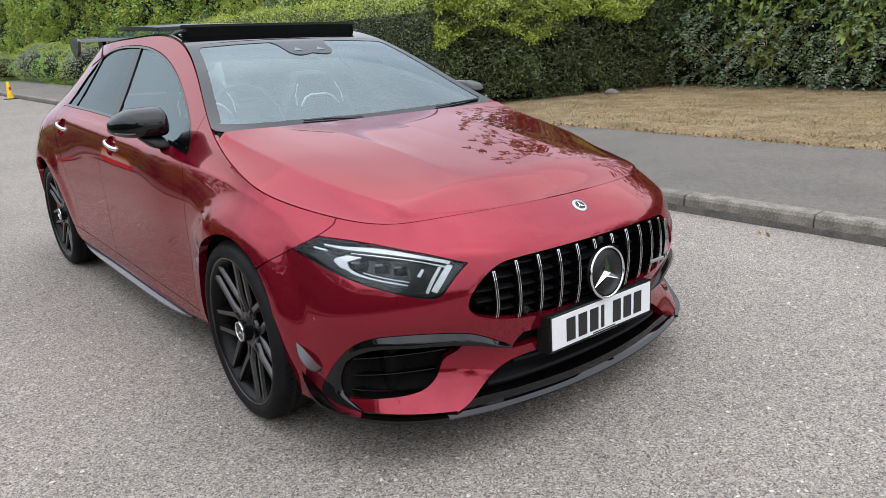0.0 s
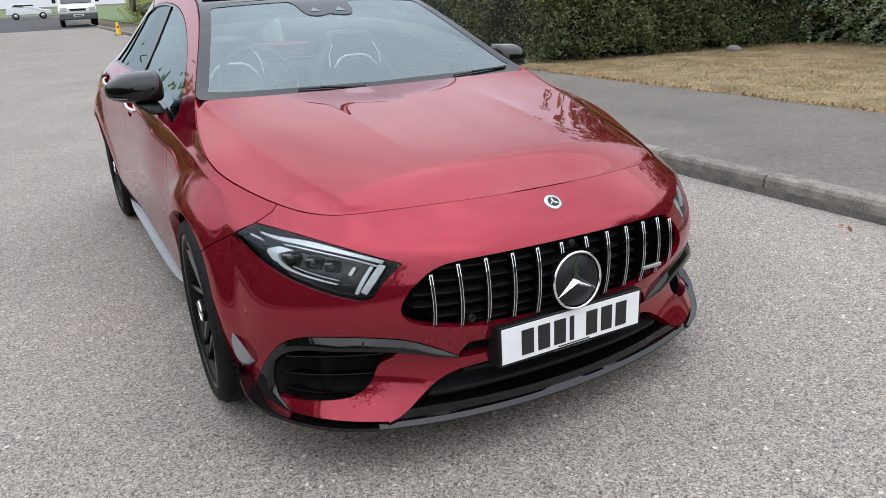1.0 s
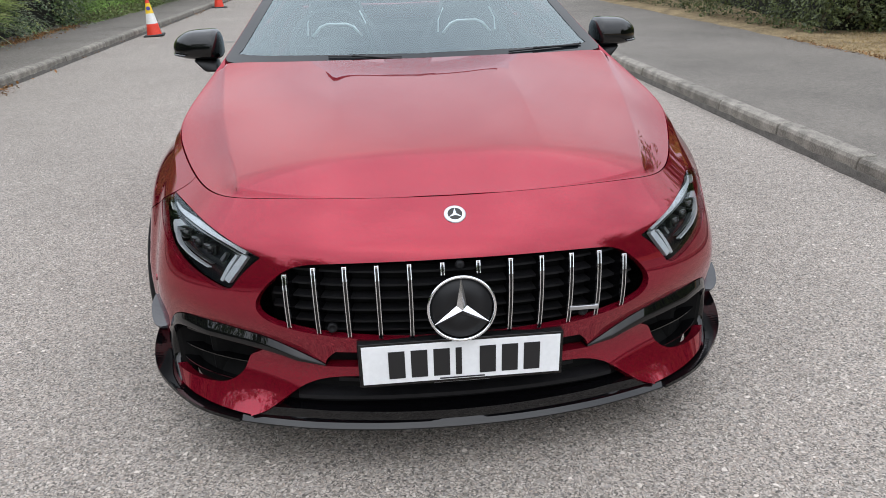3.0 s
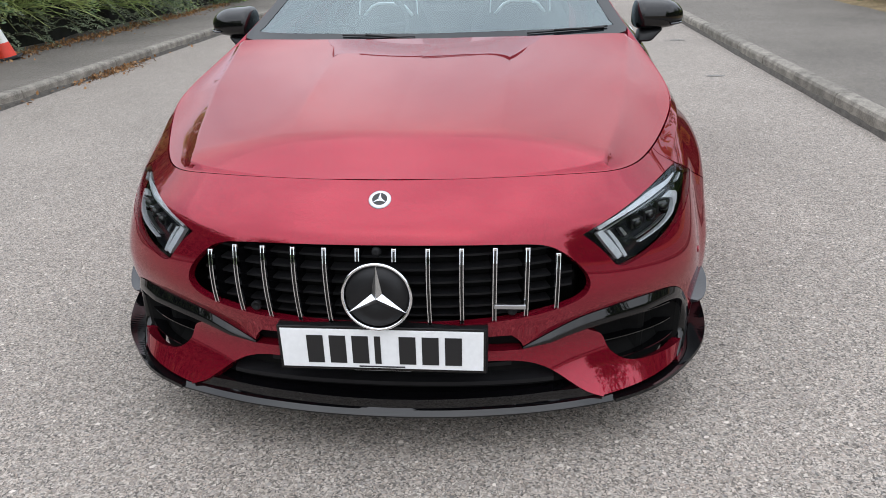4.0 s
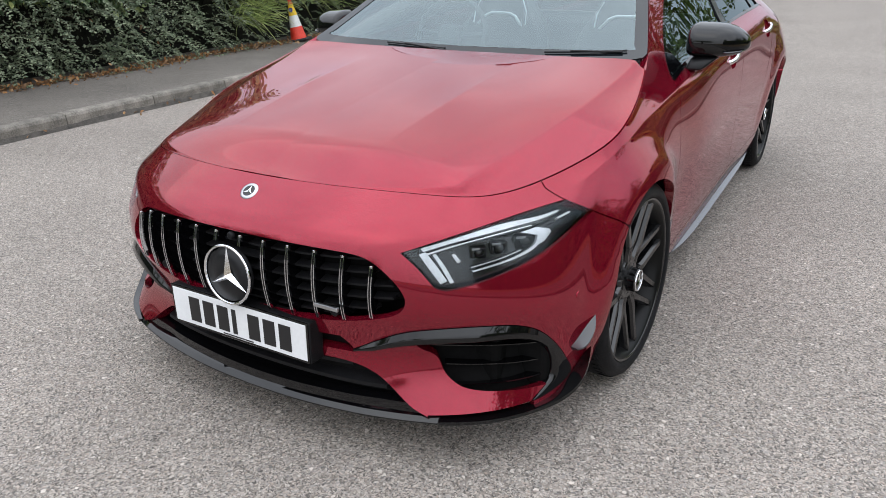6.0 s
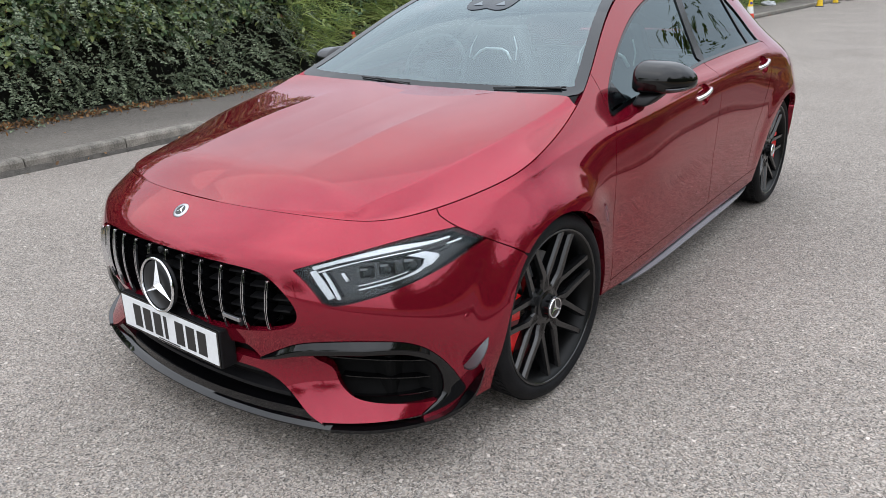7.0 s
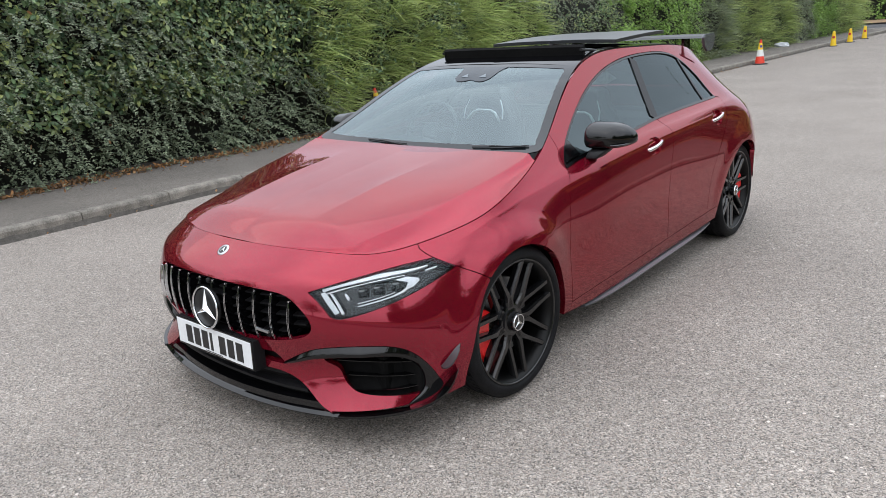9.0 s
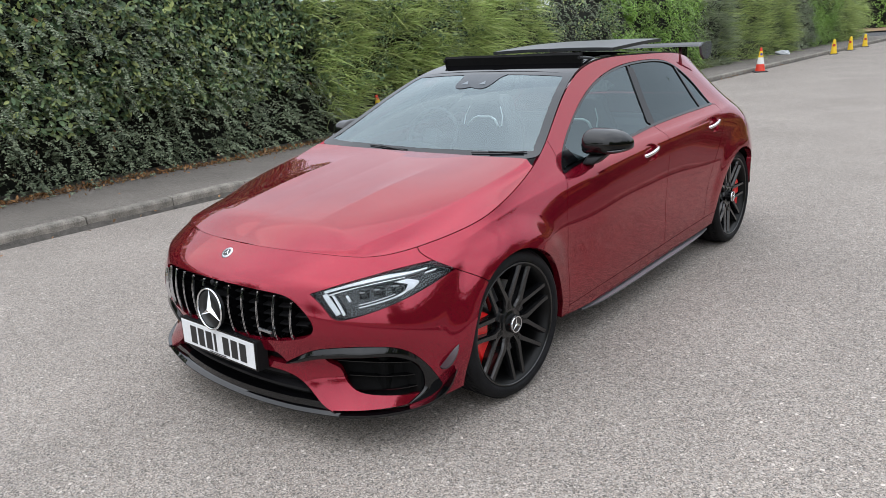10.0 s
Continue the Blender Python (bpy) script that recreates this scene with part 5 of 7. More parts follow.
# headlights
LAMP = path([(.500, -.818, .662), (.62, -.70, .699), (.710, -.555, .719), (.777, -.42, .7255)],
            [(.777, -.42, .7255), (.798, -.395, .720), (.822, -.372, .704), (.838, -.356, .684)],
            [(.838, -.356, .684), (.813, -.475, .651), (.76, -.615, .613), (.682, -.72, .581), (.622, -.772, .565), (.602, -.786, .565), (.584, -.797, .574)],
            [(.584, -.797, .574), (.54, -.808, .626), (.500, -.818, .662)])
lamp_uv = on_body(LAMP)

# bumper: upper red part with the grille's opening below it
GRILLE = path([(0, .672), (.19, .669), (.35, .660), (.42, .645), (.468, .612), (.505, .572), (.52, .535), (.505, .505), (.45, .482), (.36, .466), (.19, .453), (0, .449)])
grille_uv = on_front(GRILLE)
grille_uv[0, 0] = grille_uv[-1, 0] = 0
FIN_TOP = [(.360, .360), (.443, .406), (.50, .432), (.555, .444), (.64, .450), (.70, .448), (.748, .441), (.780, .424), (.801, .400), (.822, .360), (.840, .314), (.851, .272), (.854, .240), (.839, .215), (.803, .204)]
FIN_LOW = [(.360, .353), (.42, .370), (.47, .386), (.53, .400), (.62, .408), (.68, .405), (.737, .397), (.770, .382), (.793, .361), (.809, .331), (.819, .300), (.824, .272), (.825, .252), (.819, .237), (.800, .206)]
fin_top_uv = on_front(path(FIN_TOP))
fin_low_uv = on_front(path(FIN_LOW))
slot_top = on_front(path([(0, .408), (.2, .408), (.33, .404)], [(.33, .404), (.352, .378), (.360, .360)]))
slot_top[0, 0] = 0
bottom_run = np.stack([np.linspace(fin_top_uv[-1, 0], arch_f_uv[-1, 0], 20), np.full(20, 0.0)], 1)
upper = join(np.stack([np.zeros(10), np.linspace(V_TOP, grille_uv[0, 1], 10)], 1), grille_uv, slot_top, fin_top_uv[1:], bottom_run, arch_f_uv[k_joint:][::-1], joint_uv, edge_run(y_corner, -.7699, 60))
panel("front_bumper", BODY, upper, RED, car, holes=[lamp_uv], side=0, centre=(0, 0.0), label="red bumper skin round the grille and headlights", rim=0.02)
slot_low = on_front(path([(.36, .353), (.2, .362), (0, .364)]))
slot_low[-1, 0] = 0
OPEN_TOP = [(0, .328), (.2, .326), (.30, .322), (.36, .313), (.42, .288), (.483, .244), (.535, .210), (.58, .192)]
open_uv = on_front(path(OPEN_TOP))
open_uv[0, 0] = 0
INTAKE_IN = [(.522, .398), (.535, .375), (.567, .352), (.588, .310), (.620, .277), (.652, .261), (.70, .251), (.745, .246), (.80, .240), (.819, .237)]
intake_in_uv = on_front(path(INTAKE_IN))
k_in = int(np.argmin(((fin_low_uv - intake_in_uv[0]) ** 2).sum(1)))
k_out = int(np.argmin(((fin_low_uv - intake_in_uv[-1]) ** 2).sum(1)))
under = np.stack([np.linspace(fin_top_uv[-1, 0], open_uv[-1, 0], 24), np.linspace(.014, .006, 24)], 1)
cheek = join(slot_low[::-1], fin_low_uv[1:k_in], intake_in_uv, fin_low_uv[k_out + 2:], under, open_uv[::-1])
panel("bumper_cheek", BODY, cheek, RED, car, side=0, centre=(0, 0.0), rim=0.03, label="red lower bumper bar and cheeks")
def blade(name, top_uv, low_uv, out, mat, side, label, n=110):
    """A blade whose flat ledge stands out between two lines on the skin, rolled under at its lower edge."""
    q = np.linspace(0, 1, n)
    a = np.stack([np.interp(q, np.linspace(0, 1, len(top_uv)), top_uv[:, k]) for k in (0, 1)], 1)
    b = np.stack([np.interp(q, np.linspace(0, 1, len(low_uv)), low_uv[:, k]) for k in (0, 1)], 1)
    pa, na = BODY.at(a)
    pb, nb = BODY.at(b)
    stand = np.interp(q, [0, .08, .4, .55, .7, 1], [.004, out * .7, out, out * .6, .006, .003])[:, None]
    rails = [[pa - na * .012, pa + na * .002], [pa + na * .002, pa * .72 + pb * .28 + na * stand * .55, pa * .45 + pb * .55 + na * stand, pa * .32 + pb * .68 + nb * (stand * .93)],
             [pa * .32 + pb * .68 + nb * (stand * .93), pa * .1 + pb * .9 + nb * (stand * .5), pb - nb * .012, pb - nb * .055]]
    bm = bmesh.new()
    for run in rails:
        rows = [[bm.verts.new((side * r[i][0], r[i][1], r[i][2])) for r in run] for i in range(n)]
        for c, w in zip(rows, rows[1:]):
            for k in range(len(run) - 1):
                f = (c[k], c[k + 1], w[k + 1], w[k])
                bm.faces.new(f if side < 0 else f[::-1])
    bm.normal_update()
    if sum(f.normal.y * f.calc_area() for f in bm.faces) > 0:
        bmesh.ops.reverse_faces(bm, faces=bm.faces)
    return part(name, bm, mat, car, label, smooth=True)


for s in (1, -1):
    blade("intake_frame", fin_top_uv, fin_low_uv, .032, GLOSS_BLACK, s, "gloss black blade over the side intake")

# hood
hood_edge = np.stack([-.7692 + 1.1212 * np.linspace(0, 1, 240) ** 2.2, np.full(240, 0.75)], 1)
hood_back = on_top(HOOD, path([(edge_x(.352), .352), (.70, .372), (.5, .378), (.25, .385), (0, .388)]))
hood_back[0] = hood_edge[-1]
hood_back[-1, 1] = 0
panel("hood", HOOD, join(hood_edge, hood_back, [(-.7692, 0.0)]), RED, car, side=0, centre=(1, 0.0), label="red bonnet with two raised ridges", step=0.014, gap=0.004, folds=[
    np.stack([np.linspace(-.74, .33, 60), np.interp(np.linspace(-.74, .33, 60), FOLD_Y, FOLD_X) / edge_x(np.linspace(-.74, .33, 60)) * .75], 1),
    np.stack([np.linspace(-.62, .17, 60), np.interp(np.linspace(-.62, .17, 60), RIDGE_Y, RIDGE_X) / edge_x(np.linspace(-.62, .17, 60)) * .75], 1)])

# fenders, doors, side frame
DOOR_FRONT = path([(.525, .905), (.475, .82), (.43, .66), (.432, .45), (.455, .265)])
DOOR_GAP = path([(1.60, .985), (1.635, .90), (1.57, .72), (1.545, .55), (1.575, .285)])
DOOR_BACK = path([(2.585, .995), (2.53, .93), (2.43, .82), (2.31, .715), (2.215, .60), (2.175, .45), (2.18, .305)])
door_front_uv, gap_uv, door_back_uv = on_side(DOOR_FRONT), on_side(DOOR_GAP), on_side(DOOR_BACK)
low_front_uv, low_back_uv = on_side(path([(.455, .265), (1.0, .273), (1.575, .285)])), on_side(path([(1.575, .285), (1.9, .295), (2.18, .305)]))
BELT_F = path([(.525, .905), (.7, .925), (1.1, .953), (1.60, .985)])
BELT_R = path([(1.60, .985), (2.0, .997), (2.35, 1.003), (2.52, 1.005)], [(2.52, 1.005), (2.585, .995)])
belt_f_uv, belt_r_uv = on_side(BELT_F), on_side(BELT_R)
DLO_TOP = path([(.525, .905), (.60, .965), (.72, 1.035), (.93, 1.135), (1.22, 1.24), (1.55, 1.307), (1.9, 1.327), (2.25, 1.306), (2.41, 1.243), (2.495, 1.143), (2.515, 1.05)], [(2.515, 1.05), (2.52, 1.005)])
dlo_top_uv = on_side(DLO_TOP)
pillar_cut = on_body(path([(edge_x(.56), .56, edge_z(.56)), (.745, .56, .99), (.80, .525, .915)]))
pillar_cut[0, 1] = V_TOP
fender = join(edge_run(y_corner, .56, 60), pillar_cut, door_front_uv, on_side(path([(.455, .265), (.45, .235), (.385, .225)])), arch_f_uv[1:k_joint], joint_uv)
pair("front_fender", BODY, fender, RED, car, rim=0.03, folds=[CREASE], step=0.016)
def handle_cup(y, z):
    """The outline of the hollow behind a handle."""
    return on_side(path([(y - .075, z), (y - .05, z + .034), (y, z + .042), (y + .05, z + .034), (y + .075, z), (y + .05, z - .036), (y, z - .044), (y - .05, z - .036), (y - .075, z)])[:-1])


CUPS = [handle_cup(1.385, .868), handle_cup(2.335, .897)]
doors_f = pair("front_door", BODY, join(belt_f_uv, gap_uv, low_front_uv[::-1], door_front_uv[::-1]), RED, car, holes=[CUPS[0]], label="red door with chrome-trimmed handle", folds=[CREASE])
doors_r = pair("rear_door", BODY, join(belt_r_uv, door_back_uv, low_back_uv[::-1], gap_uv[::-1]), RED, car, holes=[CUPS[1]], folds=[CREASE])
SILL = path([(.385, .225), (.45, .235), (.455, .265)], [(.455, .265), (1.0, .273), (1.575, .285), (2.18, .305)], [(2.18, .305), (2.36, .31)], [(2.36, .31), (2.36, .225)], [(2.36, .225), (1.9, .205), (1.2, .195), (.7, .195), (.385, .225)])
pair("sill", BODY, on_side(SILL), RED, car, rim=0.04, label="red sill below the doors")
tail_cut = on_body(path([(.44, 3.03, 1.25), (.60, 3.10, 1.1), (.70, 3.14, .95), (.80, 3.17, .70)], [(.80, 3.17, .70), (.83, 3.12, .62), (.86, 3.02, .60)]))
tail_cut[0, 1] = V_TOP
side_frame = join(edge_run(.56, 3.03, 90), tail_cut, on_side(path([(3.02, .60), (2.985, .575)])), arch_r_uv[:-3][::-1][3:], on_side([(2.36, .31), (2.18, .305)]), door_back_uv[::-1], on_side([(2.52, 1.005)]), dlo_top_uv[::-1], pillar_cut[::-1])
pair("side_frame", BODY, side_frame, RED, car, rim=0.03, label="red pillar, roof rail and rear quarter in one", folds=[CREASE])
u_end = KU[-1]
tail = join(tail_cut[4:], arch_r_uv[-12:], np.stack([np.linspace(arch_r_uv[-1, 0], u_end, 30), np.full(30, 0.0)], 1), np.stack([np.full(30, u_end), np.linspace(0, KV[5], 30)], 1), on_body(path([(0, 3.40, 1.0), (.48, 3.34, 1.0), (.66, 3.12, 1.02)]))[1:])
panel("tailgate", BODY, tail, RED, car, side=0, centre=(0, u_end), rim=0.02, label="red tailgate and rear bumper")

# windows


def window(name, outline, glass_mat, label=""):
    return pair(name, BODY, on_side(outline), glass_mat, car, lift=-0.006, rim=0.0, step=0.03, gap=0.0, label=label)


def cut(curve, a, b):
    """The stretch of a line between two values of y."""
    return curve[(curve[:, 0] >= a) & (curve[:, 0] <= b)]


for ob in window("front_side_window", join(cut(DLO_TOP, .56, 1.73), [(1.655, 1.14), (1.565, .985)], cut(BELT_F, .58, 1.55)[::-1]), TINT):
    ob.visible_shadow = False
for ob in window("rear_side_window", join([(1.78, 1.318)], cut(DLO_TOP, 1.79, 2.34), [(2.345, 1.15), (2.325, 1.003)], cut(BELT_R, 1.63, 2.32)[::-1], [(1.69, 1.1)]), PRIVACY):
    ob.visible_shadow = False
for ob in window("quarter_window", join([(2.38, 1.258)], cut(DLO_TOP, 2.385, 2.52), cut(BELT_R, 2.345, 2.51)[::-1], [(2.365, 1.15)]), PRIVACY):
    ob.visible_shadow = False


def band(centre_line, width, name, mat, lift=0.003, label=""):
    """A strip of even width on the side, along a line seen from the side."""
    c = np.asarray(centre_line)
    t = np.gradient(c, axis=0)
    t /= np.linalg.norm(t, axis=1, keepdims=True)
    n = np.stack([-t[:, 1], t[:, 0]], 1) * width / 2
    return pair(name, BODY, on_side(join(c + n, (c - n)[::-1])), mat, car, lift=lift, rim=0.01, gap=0.0, step=0.02, label=label)


band(cut(DLO_TOP, .53, 2.52), 0.010, "window_frame", GLOSS_BLACK, 0.001, "black frame round the side windows")
band(join(BELT_F[:-1], cut(BELT_R, 1.60, 2.52)), 0.011, "belt_trim", GLOSS_BLACK, 0.004)
band(np.array([(1.758, 1.308), (1.68, 1.14), (1.597, .99)]), 0.066, "b_pillar", PILLAR_BLACK, 0.0, "gloss black pillar between the side windows")
band(np.array([(2.365, 1.262), (2.355, 1.15), (2.335, 1.005)]), 0.022, "window_divider", PILLAR_BLACK, 0.0)
pair("mirror_triangle", BODY, on_side(path([(.545, .92), (.60, .965), (.65, .995), (.675, 1.008)], [(.675, 1.008), (.70, .932)], [(.70, .932), (.545, .92)])), GLOSS_BLACK, car, lift=0.002, rim=0.0)

# windscreen and roof
def edge_in(y, d):
    return np.stack([edge_x(y) - d, y], 1)


ws = join(path([(0, .435), (.35, .44), (.62, .455), (.685, .47)]), edge_in(np.linspace(.50, 1.06, 30), 0.05), path([(.485, 1.085), (.3, 1.075), (0, 1.07)]))
ws_uv = on_top(TOP, ws)
ws_uv[[0, -1], 1] = 0
w = panel("windscreen", TOP, ws_uv, WINDSCREEN, car, side=0, centre=(1, 0.0), rim=0.0, gap=0.0, step=0.03, lift=-0.002, label="clear windscreen mirroring the cloudy sky")
w.visible_shadow = False
outer = join(path([(0, .385), (.4, .388), (.66, .40), (.725, .425)]), edge_in(np.linspace(.45, 1.11, 40), 0.002), path([(edge_x(1.13) - .002, 1.13), (.3, 1.118), (0, 1.112)]))
border_uv = on_top(TOP, join(outer, ws[::-1]))
border_uv[0, 1] = border_uv[-1, 1] = border_uv[len(outer) - 1, 1] = border_uv[len(outer), 1] = 0
panel("windscreen_border", TOP, border_uv, PRINT_BLACK, car, side=0, centre=(1, 0.0), rim=0.006, gap=0.0, label="black printed edge of the windscreen")


def roof_piece(name, x0, x1, y0, y1, mat, lift=0.0, label="", rim=0.02, step=0.03):
    """A part of the roof between two shares of its half width."""
    ys = np.linspace(y0, y1, 30)
    half = 0.6
    o = join(np.stack([ys, np.full(30, x1 * half)], 1), np.stack([ys[::-1], np.full(30, x0 * half)], 1))
    return panel(name, TOP, o, mat, car, side=0, centre=(1, 0.0) if x0 == 0 else None, rim=rim, lift=lift, label=label, step=step)


roof_piece("roof_header", 0, .996, 1.125, 1.315, GLOSS_BLACK, label="gloss black roof front")
for s in (1, -1):
    ys = np.linspace(1.315, 2.62, 30)
    panel("roof_side", TOP, join(np.stack([ys, np.full(30, .5975)], 1), np.stack([ys[::-1], np.full(30, .516)], 1)), GLOSS_BLACK, car, side=s, rim=0.02, step=0.03)
roof_piece("roof_rear", 0, .855, 2.02, 2.62, GLOSS_BLACK)
sunroof = roof_piece("sunroof_glass", 0, .84, 1.79, 2.50, ROOF_GLASS, lift=0.036, label="raised and slid-back dark glass sunroof panel", rim=0.02)
for v in sunroof.data.vertices:
    v.co.z += 0.050 * (v.co.y - 1.79) / 0.71
roof_piece("roof_tail", 0, .985, 2.625, 2.95, RED)

# rear window under the end of the roof
glass_low = on_body(path([(0, 3.40, 1.0), (.48, 3.34, 1.0), (.66, 3.12, 1.02)]))
glass_low[0, 0] = u_end
k_low = int(np.argmin(((tail_cut - glass_low[-1]) ** 2).sum(1)))
rear_glass = panel("rear_window", BODY, join(glass_low, tail_cut[:k_low][::-1], np.stack([np.linspace(tail_cut[0, 0], u_end, 24)[1:], np.full(23, V_TOP)], 1)), PRIVACY, car, side=0, centre=(0, u_end), rim=0.0, gap=0.0, step=0.03, lift=-0.004, label="dark rear window in the tailgate")
rear_glass.visible_shadow = False
bm = bmesh.new()
rows = []
late = EDGE[-150:]
late = late[late[:, 0].argsort()]
for x in np.linspace(-.44, .44, 23):
    q = [np.interp(abs(x), late[:, 0], late[:, k]) for k in (1, 2)]
    z0 = float(TOP.at(TOP.find([(abs(x), 2.93, 0)], (1, 1, 0)))[0][0][2])
    rows.append([bm.verts.new(p) for p in ((x, 2.93, z0 + .001), (x, (2.93 + q[0]) / 2, (z0 + q[1]) / 2 + .012), (x, q[0], q[1]), (x, q[0] - .02, q[1] - .02))])
for p, w2 in zip(rows, rows[1:]):
    for j in range(3):
        bm.faces.new((p[j], p[j + 1], w2[j + 1], w2[j]))
bmesh.ops.recalc_face_normals(bm, faces=bm.faces)
part("roof_edge", bm, RED, car, "red rear edge of the roof", smooth=True)


# ---- nose: grille, emblem, plate, lamps, splitter ----
def skin_point(x, z, lift=0.0):
    uv = on_front([(x, z)])
    p, n = BODY.at(uv)
    return Vector(p[0] + n[0] * lift)


# Near-black backing sheet; shade behind the uprights is put into its colour.
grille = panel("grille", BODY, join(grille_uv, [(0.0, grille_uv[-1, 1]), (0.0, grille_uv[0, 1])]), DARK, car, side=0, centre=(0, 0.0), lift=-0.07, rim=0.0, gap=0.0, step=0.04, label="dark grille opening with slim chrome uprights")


def grille_top(x):
    return float(np.interp(x, GRILLE[:75, 0], GRILLE[:75, 1]))


def grille_low(x):
    low = GRILLE[GRILLE[:, 1] < .53][::-1]
    return float(np.interp(x, low[:, 0], low[:, 1]))


for x in (.045, .127, .207, .286, .363, .437):
    z1 = grille_top(x) - .006
    z0 = grille_low(x) + .006 if x > .1 else z1 - .03
    for s in (1, -1):
        for nm, mat, runs in (("grille_bar", CHROME, ((-.0040, .0017, -.003, .005), (.0040, .0017, -.003, .005))), ("bar_rib", GLOSS_BLACK, ((0, .0042, -.06, .002),))):
            bm = bmesh.new()
            for mid_, half, d0, d1 in runs:
                rows = []
                for z in np.linspace(z0, z1, 12):
                    a, b = skin_point(x, z, d1), skin_point(x, z, d0)
                    rows.append([bm.verts.new((s * (p.x + mid_ + o), p.y, p.z)) for p, o in ((b, -half), (a, -half * .6), (a, half * .6), (b, half))])
                for q, w2 in zip(rows, rows[1:]):
                    for k in range(4):
                        bm.faces.new((q[k], q[(k + 1) % 4], w2[(k + 1) % 4], w2[k]))
                bm.faces.new(rows[0])
                bm.faces.new(rows[-1])
            if nm == "grille_bar":
                a, b = skin_point(x, z1, .005), skin_point(x, z1, -.003)
                add_box(bm, (s * x - .0055, a.y - .0005, z1 - .006), (s * x + .0055, b.y, z1 + .001), .001)
            bmesh.ops.recalc_face_normals(bm, faces=bm.faces)
            part(nm, bm, mat, grille)
for z in (.635, .60, .565, .53, .495, .468):
    bm = bmesh.new()
    xm = .49 if .5 < z < .6 else (.44 if z < .64 else .40)
    if z < .48:
        xm = .36
    rows = []
    for x in np.linspace(-xm, xm, 25):
        a = skin_point(abs(x), z, -.032)
        rows.append([bm.verts.new((math.copysign(a.x, x), a.y + dy, z + dz)) for dy, dz in ((0, -.003), (0, .003), (.03, .006), (.03, -.006))])
    for q, w2 in zip(rows, rows[1:]):
        for k in range(4):
            bm.faces.new((q[k], q[(k + 1) % 4], w2[(k + 1) % 4], w2[k]))
    bmesh.ops.recalc_face_normals(bm, faces=bm.faces)
    part("grille_slat", bm, BLACK_PLASTIC, grille)
for x in (-.33, .33):
    p = skin_point(.33, .485, -.02)
    bm = bmesh.new()
    add_revolve(bm, [(0, .012), (-.012, .013), (-.014, .009), (-.008, .006), (-.008, 0)], 20, 'y')
    bmesh.ops.translate(bm, verts=bm.verts, vec=(x, p.y, .485))
    part("parking_sensor", bm, BLACK_PLASTIC, grille, smooth=True)
bm = bmesh.new()
add_revolve(bm, [(0, .012), (-.010, .011), (-.013, .006), (-.011, 0)], 20, 'y')
bmesh.ops.translate(bm, verts=bm.verts, vec=(0, -.912, .655))
part("front_camera", bm, BLACK_PLASTIC, grille, smooth=True)
box("badge_bar", (.286, -.925, .503), (.363, -.915, .515), SILVER, grille, 0.002, "small silver badge across two uprights", m=pose(0, 0, 0, 0, 0, 0))


def star_arm(bm, r, w0, depth, turn):
    """One tapered arm of a three-armed star, ridged along its middle."""
    m = Matrix.Rotation(turn, 4, 'Y')
    tip, l, rr, base = (0, 0, r), (-w0, 0, w0 * .58), (w0, 0, w0 * .58), (0, 0, 0)
    top = bm.verts.new(m @ Vector((0, -depth, 0)))
    a, b, c, d = (bm.verts.new(m @ Vector(p)) for p in (tip, l, base, rr))
    for f in ((a, b, top), (a, top, d), (b, c, top), (c, d, top), (a, d, c, b)):
        bm.faces.new(f)


emblem_pose = pose(0, -.952, .547, -7)


def emblem(m, r, parent, name, disc_mat):
    bm = bmesh.new()
    add_revolve(bm, [(0.012, 0.0), (0.0, r * .3), (0.0, r * .86), (.02, r * .9)], 48, 'y')
    bmesh.ops.transform(bm, matrix=m, verts=bm.verts)
    disc = part(name, bm, disc_mat, parent, "dark round emblem with a chrome ring and three-armed star", smooth=True)
    bm = bmesh.new()
    ring = [(-.006 * math.sin(a) * r / .09 + .0, r * (.95 + .05 * math.cos(a))) for a in [2 * math.pi * k / 10 for k in range(10)]]
    add_revolve(bm, ring, 64, 'y', closed=True)
    bmesh.ops.recalc_face_normals(bm, faces=bm.faces)
    bmesh.ops.transform(bm, matrix=m, verts=bm.verts)
    part("emblem_ring", bm, CHROME, disc, smooth=True)
    bm = bmesh.new()
    for k in range(3):
        star_arm(bm, r * .92, r * .15, r * .17, 2 * math.pi * k / 3)
    bmesh.ops.recalc_face_normals(bm, faces=bm.faces)
    bmesh.ops.transform(bm, matrix=m, verts=bm.verts)
    part("emblem_star", bm, CHROME, disc)
    return disc


emblem(emblem_pose, .09, car, "grille_emblem", SATIN_BLACK)
badge_p, badge_n = BODY.at(BODY.find([(0, -.825, .759)]))
bm = bmesh.new()
add_revolve(bm, [(.0, .0285), (-.0028, .0265), (-.0028, .019)], 40, 'y')
turn = math.degrees(math.atan2(-badge_n[0][1], badge_n[0][2]))
badge_m = Matrix.Translation(badge_p[0]) @ pose(0, 0, 0, turn - 90)
bmesh.ops.transform(bm, matrix=badge_m, verts=bm.verts)
badge = part("hood_badge", bm, SILVER, car, "small round silver badge on the nose", smooth=True)
bm = bmesh.new()
add_revolve(bm, [(-.0025, .0192), (-.0028, .0)], 32, 'y')
bmesh.ops.transform(bm, matrix=badge_m, verts=bm.verts)
part("badge_centre", bm, GLOSS_BLACK, badge)
bm = bmesh.new()
for k in range(3):
    star_arm(bm, .0185, .004, .003, 2 * math.pi * k / 3)
bmesh.ops.translate(bm, verts=bm.verts, vec=(0, -.003, 0))
bmesh.ops.transform(bm, matrix=badge_m, verts=bm.verts)
part("badge_star", bm, CHROME, badge)

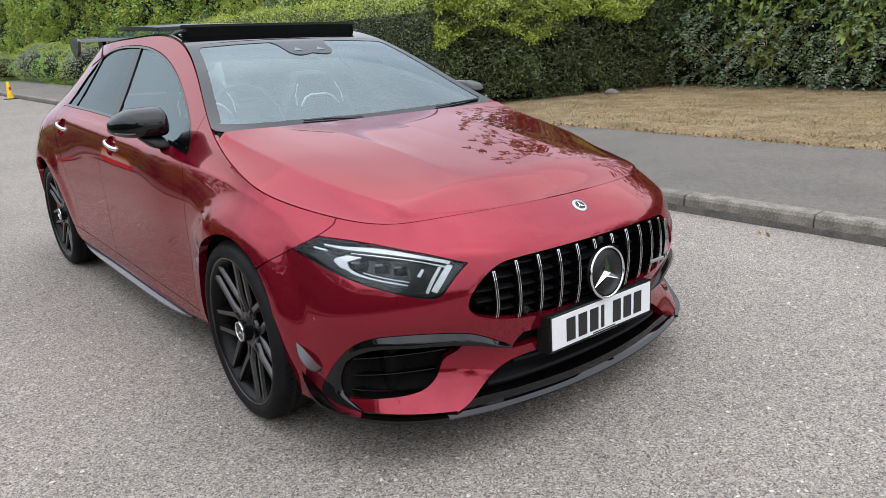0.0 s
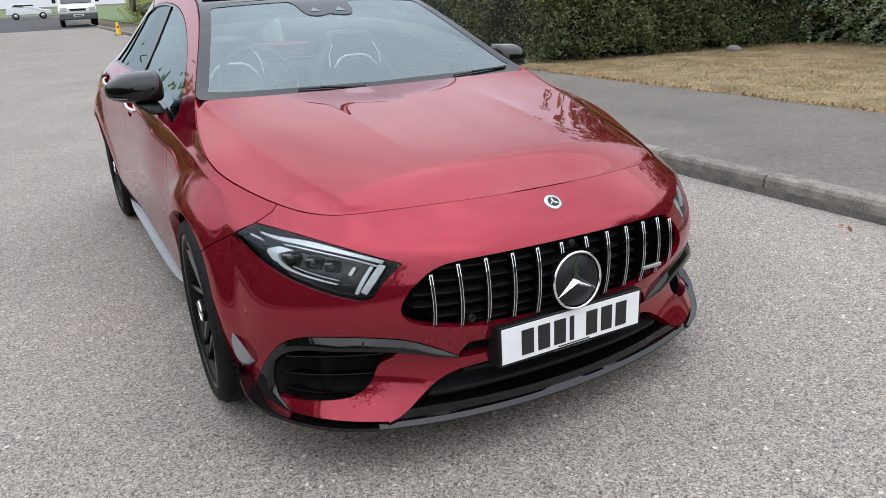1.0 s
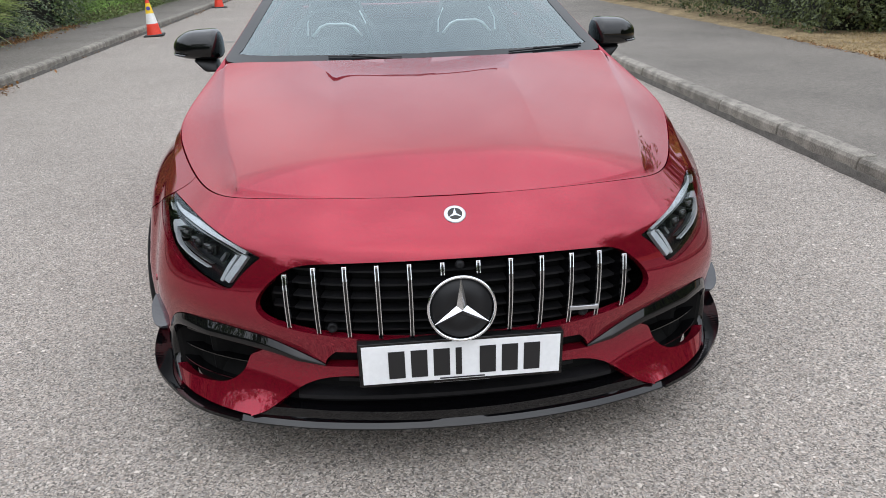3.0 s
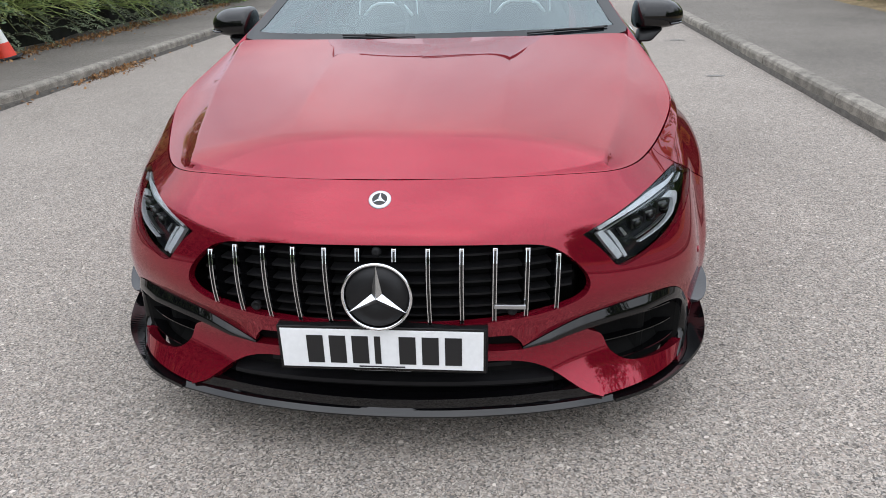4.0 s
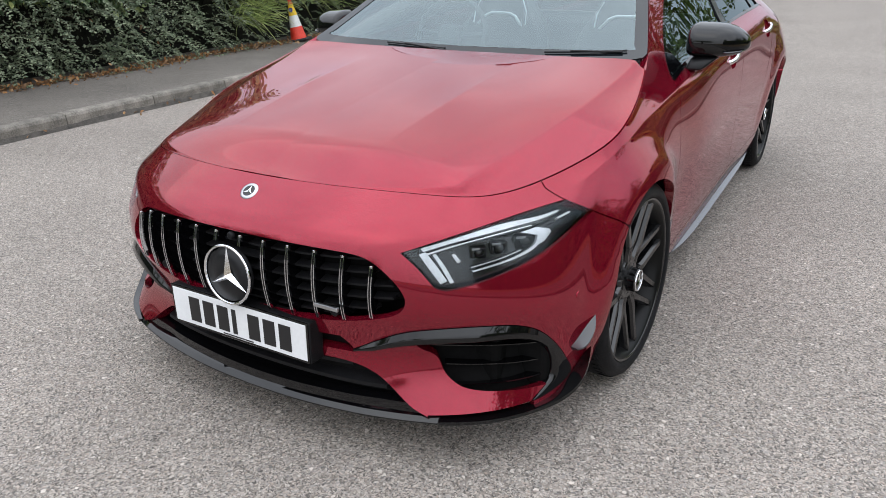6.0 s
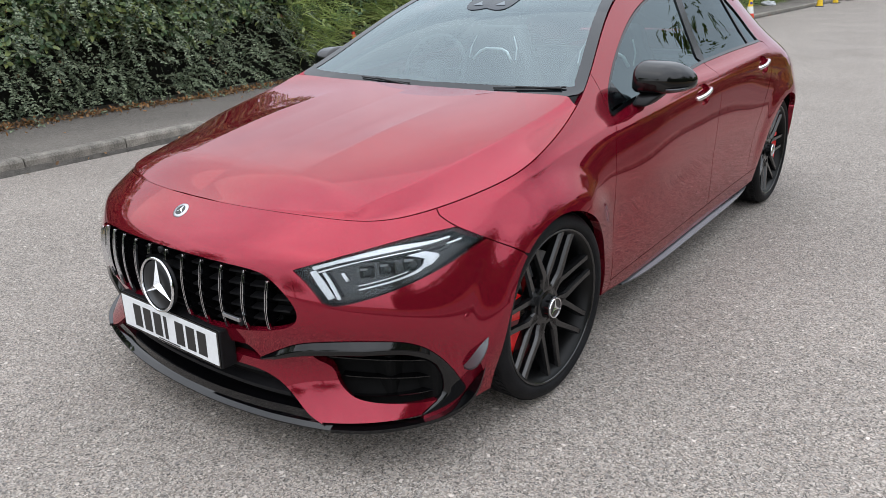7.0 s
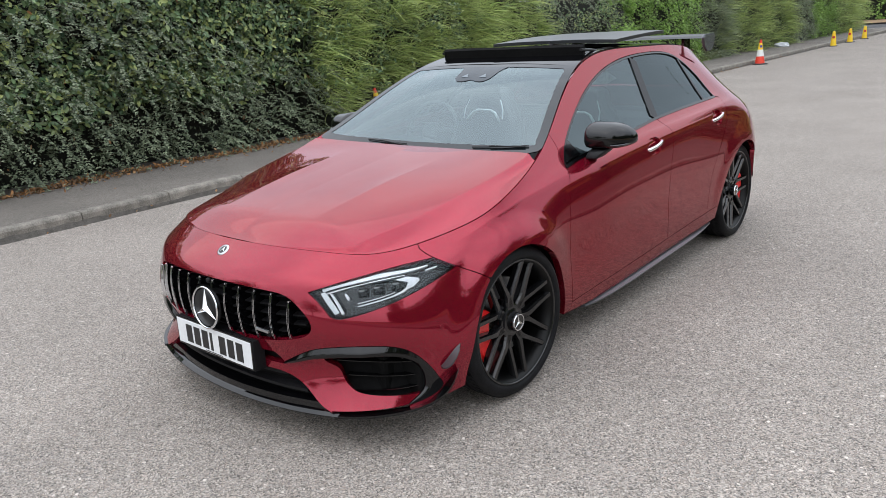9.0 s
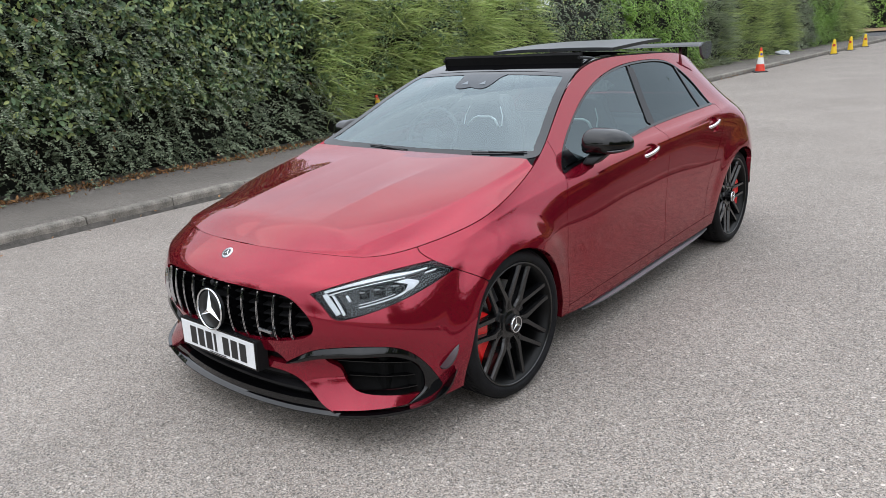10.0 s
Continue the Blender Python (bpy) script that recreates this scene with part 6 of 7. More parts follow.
# number plate: its characters are plain bars
plate_m = pose(0, -.936, .388, -3)
holder = box("plate_holder", (-.272, -.006, -.064), (.272, .05, .064), BLACK_PLASTIC, car, 0.004, "black plate holder", m=plate_m)
plate = box("number_plate", (-.262, -.0105, -.0535), (.262, -.006, .0575), PLATE_WHITE, holder, 0.001, "white plate with seven dark bars", m=plate_m)
box("plate_rim", (-.2695, -.0088, -.0615), (.2695, -.0062, .0655), GLOSS_BLACK, holder, 0.002, m=plate_m)
for k, cx in enumerate((-.172, -.113, -.054, -.009, .068, .127, .186)):
    wd = .008 if k == 3 else .0215
    for j, (a, b, c2, d2) in enumerate(((-wd, wd, -.0395, .0395),)):
        box("plate_bar", (cx + a, -.0122, c2), (cx + b, -.0104, d2), INK, plate, m=plate_m)
box("plate_small_bar", (-.06, -.0118, -.0505), (.06, -.0104, -.0465), GREY_BLADE, plate, m=plate_m)
box("holder_small_bar", (-.075, -.0075, -.0625), (.075, -.0058, -.0590), SILVER, holder, m=plate_m)

# slot between the grille bar and the lower bar, and the lower opening: near-black sheets paint in their shade
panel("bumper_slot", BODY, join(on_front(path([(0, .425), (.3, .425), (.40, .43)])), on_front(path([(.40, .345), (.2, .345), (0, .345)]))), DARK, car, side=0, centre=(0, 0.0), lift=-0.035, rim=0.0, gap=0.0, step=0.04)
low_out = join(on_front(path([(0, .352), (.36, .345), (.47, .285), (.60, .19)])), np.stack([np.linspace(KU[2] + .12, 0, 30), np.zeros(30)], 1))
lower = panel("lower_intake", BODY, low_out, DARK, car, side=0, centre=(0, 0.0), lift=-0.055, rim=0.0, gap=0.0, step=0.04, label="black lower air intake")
for z, xm, lf in ((.292, .34, -.035), (.246, .45, -.022)):
    bm = bmesh.new()
    rows = []
    for x in np.linspace(-xm, xm, 31):
        a = skin_point(abs(x), z, lf)
        rows.append([bm.verts.new((math.copysign(a.x, x), a.y + dy, z + dz)) for dy, dz in ((0, -.006), (0, .006), (.05, .016), (.05, -.01))])
    for q, w2 in zip(rows, rows[1:]):
        for k in range(4):
            bm.faces.new((q[k], q[(k + 1) % 4], w2[(k + 1) % 4], w2[k]))
    bm.faces.new(rows[0])
    bm.faces.new(rows[-1])
    bmesh.ops.recalc_face_normals(bm, faces=bm.faces)
    part("intake_slat", bm, BLACK_PLASTIC, lower)

# side intakes: a near-black sheet paints in the shade behind the slats
intake_uv = join(fin_low_uv[k_in:k_out], intake_in_uv[::-1])
for s in (1, -1):
    side_in = panel("side_intake", BODY, shrink(intake_uv, -.02), DARK, car, side=s, lift=-0.06, rim=0.0, gap=0.0, step=0.03, label="black side air intake with curved slats")
    for z0, z1, xa, xb in ((.372, .355, .560, .80), (.318, .305, .59, .815), (.268, .262, .63, .815)):
        bm = bmesh.new()
        rows = []
        for k in range(14):
            x = xa + (xb - xa) * k / 13
            z = z0 + (z1 - z0) * k / 13
            a = Vector(BODY.at(BODY.find([(x, 0, z)], (1, 0, 1), (0, KU[4] - .05)))[0][0])
            n = Vector(BODY.at(BODY.find([(x, 0, z)], (1, 0, 1), (0, KU[4] - .05)))[1][0])
            f0, f1 = a - n * .018, a - n * .055
            rows.append([bm.verts.new((s * p.x, p.y, p.z + dz)) for p, dz in ((f0, -.0016), (f0, .0016), (f1, .006), (f1, -.004))])
        for q, w2 in zip(rows, rows[1:]):
            for k in range(4):
                bm.faces.new((q[k], q[(k + 1) % 4], w2[(k + 1) % 4], w2[k]))
        bm.faces.new(rows[0])
        bm.faces.new(rows[-1])
        bmesh.ops.recalc_face_normals(bm, faces=bm.faces)
        part("intake_slat", bm, GLOSS_BLACK, side_in)


def sweep(name, rails, mat, parent, label="", mirror=True, smooth=True):
    """A closed section carried along several rails of points, on both halves."""
    rails = [path(r, n=8) if len(r) > 2 else np.array(r) for r in rails]
    bm = bmesh.new()
    n = len(rails[0])
    rows = [[bm.verts.new(tuple(r[i])) for r in rails] for i in range(n)]
    if mirror:
        rows = [[bm.verts.new((-v.co.x, v.co.y, v.co.z)) for v in row] for row in rows[:0:-1]] + rows
    m = len(rails)
    for q, w2 in zip(rows, rows[1:]):
        for k in range(m):
            bm.faces.new((q[k], q[(k + 1) % m], w2[(k + 1) % m], w2[k]))
    bm.faces.new(rows[0])
    bm.faces.new(rows[-1])
    bmesh.ops.recalc_face_normals(bm, faces=bm.faces)
    ob = part(name, bm, mat, parent, label)
    return ob


LIP = [(0, -.934, .168), (.12, -.931, .168), (.25, -.921, .169), (.38, -.901, .170), (.44, -.888, .171), (.52, -.867, .173), (.606, -.839, .175)]
DEEP = [.020, .021, .024, .026, .028, .024, .020]
sweep("front_splitter", [LIP, [(x, y + .001, z + .003) for x, y, z in LIP], [(x * .997, y + .015, z + .0135) for x, y, z in LIP], [(x * .995, y + d, z + .017) for (x, y, z), d in zip(LIP, DEEP)], [(x * .985, y + d + .004, z + .042) for (x, y, z), d in zip(LIP, DEEP)], [(x * .95, y + .11, z + .05) for x, y, z in LIP], [(x * .95, y + .11, z) for x, y, z in LIP]], GLOSS_BLACK, car, "gloss black splitter under the bumper")
WING = [(.612, -.843, .176), (.735, -.766, .180), (.838, -.650, .190), (.882, -.585, .208), (.900, -.532, .230), (.901, -.487, .260), (.891, -.446, .293)]
ROOT = [(.588, -.80, .182), (.695, -.735, .184), (.80, -.618, .186), (.834, -.562, .196), (.851, -.515, .222), (.864, -.475, .255), (.878, -.438, .284)]
for s in (1, -1):
    sweep("splitter_wing", [[(s * x, y, z) for x, y, z in WING], [(s * (x - .001), y + .001, z + .010) for x, y, z in WING], [(s * x, y, z + .002) for x, y, z in ROOT], [(s * x, y + .006, z - .012) for x, y, z in ROOT]], GLOSS_BLACK, car, "gloss black end of the splitter, swept up at the corner", mirror=False)
# Added near-black tray that hides the road below the lower intake.
TRAY = [(x * .97, y + .03, z + .010) for x, y, z in LIP]
sweep("splitter_tray", [TRAY, [(x * .86, y + .42, z + .03) for x, y, z in TRAY], [(x * .86, y + .42, z - .006) for x, y, z in TRAY], [(x, y, z - .008) for x, y, z in TRAY]], DARK, car)
CAN = [(.872, -.512, .322), (.891, -.500, .330), (.902, -.470, .358), (.900, -.446, .382), (.889, -.424, .402)]
CAN_ROOT = [(.850, -.508, .324), (.856, -.494, .336), (.864, -.472, .360), (.872, -.450, .384), (.882, -.424, .404)]
for s in (1, -1):
    outer_ = [(s * x, y, z) for x, y, z in CAN]
    root_ = [(s * x, y, z) for x, y, z in CAN_ROOT]
    sweep("canard", [root_, outer_, [(x, y + .002, z - .006) for x, y, z in outer_], [(x, y + .004, z - .014) for x, y, z in root_]], GREY_BLADE, car, "small grey-black winglet at the bumper's corner", mirror=False)
    bm = bmesh.new()
    add_revolve(bm, [(0, .011), (.0022, .010), (.0026, 0)], 20, 'z')
    p, n = BODY.at(BODY.find([(.858, -.49, .482)]))
    bmesh.ops.transform(bm, matrix=Matrix.Translation(p[0]) @ Vector((0, 0, 1)).rotation_difference(Vector(n[0])).to_matrix().to_4x4(), verts=bm.verts)
    if s < 0:
        bmesh.ops.scale(bm, vec=(-1, 1, 1), verts=bm.verts)
        bmesh.ops.reverse_faces(bm, faces=bm.faces)
    part("bumper_sensor", bm, RED, car)


# headlights
def strip(line, widths, name, mat, parent, lift, side, label=""):
    """A band on the skin along a 3D line, drawn wide by widths."""
    uv = on_body(path(line))
    t = np.gradient(uv, axis=0)
    t /= np.linalg.norm(t, axis=1, keepdims=True)
    wd = np.interp(np.linspace(0, 1, len(uv)), np.linspace(0, 1, len(widths)), widths)[:, None] / 2
    n = np.stack([-t[:, 1], t[:, 0]], 1) * wd
    return panel(name, BODY, join(uv + n, (uv - n)[::-1]), mat, parent, lift=lift, rim=0.012, gap=0.0, step=0.015, side=side, label=label)


for s in (1, -1):
    lamp = panel("headlight", BODY, shrink(lamp_uv, -.012), LAMP_SHELL, car, lift=-0.045, rim=0.0, gap=0.0, step=0.03, side=s, label="swept headlight with a white light guide behind clear cover")
    cover = panel("lens_cover", BODY, lamp_uv, LENS, lamp, lift=-0.001, rim=0.0, gap=0.0015, step=0.02, side=s)
    cover.visible_shadow = False
    # the outer guide: a bright bar along the top and a hook down its inner end, each with a clear core
    strip([(.545, -.79, .668), (.62, -.712, .690), (.70, -.60, .706), (.752, -.515, .709), (.778, -.45, .711)], [.017, .021, .022, .014, .006], "light_guide", WHITE_LAMP, lamp, -.012, s)
    strip([(.552, -.785, .654), (.63, -.705, .676), (.70, -.615, .692), (.745, -.545, .698)], [.006, .007, .007, .004], "reflector", SILVER, lamp, -.020, s)
    strip([(.546, -.79, .660), (.571, -.782, .622), (.600, -.776, .582)], [.017, .019, .017], "light_guide", WHITE_LAMP, lamp, -.010, s)
    strip([(.572, -.774, .656), (.594, -.768, .622), (.619, -.766, .580)], [.008, .010, .009], "light_guide", WHITE_LAMP, lamp, -.013, s)
    # the inner trim: a slim line under the lenses that widens into a wedge
    strip([(.660, -.726, .606), (.716, -.662, .620), (.755, -.606, .635), (.772, -.566, .652), (.771, -.55, .670)], [.004, .005, .006, .010, .012], "lamp_trim", WHITE_LAMP, lamp, -.014, s)
    strip([(.655, -.722, .615), (.71, -.66, .629), (.748, -.608, .643)], [.003, .003, .003], "lamp_trim", SILVER, lamp, -.022, s)
    panel("lamp_wedge", BODY, on_body([(.732, -.590, .688), (.757, -.542, .692), (.785, -.512, .679), (.790, -.512, .669), (.784, -.542, .652), (.774, -.565, .648), (.768, -.553, .670)]), WHITE_LAMP, lamp, lift=-.016, rim=.01, gap=0.0, step=.012, side=s)
    strip([(.786, -.474, .698), (.803, -.426, .703)], [.008, .008], "side_marker", WHITE_LAMP, lamp, -.010, s)
    strip([(.618, -.748, .655), (.632, -.742, .632)], [.008, .010], "turn_lamp", SILVER, lamp, -.026, s)
    for c, r in (((.667, -.696, .650), .014), ((.707, -.651, .656), .015), ((.753, -.587, .660), .017)):
        p, n = BODY.at(BODY.find([c]))
        q = Vector(p[0] - n[0] * .034)
        turn = Matrix.Translation((s * q.x, q.y, q.z)) @ Matrix.Rotation(radians(38 * s), 4, 'Z')
        bm = bmesh.new()
        add_box(bm, (-r * 1.5, -.004, -r * 1.1), (r * 1.5, .02, r * 1.1), .004, turn)
        housing = part("projector", bm, SATIN_BLACK, lamp)
        bm = bmesh.new()
        add_revolve(bm, [(-.004, r), (-.010, r * .8), (-.013, r * .4), (-.014, 0)], 24, 'y')
        bmesh.ops.transform(bm, matrix=turn, verts=bm.verts)
        part("lens", bm, GLOSS_BLACK, housing, smooth=True)
        bm = bmesh.new()
        add_box(bm, (-r * 1.3, -.008, r * .75), (r * .2, -.003, r * 1.15), .001, turn)
        part("lens_shade", bm, SILVER, housing)

# ---- sides: wheels, brakes, mirrors, handles, skirts ----
R_TYRE, X_WHEEL, X_REAR, Y_FRONT = .327, .801, .777, -.030


def build_wheel():
    """A wheel about the x axis, its face towards +x."""
    bm = bmesh.new()
    add_revolve(bm, [(-.10, .242), (-.10, .257), (-.09, .246), (0, .225), (.085, .24), (.097, .248), (.108, .2585), (.1125, .2575), (.111, .251), (.098, .243), (.085, .236), (.0, .218), (-.09, .236)], 72, 'x', closed=True)
    bmesh.ops.recalc_face_normals(bm, faces=bm.faces)
    wheel = part("wheel", bm, BARREL_BLACK, None, "black cross-spoke alloy wheel with a low tyre", smooth=True)
    bm = bmesh.new()
    prof = [(-.105, .255), (-.12, .274), (-.122, .291), (-.112, .312), (-.098, .322), (-.07, .3262), (-.062, .320), (-.052, .320), (-.048, .3268), (-.022, .327), (-.018, .320), (-.008, .320), (-.004, .327), (.022, .327), (.026, .320), (.036, .320), (.04, .3268), (.066, .3262), (.07, .320), (.078, .320), (.082, .325), (.1, .321), (.114, .311), (.1225, .295), (.1215, .284), (.119, .276), (.1135, .273), (.111, .266)]
    add_revolve(bm, prof, 96, 'x')
    bmesh.ops.recalc_face_normals(bm, faces=bm.faces)
    part("tyre", bm, RUBBER, wheel, "low-profile black tyre", smooth=True)
    bm = bmesh.new()
    for k in range(68):
        for x0, x1, tw in ((.066, .096, .004), (-.096, -.066, .004)):
            a = 2 * math.pi * k / 68
            m = Matrix.Rotation(a, 4, 'X') @ pose(0, 0, .3225, 0, 0, 14)
            add_box(bm, (x0, -.0115, -.004), (x1, .0115, .0022), 0, m)
    tagged(part("tread", bm, RUBBER, wheel), kind="stuff")
    # seven forks whose arms cross over to stand in pairs at the rim
    for k in range(7):
        base = radians(91.7 + 360 / 7 * k)
        c = Vector((0, math.cos(base), math.sin(base)))
        t = Vector((0, -math.sin(base), math.cos(base)))
        for sgn in (-1, 1):
            bm = bmesh.new()
            rows = []
            for r, off, half, front, deep in ((.06, .003, .015, .080, .03), (.085, .004, .0135, .080, .032), (.102, .008, .0120, .083, .034), (.115, .0145, .0110, .086, .034), (.135, .0255, .0104, .089, .034), (.17, .0445, .0098, .093, .032), (.215, .0680, .0095, .099, .028), (.238, .0790, .0105, .103, .024), (.246, .0825, .0135, .105, .02)):
                back = front - deep
                o0, o1 = sgn * off - half * 1.25, sgn * off + half * 1.25
                rows.append([bm.verts.new(c * r + t * o + Vector((h, 0, 0))) for o, h in ((o0 - .004, back), (o0 - .001, front - .010), (o0 + .0035, front), (o1 - .0035, front), (o1 + .001, front - .010), (o1 + .004, back))])
            for p, w2 in zip(rows, rows[1:]):
                for j in range(6):
                    bm.faces.new((p[j], p[(j + 1) % 6], w2[(j + 1) % 6], w2[j]))
            bm.faces.new(rows[0])
            bm.faces.new(rows[-1])
            bmesh.ops.recalc_face_normals(bm, faces=bm.faces)
            part("spoke", bm, RIM_BLACK, wheel)
    bm = bmesh.new()
    add_revolve(bm, [(.04, .074), (.066, .0735), (.077, .070), (.080, .064), (.0795, .052), (.0835, .041), (.0875, .0405), (.0875, .0385), (.108, .0375), (.112, .035), (.112, .0)], 48, 'x')
    part("hub", bm, RIM_BLACK, wheel, smooth=False)
    bm = bmesh.new()
    add_revolve(bm, [(.103, .2475), (.1135, .2525), (.1155, .2560), (.1145, .2595), (.109, .2600)], 96, 'x')
    part("rim_lip", bm, RIM_BLACK, wheel, smooth=True)
    bm = bmesh.new()
    add_revolve(bm, [(.111, .0355), (.1145, .034), (.1145, .0305), (.1115, .030)], 40, 'x')
    for k in range(3):
        a = 2 * math.pi * k / 3
        tip = bm.verts.new((.114, .031 * math.sin(a), .031 * math.cos(a)))
        l = bm.verts.new((.1125, .0065 * math.sin(a - 1.1), .0065 * math.cos(a - 1.1)))
        r = bm.verts.new((.1125, .0065 * math.sin(a + 1.1), .0065 * math.cos(a + 1.1)))
        m = bm.verts.new((.1165, 0, 0))
        bm.faces.new((tip, l, m))
        bm.faces.new((tip, m, r))
    part("hub_emblem", bm, CHROME, wheel)
    # the rim reaches far out, with a slim tyre round it
    WIDER = 1.042
    for ob in [wheel] + list(wheel.children):
        if not ob.name.startswith(("tyre", "tread")):
            for v in ob.data.vertices:
                v.co.y, v.co.z = v.co.y * WIDER, v.co.z * WIDER
    return wheel


first_wheel = build_wheel()
first_wheel.parent = car
STEER = -2.2  # the front wheels are turned a little
first_wheel.matrix_basis = pose(X_WHEEL, Y_FRONT, R_TYRE, 0, 0, STEER) @ pose(0, 0, 0, 3)
for x, y, turn, roll in ((X_REAR, 2.69, 0, 40), (-X_WHEEL, Y_FRONT, 180 + STEER, 17.6), (-X_REAR, 2.69, 180, 25)):
    copy_thing(first_wheel, pose(x, y, R_TYRE, 0, 0, turn) @ pose(0, 0, 0, roll))
for s in (1, -1):
    for y, front in ((Y_FRONT, True), (2.69, False)):
        bm = bmesh.new()
        add_revolve(bm, [(.0, .09), (.0, .178), (.012, .18), (.026, .178), (.026, .09)], 48, 'x')
        for v in bm.verts:
            v.co = Vector((s * (v.co.x + X_WHEEL - .005), v.co.y + y, v.co.z + R_TYRE))
        bmesh.ops.recalc_face_normals(bm, faces=bm.faces)
        part("brake_disc", bm, STEEL, car, smooth=False)
        bm = bmesh.new()
        rows = []
        y_arch = .004 if front else 2.735
        a0, a1 = (148, 228) if front else (-35, 25)
        for k in range(13):
            a = radians(a0 + (a1 - a0) * k / 12)
            c = Vector((0, math.cos(a), math.sin(a)))
            e = 1 if 0 < k < 12 else .85
            rows.append([bm.verts.new((s * (X_WHEEL + h), y + c.y * r, R_TYRE + c.z * r)) for h, r in ((-.03, .128), (.042 * e, .128), (.054 * e, .136), (.054 * e, .205), (.042 * e, .220), (-.03, .222))])
        for p, w2 in zip(rows, rows[1:]):
            for j in range(6):
                bm.faces.new((p[j], p[(j + 1) % 6], w2[(j + 1) % 6], w2[j]))
        bm.faces.new(rows[0])
        bm.faces.new(rows[-1])
        bmesh.ops.recalc_face_normals(bm, faces=bm.faces)
        part("brake_caliper", bm, BRAKE_RED, car, "red brake caliper behind the spokes")
        bm = bmesh.new()
        rows = []
        for k in range(25):
            a = radians(6 + 178 * k / 24)
            rows.append([bm.verts.new((s * x, y_arch + math.cos(a) * r, R_TYRE + math.sin(a) * r)) for x, r in ((.50, .36), (.885, .372))])
        for p, w2 in zip(rows, rows[1:]):
            bm.faces.new((p[0], p[1], w2[1], w2[0]))
        cap = bm.verts.new((s * .50, y_arch, R_TYRE))
        for p, w2 in zip(rows, rows[1:]):
            bm.faces.new((cap, p[0], w2[0]))
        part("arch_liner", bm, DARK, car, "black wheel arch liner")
    # mirror: a blunt wedge, deep at the door and drawn out at its tip
    bm = bmesh.new()
    bmesh.ops.create_uvsphere(bm, u_segments=40, v_segments=24, radius=1.0, matrix=Matrix.Rotation(radians(90), 4, 'Y'))
    for v in bm.verts:
        x, y, z = v.co
        q = (x + 1) / 2
        x = math.copysign(abs(x) ** (.38 if x < 0 else .72), x)
        y = math.copysign(abs(y) ** .85, y)
        if y > .2:
            y = .2 + (y - .2) * .2
        tall = .084 - .034 * q ** 1.6
        deep = .125 - .04 * q ** 1.6
        z = math.copysign(abs(z) ** (.55 if z < 0 else .8), z)
        low = .68 if z < 0 else 1.0
        v.co = Vector((s * (.902 + .107 * x), .795 + deep * y + .05 * q ** 1.5, 1.006 + tall * z * low + .004 - .012 * q))
    if s < 0:
        bmesh.ops.reverse_faces(bm, faces=bm.faces)
    mirror = part("wing_mirror", bm, GLOSS_BLACK, car, "gloss black door mirror", smooth=True)
    bm = bmesh.new()
    add_box(bm, (-.055, -.05, -.05), (.055, .05, .05), 0.02)
    for v in bm.verts:
        q = (v.co.z + .05) / .1
        v.co = Vector((s * (.838 + .035 * q + v.co.x * (.55 + .35 * q)), .745 + .03 * q + v.co.y * (1.0 - .1 * q), 0.910 + .05 * q))
    bmesh.ops.recalc_face_normals(bm, faces=bm.faces)
    part("mirror_arm", bm, SATIN_BLACK, mirror, smooth=True)
    bm = bmesh.new()
    add_tube(bm, [(s * px_, py_, pz_ - .013) for px_, py_, pz_ in ((.94, .714, .992), (.968, .728, .992), (.988, .752, .993), (.998, .79, .995))], .0045, 8)
    part("mirror_indicator", bm, GREY_BLADE, mirror, smooth=True)
    # handles
    for y, z, door in ((1.385, .868, doors_f), (2.335, .897, doors_r)):
        p = BODY.at(on_side([(y, z)]))[0][0]
        bm = bmesh.new()
        pts = [(s * (p[0] + dx), y + dy, z + .012 * dy / .09) for dx, dy in ((-.008, -.086), (.006, -.076), (.014, -.04), (.016, 0), (.014, .04), (.006, .076), (-.008, .086))]
        add_tube(bm, pts, .0095, 10)
        bmesh.ops.scale(bm, vec=(1, 1, 1.15), verts=bm.verts, space=Matrix.Translation((0, 0, -z)))
        handle = part("door_handle", bm, CHROME, doors_f[0] if (s > 0 and door is doors_f) else doors_f[1] if door is doors_f else doors_r[0] if s > 0 else doors_r[1], "chrome pull handle", smooth=True)
        panel("handle_cup", BODY, shrink(CUPS[0 if door is doors_f else 1], -.004), RED, handle.parent, side=s, lift=-0.0135, rim=0.0, gap=0.0)
    # skirt blade
    SK = [(.862, .62, .196), (.876, .74, .190), (.886, 1.0, .186), (.888, 1.6, .190), (.886, 2.1, .20), (.875, 2.30, .215)]
    sk = [(s * (x - .004), y, z - .010) for x, y, z in SK]
    sweep("side_skirt", [sk, [(x, y, z - .007) for x, y, z in sk], [(s * (abs(x) - .05), y, z - .02) for x, y, z in sk], [(s * (abs(x) - .045), y, z + .018) for x, y, z in sk]], SKIRT_GREY, car, "dark grey gloss blade along the sill", mirror=False)

# Added near-black blocks that stop light and sight passing through the body.
box("engine_bay", (-.50, -.74, .17), (.50, .42, .62), DARK, car, 0.03)
for s in (1, -1):
    for x0, x1, y0 in ((.48, .70, -.66), (.70, .815, -.585)):
        box("bumper_inner", (min(s * x0, s * x1), y0, .20), (max(s * x0, s * x1), -.42, .46), DARK, car, 0.02)
box("underbody", (-.62, .40, .16), (.62, 3.2, .36), DARK, car, 0.03, "dark filler block under the body between the wheels")
box("floor_pan", (-.82, .42, .20), (.82, 2.30, .30), DARK, car, 0.02)
box("boot_floor", (-.70, 2.30, .45), (.70, 3.25, .62), DARK, car, 0.02)
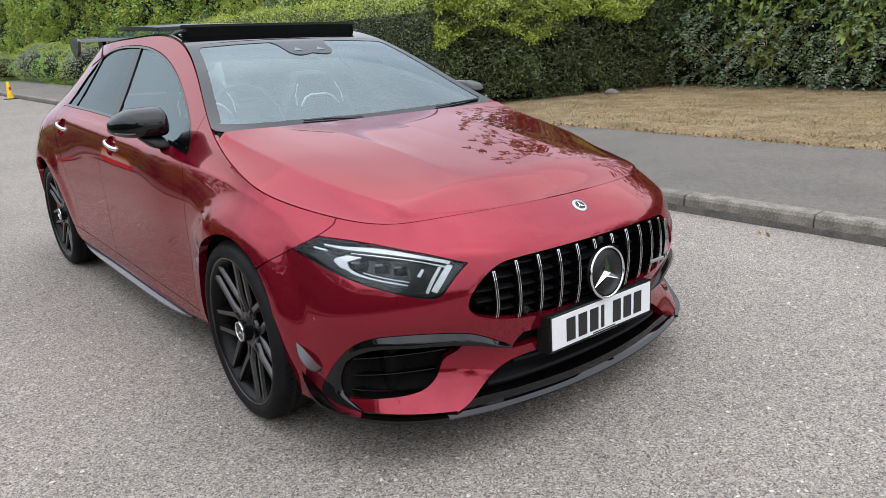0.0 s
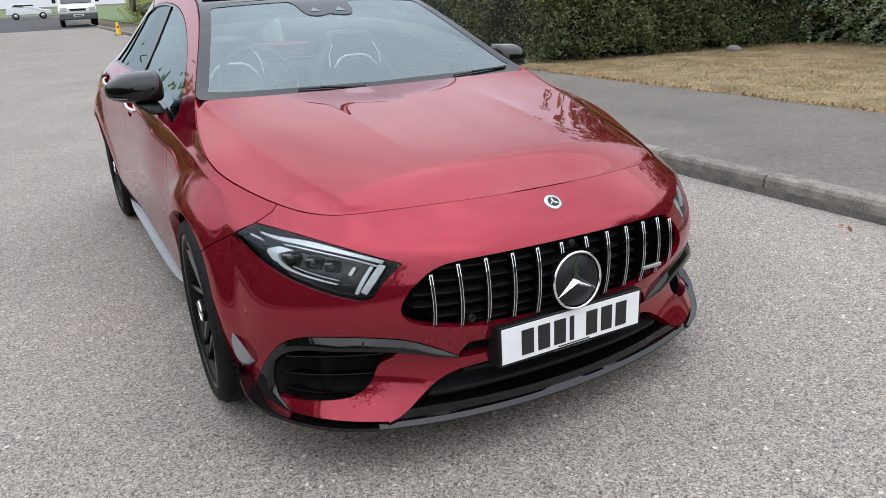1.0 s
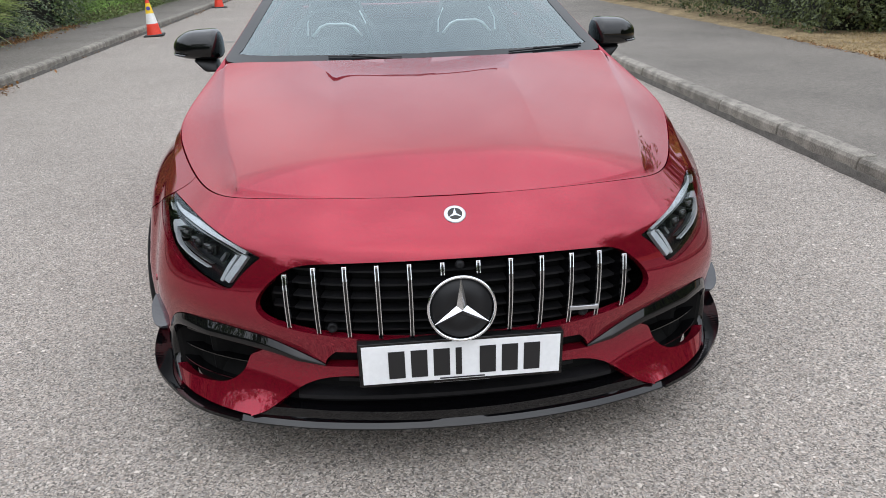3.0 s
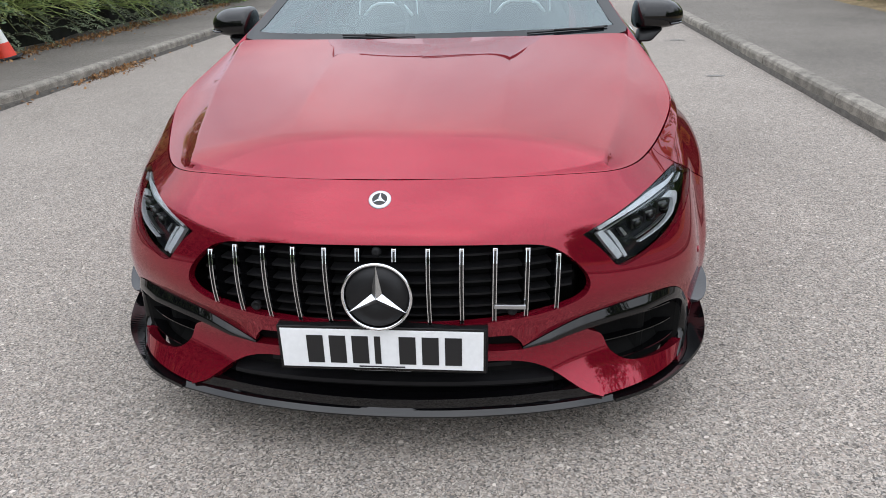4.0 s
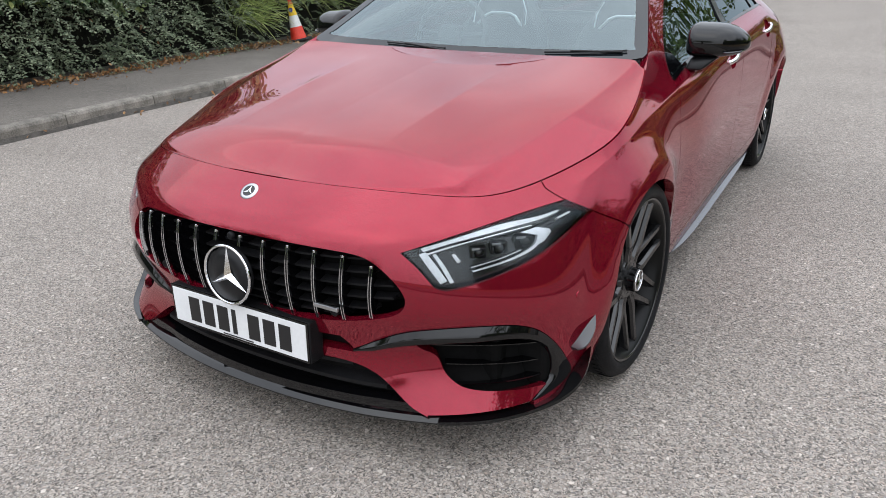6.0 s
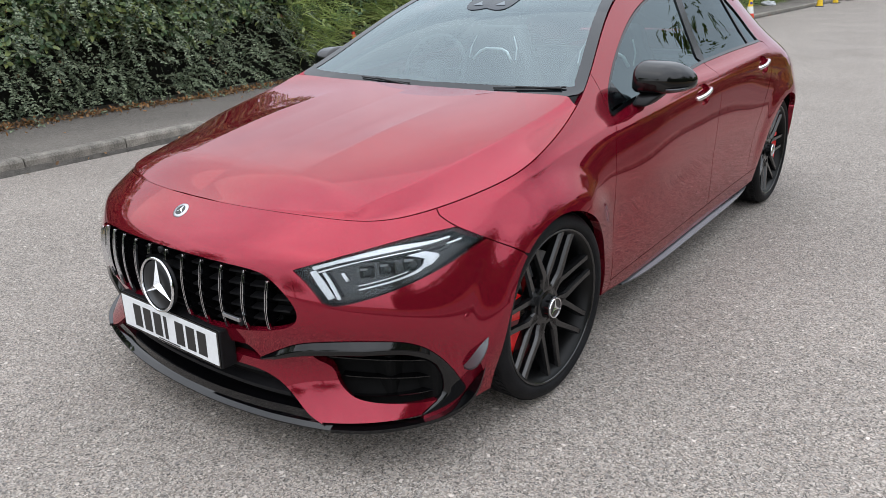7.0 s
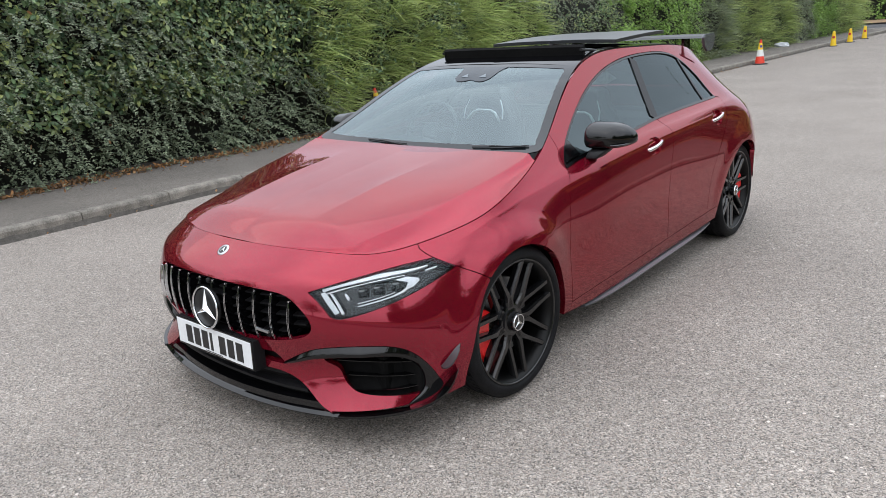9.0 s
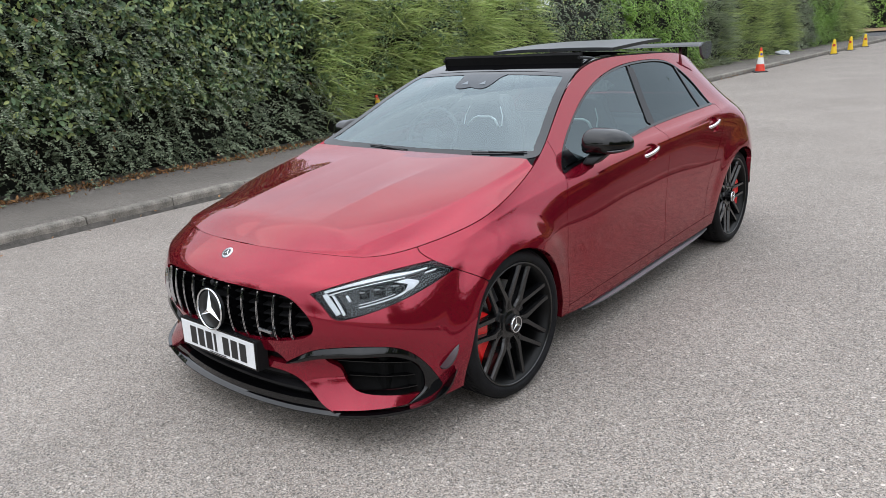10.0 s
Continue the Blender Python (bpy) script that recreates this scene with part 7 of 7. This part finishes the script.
for s in (1, -1):
    box("door_lining", (s * .80 - .02, .50, .30), (s * .80 + .02, 2.35, .88), CABIN, car, 0.015)

# ---- spoiler, roof deflector, wipers ----
bm = bmesh.new()
rows = []
for x in np.linspace(-.585, .585, 21):
    q = (abs(x) / .585) ** 2
    rows.append([bm.verts.new((x, y - .04 * q, z - .006 * q)) for y, z in ((2.85, 1.374), (2.90, 1.386), (2.98, 1.392), (3.04, 1.396), (3.04, 1.388), (2.98, 1.380), (2.90, 1.372))])
for p, w2 in zip(rows, rows[1:]):
    for j in range(7):
        bm.faces.new((p[j], p[(j + 1) % 7], w2[(j + 1) % 7], w2[j]))
bm.faces.new(rows[0])
bm.faces.new(rows[-1])
bmesh.ops.recalc_face_normals(bm, faces=bm.faces)
spoiler = part("rear_spoiler", bm, SATIN_BLACK, car, "gloss black wing over the rear edge of the roof")
for s in (1, -1):
    bm = bmesh.new()
    add_prism(bm, [(2.79, 1.372), (2.82, 1.392), (2.98, 1.398), (3.01, 1.384), (3.00, 1.315), (2.95, 1.276), (2.87, 1.276), (2.82, 1.31)], .016, Matrix(((0, 0, 1, 0), (1, 0, 0, 0), (0, 1, 0, 0), (0, 0, 0, 1))))
    bmesh.ops.translate(bm, verts=bm.verts, vec=(.585 * s - .008, 0, 0))
    bmesh.ops.bevel(bm, geom=bm.edges[:], offset=.005, segments=2, affect='EDGES')
    part("spoiler_end_plate", bm, SKIRT_GREY, spoiler, "grey-black end plate")
    box("spoiler_foot", (s * .42 - .012, 2.86, 1.25), (s * .42 + .012, 2.97, 1.378), GLOSS_BLACK, spoiler, 0.004)
bm = bmesh.new()
rows = []
for x in np.linspace(-.475, .475, 25):
    y = 1.272 + .03 * (x / .475) ** 2
    zr = float(TOP.at(TOP.find([(abs(x), y, 0)], (1, 1, 0)))[0][0][2])
    rows.append([bm.verts.new((x, y + dy, zr + dz)) for dy, dz in ((.016, -.004), (.009, .046), (.026, .058), (.034, .052), (.034, -.004))])
for p, w2 in zip(rows, rows[1:]):
    for j in range(5):
        bm.faces.new((p[j], p[(j + 1) % 5], w2[(j + 1) % 5], w2[j]))
bm.faces.new(rows[0])
bm.faces.new(rows[-1])
bmesh.ops.recalc_face_normals(bm, faces=bm.faces)
deflector = part("wind_deflector", bm, DARK, car, "raised black wind deflector before the sunroof")
for s in (1, -1):
    bm = bmesh.new()
    add_tube(bm, [(s * .47, 1.30, 1.395), (s * .465, 1.42, 1.385), (s * .46, 1.52, 1.372)], .009, 8)
    part("deflector_arm", bm, SATIN_BLACK, deflector)
    box("sunroof_rail", (s * .455 - .012, 1.32, 1.345), (s * .455 + .012, 2.0, 1.375), SATIN_BLACK, car, 0.003)


def on_glass(x, y, lift):
    p, n = TOP.at(TOP.find([(abs(x), y, 0)], (1, 1, 0)))
    q = p[0] + n[0] * lift
    return (math.copysign(q[0], x), q[1], q[2])


for xs, ys in (((.66, .56, .46, .36), (.452, .436, .426, .418)), ((-.06, -.16, -.25, -.34), (.412, .416, .420, .424))):
    bm = bmesh.new()
    add_tube(bm, [on_glass(x, y, .006) for x, y in zip(xs, ys)], .0035, 8)
    wiper = part("wiper", bm, SATIN_BLACK, car, "black wiper blade at the foot of the windscreen")
    bm = bmesh.new()
    add_tube(bm, [on_glass(xs[2], ys[2], .010), on_glass(xs[0] * .98, ys[0] - .010, .006)], .0045, 8)
    part("wiper_arm", bm, SATIN_BLACK, wiper)

# ---- cabin ----
bm = bmesh.new()
rows = []
for x in np.linspace(-.70, .70, 21):
    hump = .035 * math.exp(-((x + .37) / .16) ** 2)
    rows.append([bm.verts.new((x, y, z)) for y, z in ((.42, .90), (.60, .935), (.75, .935 + hump), (.86, .915 + hump), (.90, .86), (.86, .60), (.42, .60))])
for p, w2 in zip(rows, rows[1:]):
    for j in range(7):
        bm.faces.new((p[j], p[(j + 1) % 7], w2[(j + 1) % 7], w2[j]))
bmesh.ops.recalc_face_normals(bm, faces=bm.faces)
part("dashboard", bm, CABIN, car, "black dashboard under the windscreen", smooth=True)
bm = bmesh.new()
add_revolve(bm, [(.014 * math.sin(a), .178 + .014 * math.cos(a)) for a in [2 * math.pi * k / 10 for k in range(10)]], 48, 'y', closed=True)
wheel_m = pose(-.345, .97, .965, -24)
bmesh.ops.recalc_face_normals(bm, faces=bm.faces)
bmesh.ops.transform(bm, matrix=wheel_m, verts=bm.verts)
steer = part("steering_wheel", bm, LEATHER, car, "black leather steering wheel", smooth=True)
box("wheel_boss", (-.06, -.03, -.06), (.06, .02, .05), CABIN, steer, 0.02, m=wheel_m)
for a, b in (((-.17, 0, .01), (-.05, 0, .0)), ((.05, 0, 0), (.17, 0, .01)), ((0, 0, -.05), (0, 0, -.17))):
    bm = bmesh.new()
    add_tube(bm, [wheel_m @ Vector(a), wheel_m @ Vector(b)], .014, 8)
    part("wheel_spoke", bm, CABIN, steer)


def seat(x, y, parent):
    """A sports seat with a fixed headrest and bright rim lines."""
    bm = bmesh.new()
    rows = []
    for z, hw, dy in ((.48, .25, .0), (.62, .26, .03), (.80, .265, .07), (.92, .25, .10), (1.0, .205, .125), (1.06, .155, .14), (1.12, .135, .15), (1.155, .11, .157)):
        rows.append([bm.verts.new((x + sx * hw, y + dy + oy, z)) for sx, oy in ((-1, -.045), (-.75, -.075), (-.5, -.02), (.5, -.02), (.75, -.075), (1, -.045), (.9, .08), (-.9, .08))])
    for p, w2 in zip(rows, rows[1:]):
        for j in range(8):
            bm.faces.new((p[j], p[(j + 1) % 8], w2[(j + 1) % 8], w2[j]))
    bm.faces.new(rows[0])
    bm.faces.new(rows[-1])
    bmesh.ops.recalc_face_normals(bm, faces=bm.faces)
    bmesh.ops.bevel(bm, geom=bm.edges[:], offset=.012, segments=2, affect='EDGES')
    ob = part("front_seat", bm, LEATHER, parent, "black sports seat with bright headrest trim", smooth=True)
    bm = bmesh.new()
    add_tube(bm, [(x - .125, y + .03, .962), (x - .085, y + .05, 1.008), (x - .05, y + .055, 1.022), (x + .05, y + .055, 1.022), (x + .085, y + .05, 1.008), (x + .125, y + .03, .962)], .0085, 8)
    part("headrest_trim", bm, PALE_TRIM, ob, smooth=True)
    for s in (-1, 1):
        bm = bmesh.new()
        add_tube(bm, [(x + s * .15, y + .03, .97), (x + s * .147, y + .05, 1.03), (x + s * .12, y + .07, 1.09)], .004, 6)
        part("trim_line", bm, PALE_TRIM, ob)
    box("seat_cushion", (x - .25, y - .5, .36), (x + .25, y + .05, .52), LEATHER, ob, 0.05)
    return ob


for x in (.335, -.335):
    seat(x, 1.45, car)
box("rear_bench", (-.62, 2.05, .45), (.62, 2.25, .98), LEATHER, car, 0.06, "black rear bench")
pod_uv = on_top(TOP, path([(0, .925), (.03, .912), (.075, .906), (.108, .925), (.122, .97), (.13, 1.03), (.15, 1.075)], [(.15, 1.075), (0, 1.075)]))
pod_uv[[0, -1], 1] = 0
pod = panel("sensor_pod", TOP, pod_uv, POD_GREY, car, side=0, centre=(1, 0.0), rim=0.004, gap=0.0, step=0.02, lift=0.001, label="dark camera and mirror pod behind the windscreen")
for s in (1, -1):
    panel("pod_window", TOP, on_top(TOP, [(.035, .945), (.085, .945), (.06, .985)]), POD_PANE, pod, side=s, rim=0.0, gap=0.0, step=0.012, lift=0.003)
box("rear_view_mirror", (-.11, 1.03, 1.19), (.11, 1.05, 1.25), SATIN_BLACK, car, 0.012)


# the whole body settles a little on its springs, nose down
LEAN = radians(.7)


def settle(me, across=None):
    v = np.empty(len(me.vertices) * 3, np.float32)
    me.vertices.foreach_get("co", v)
    v = v.reshape(-1, 3)
    x, y, z = np.abs(v[:, 0]), v[:, 1].copy(), v[:, 2].copy()
    if across is not None:
        x = np.full(len(x), across)
    v[:, 0] += np.sign(v[:, 0]) * np.clip(np.abs(v[:, 0]) / .3, 0, 1) * (-.0115 + .0091 * x + .0149 * z)
    v[:, 1] += .0289 - .0098 * x - .025 * y - .0249 * z
    v[:, 2] += -.0171 + .0108 * x + .006 * y - .011 * z
    # it leans a little towards the near kerb
    v[:, 0], v[:, 2] = v[:, 0] * math.cos(LEAN) + v[:, 2] * math.sin(LEAN), v[:, 2] * math.cos(LEAN) - v[:, 0] * math.sin(LEAN)
    me.vertices.foreach_set("co", v.ravel())
    me.update()


for ob in car.children_recursive:
    top = ob if ob.parent == car else ob.parent if ob.parent.parent == car else ob.parent.parent
    if not top.name.startswith(("wheel", "brake")):
        settle(ob.data, .24 if top.name.startswith("plate_holder") else None)
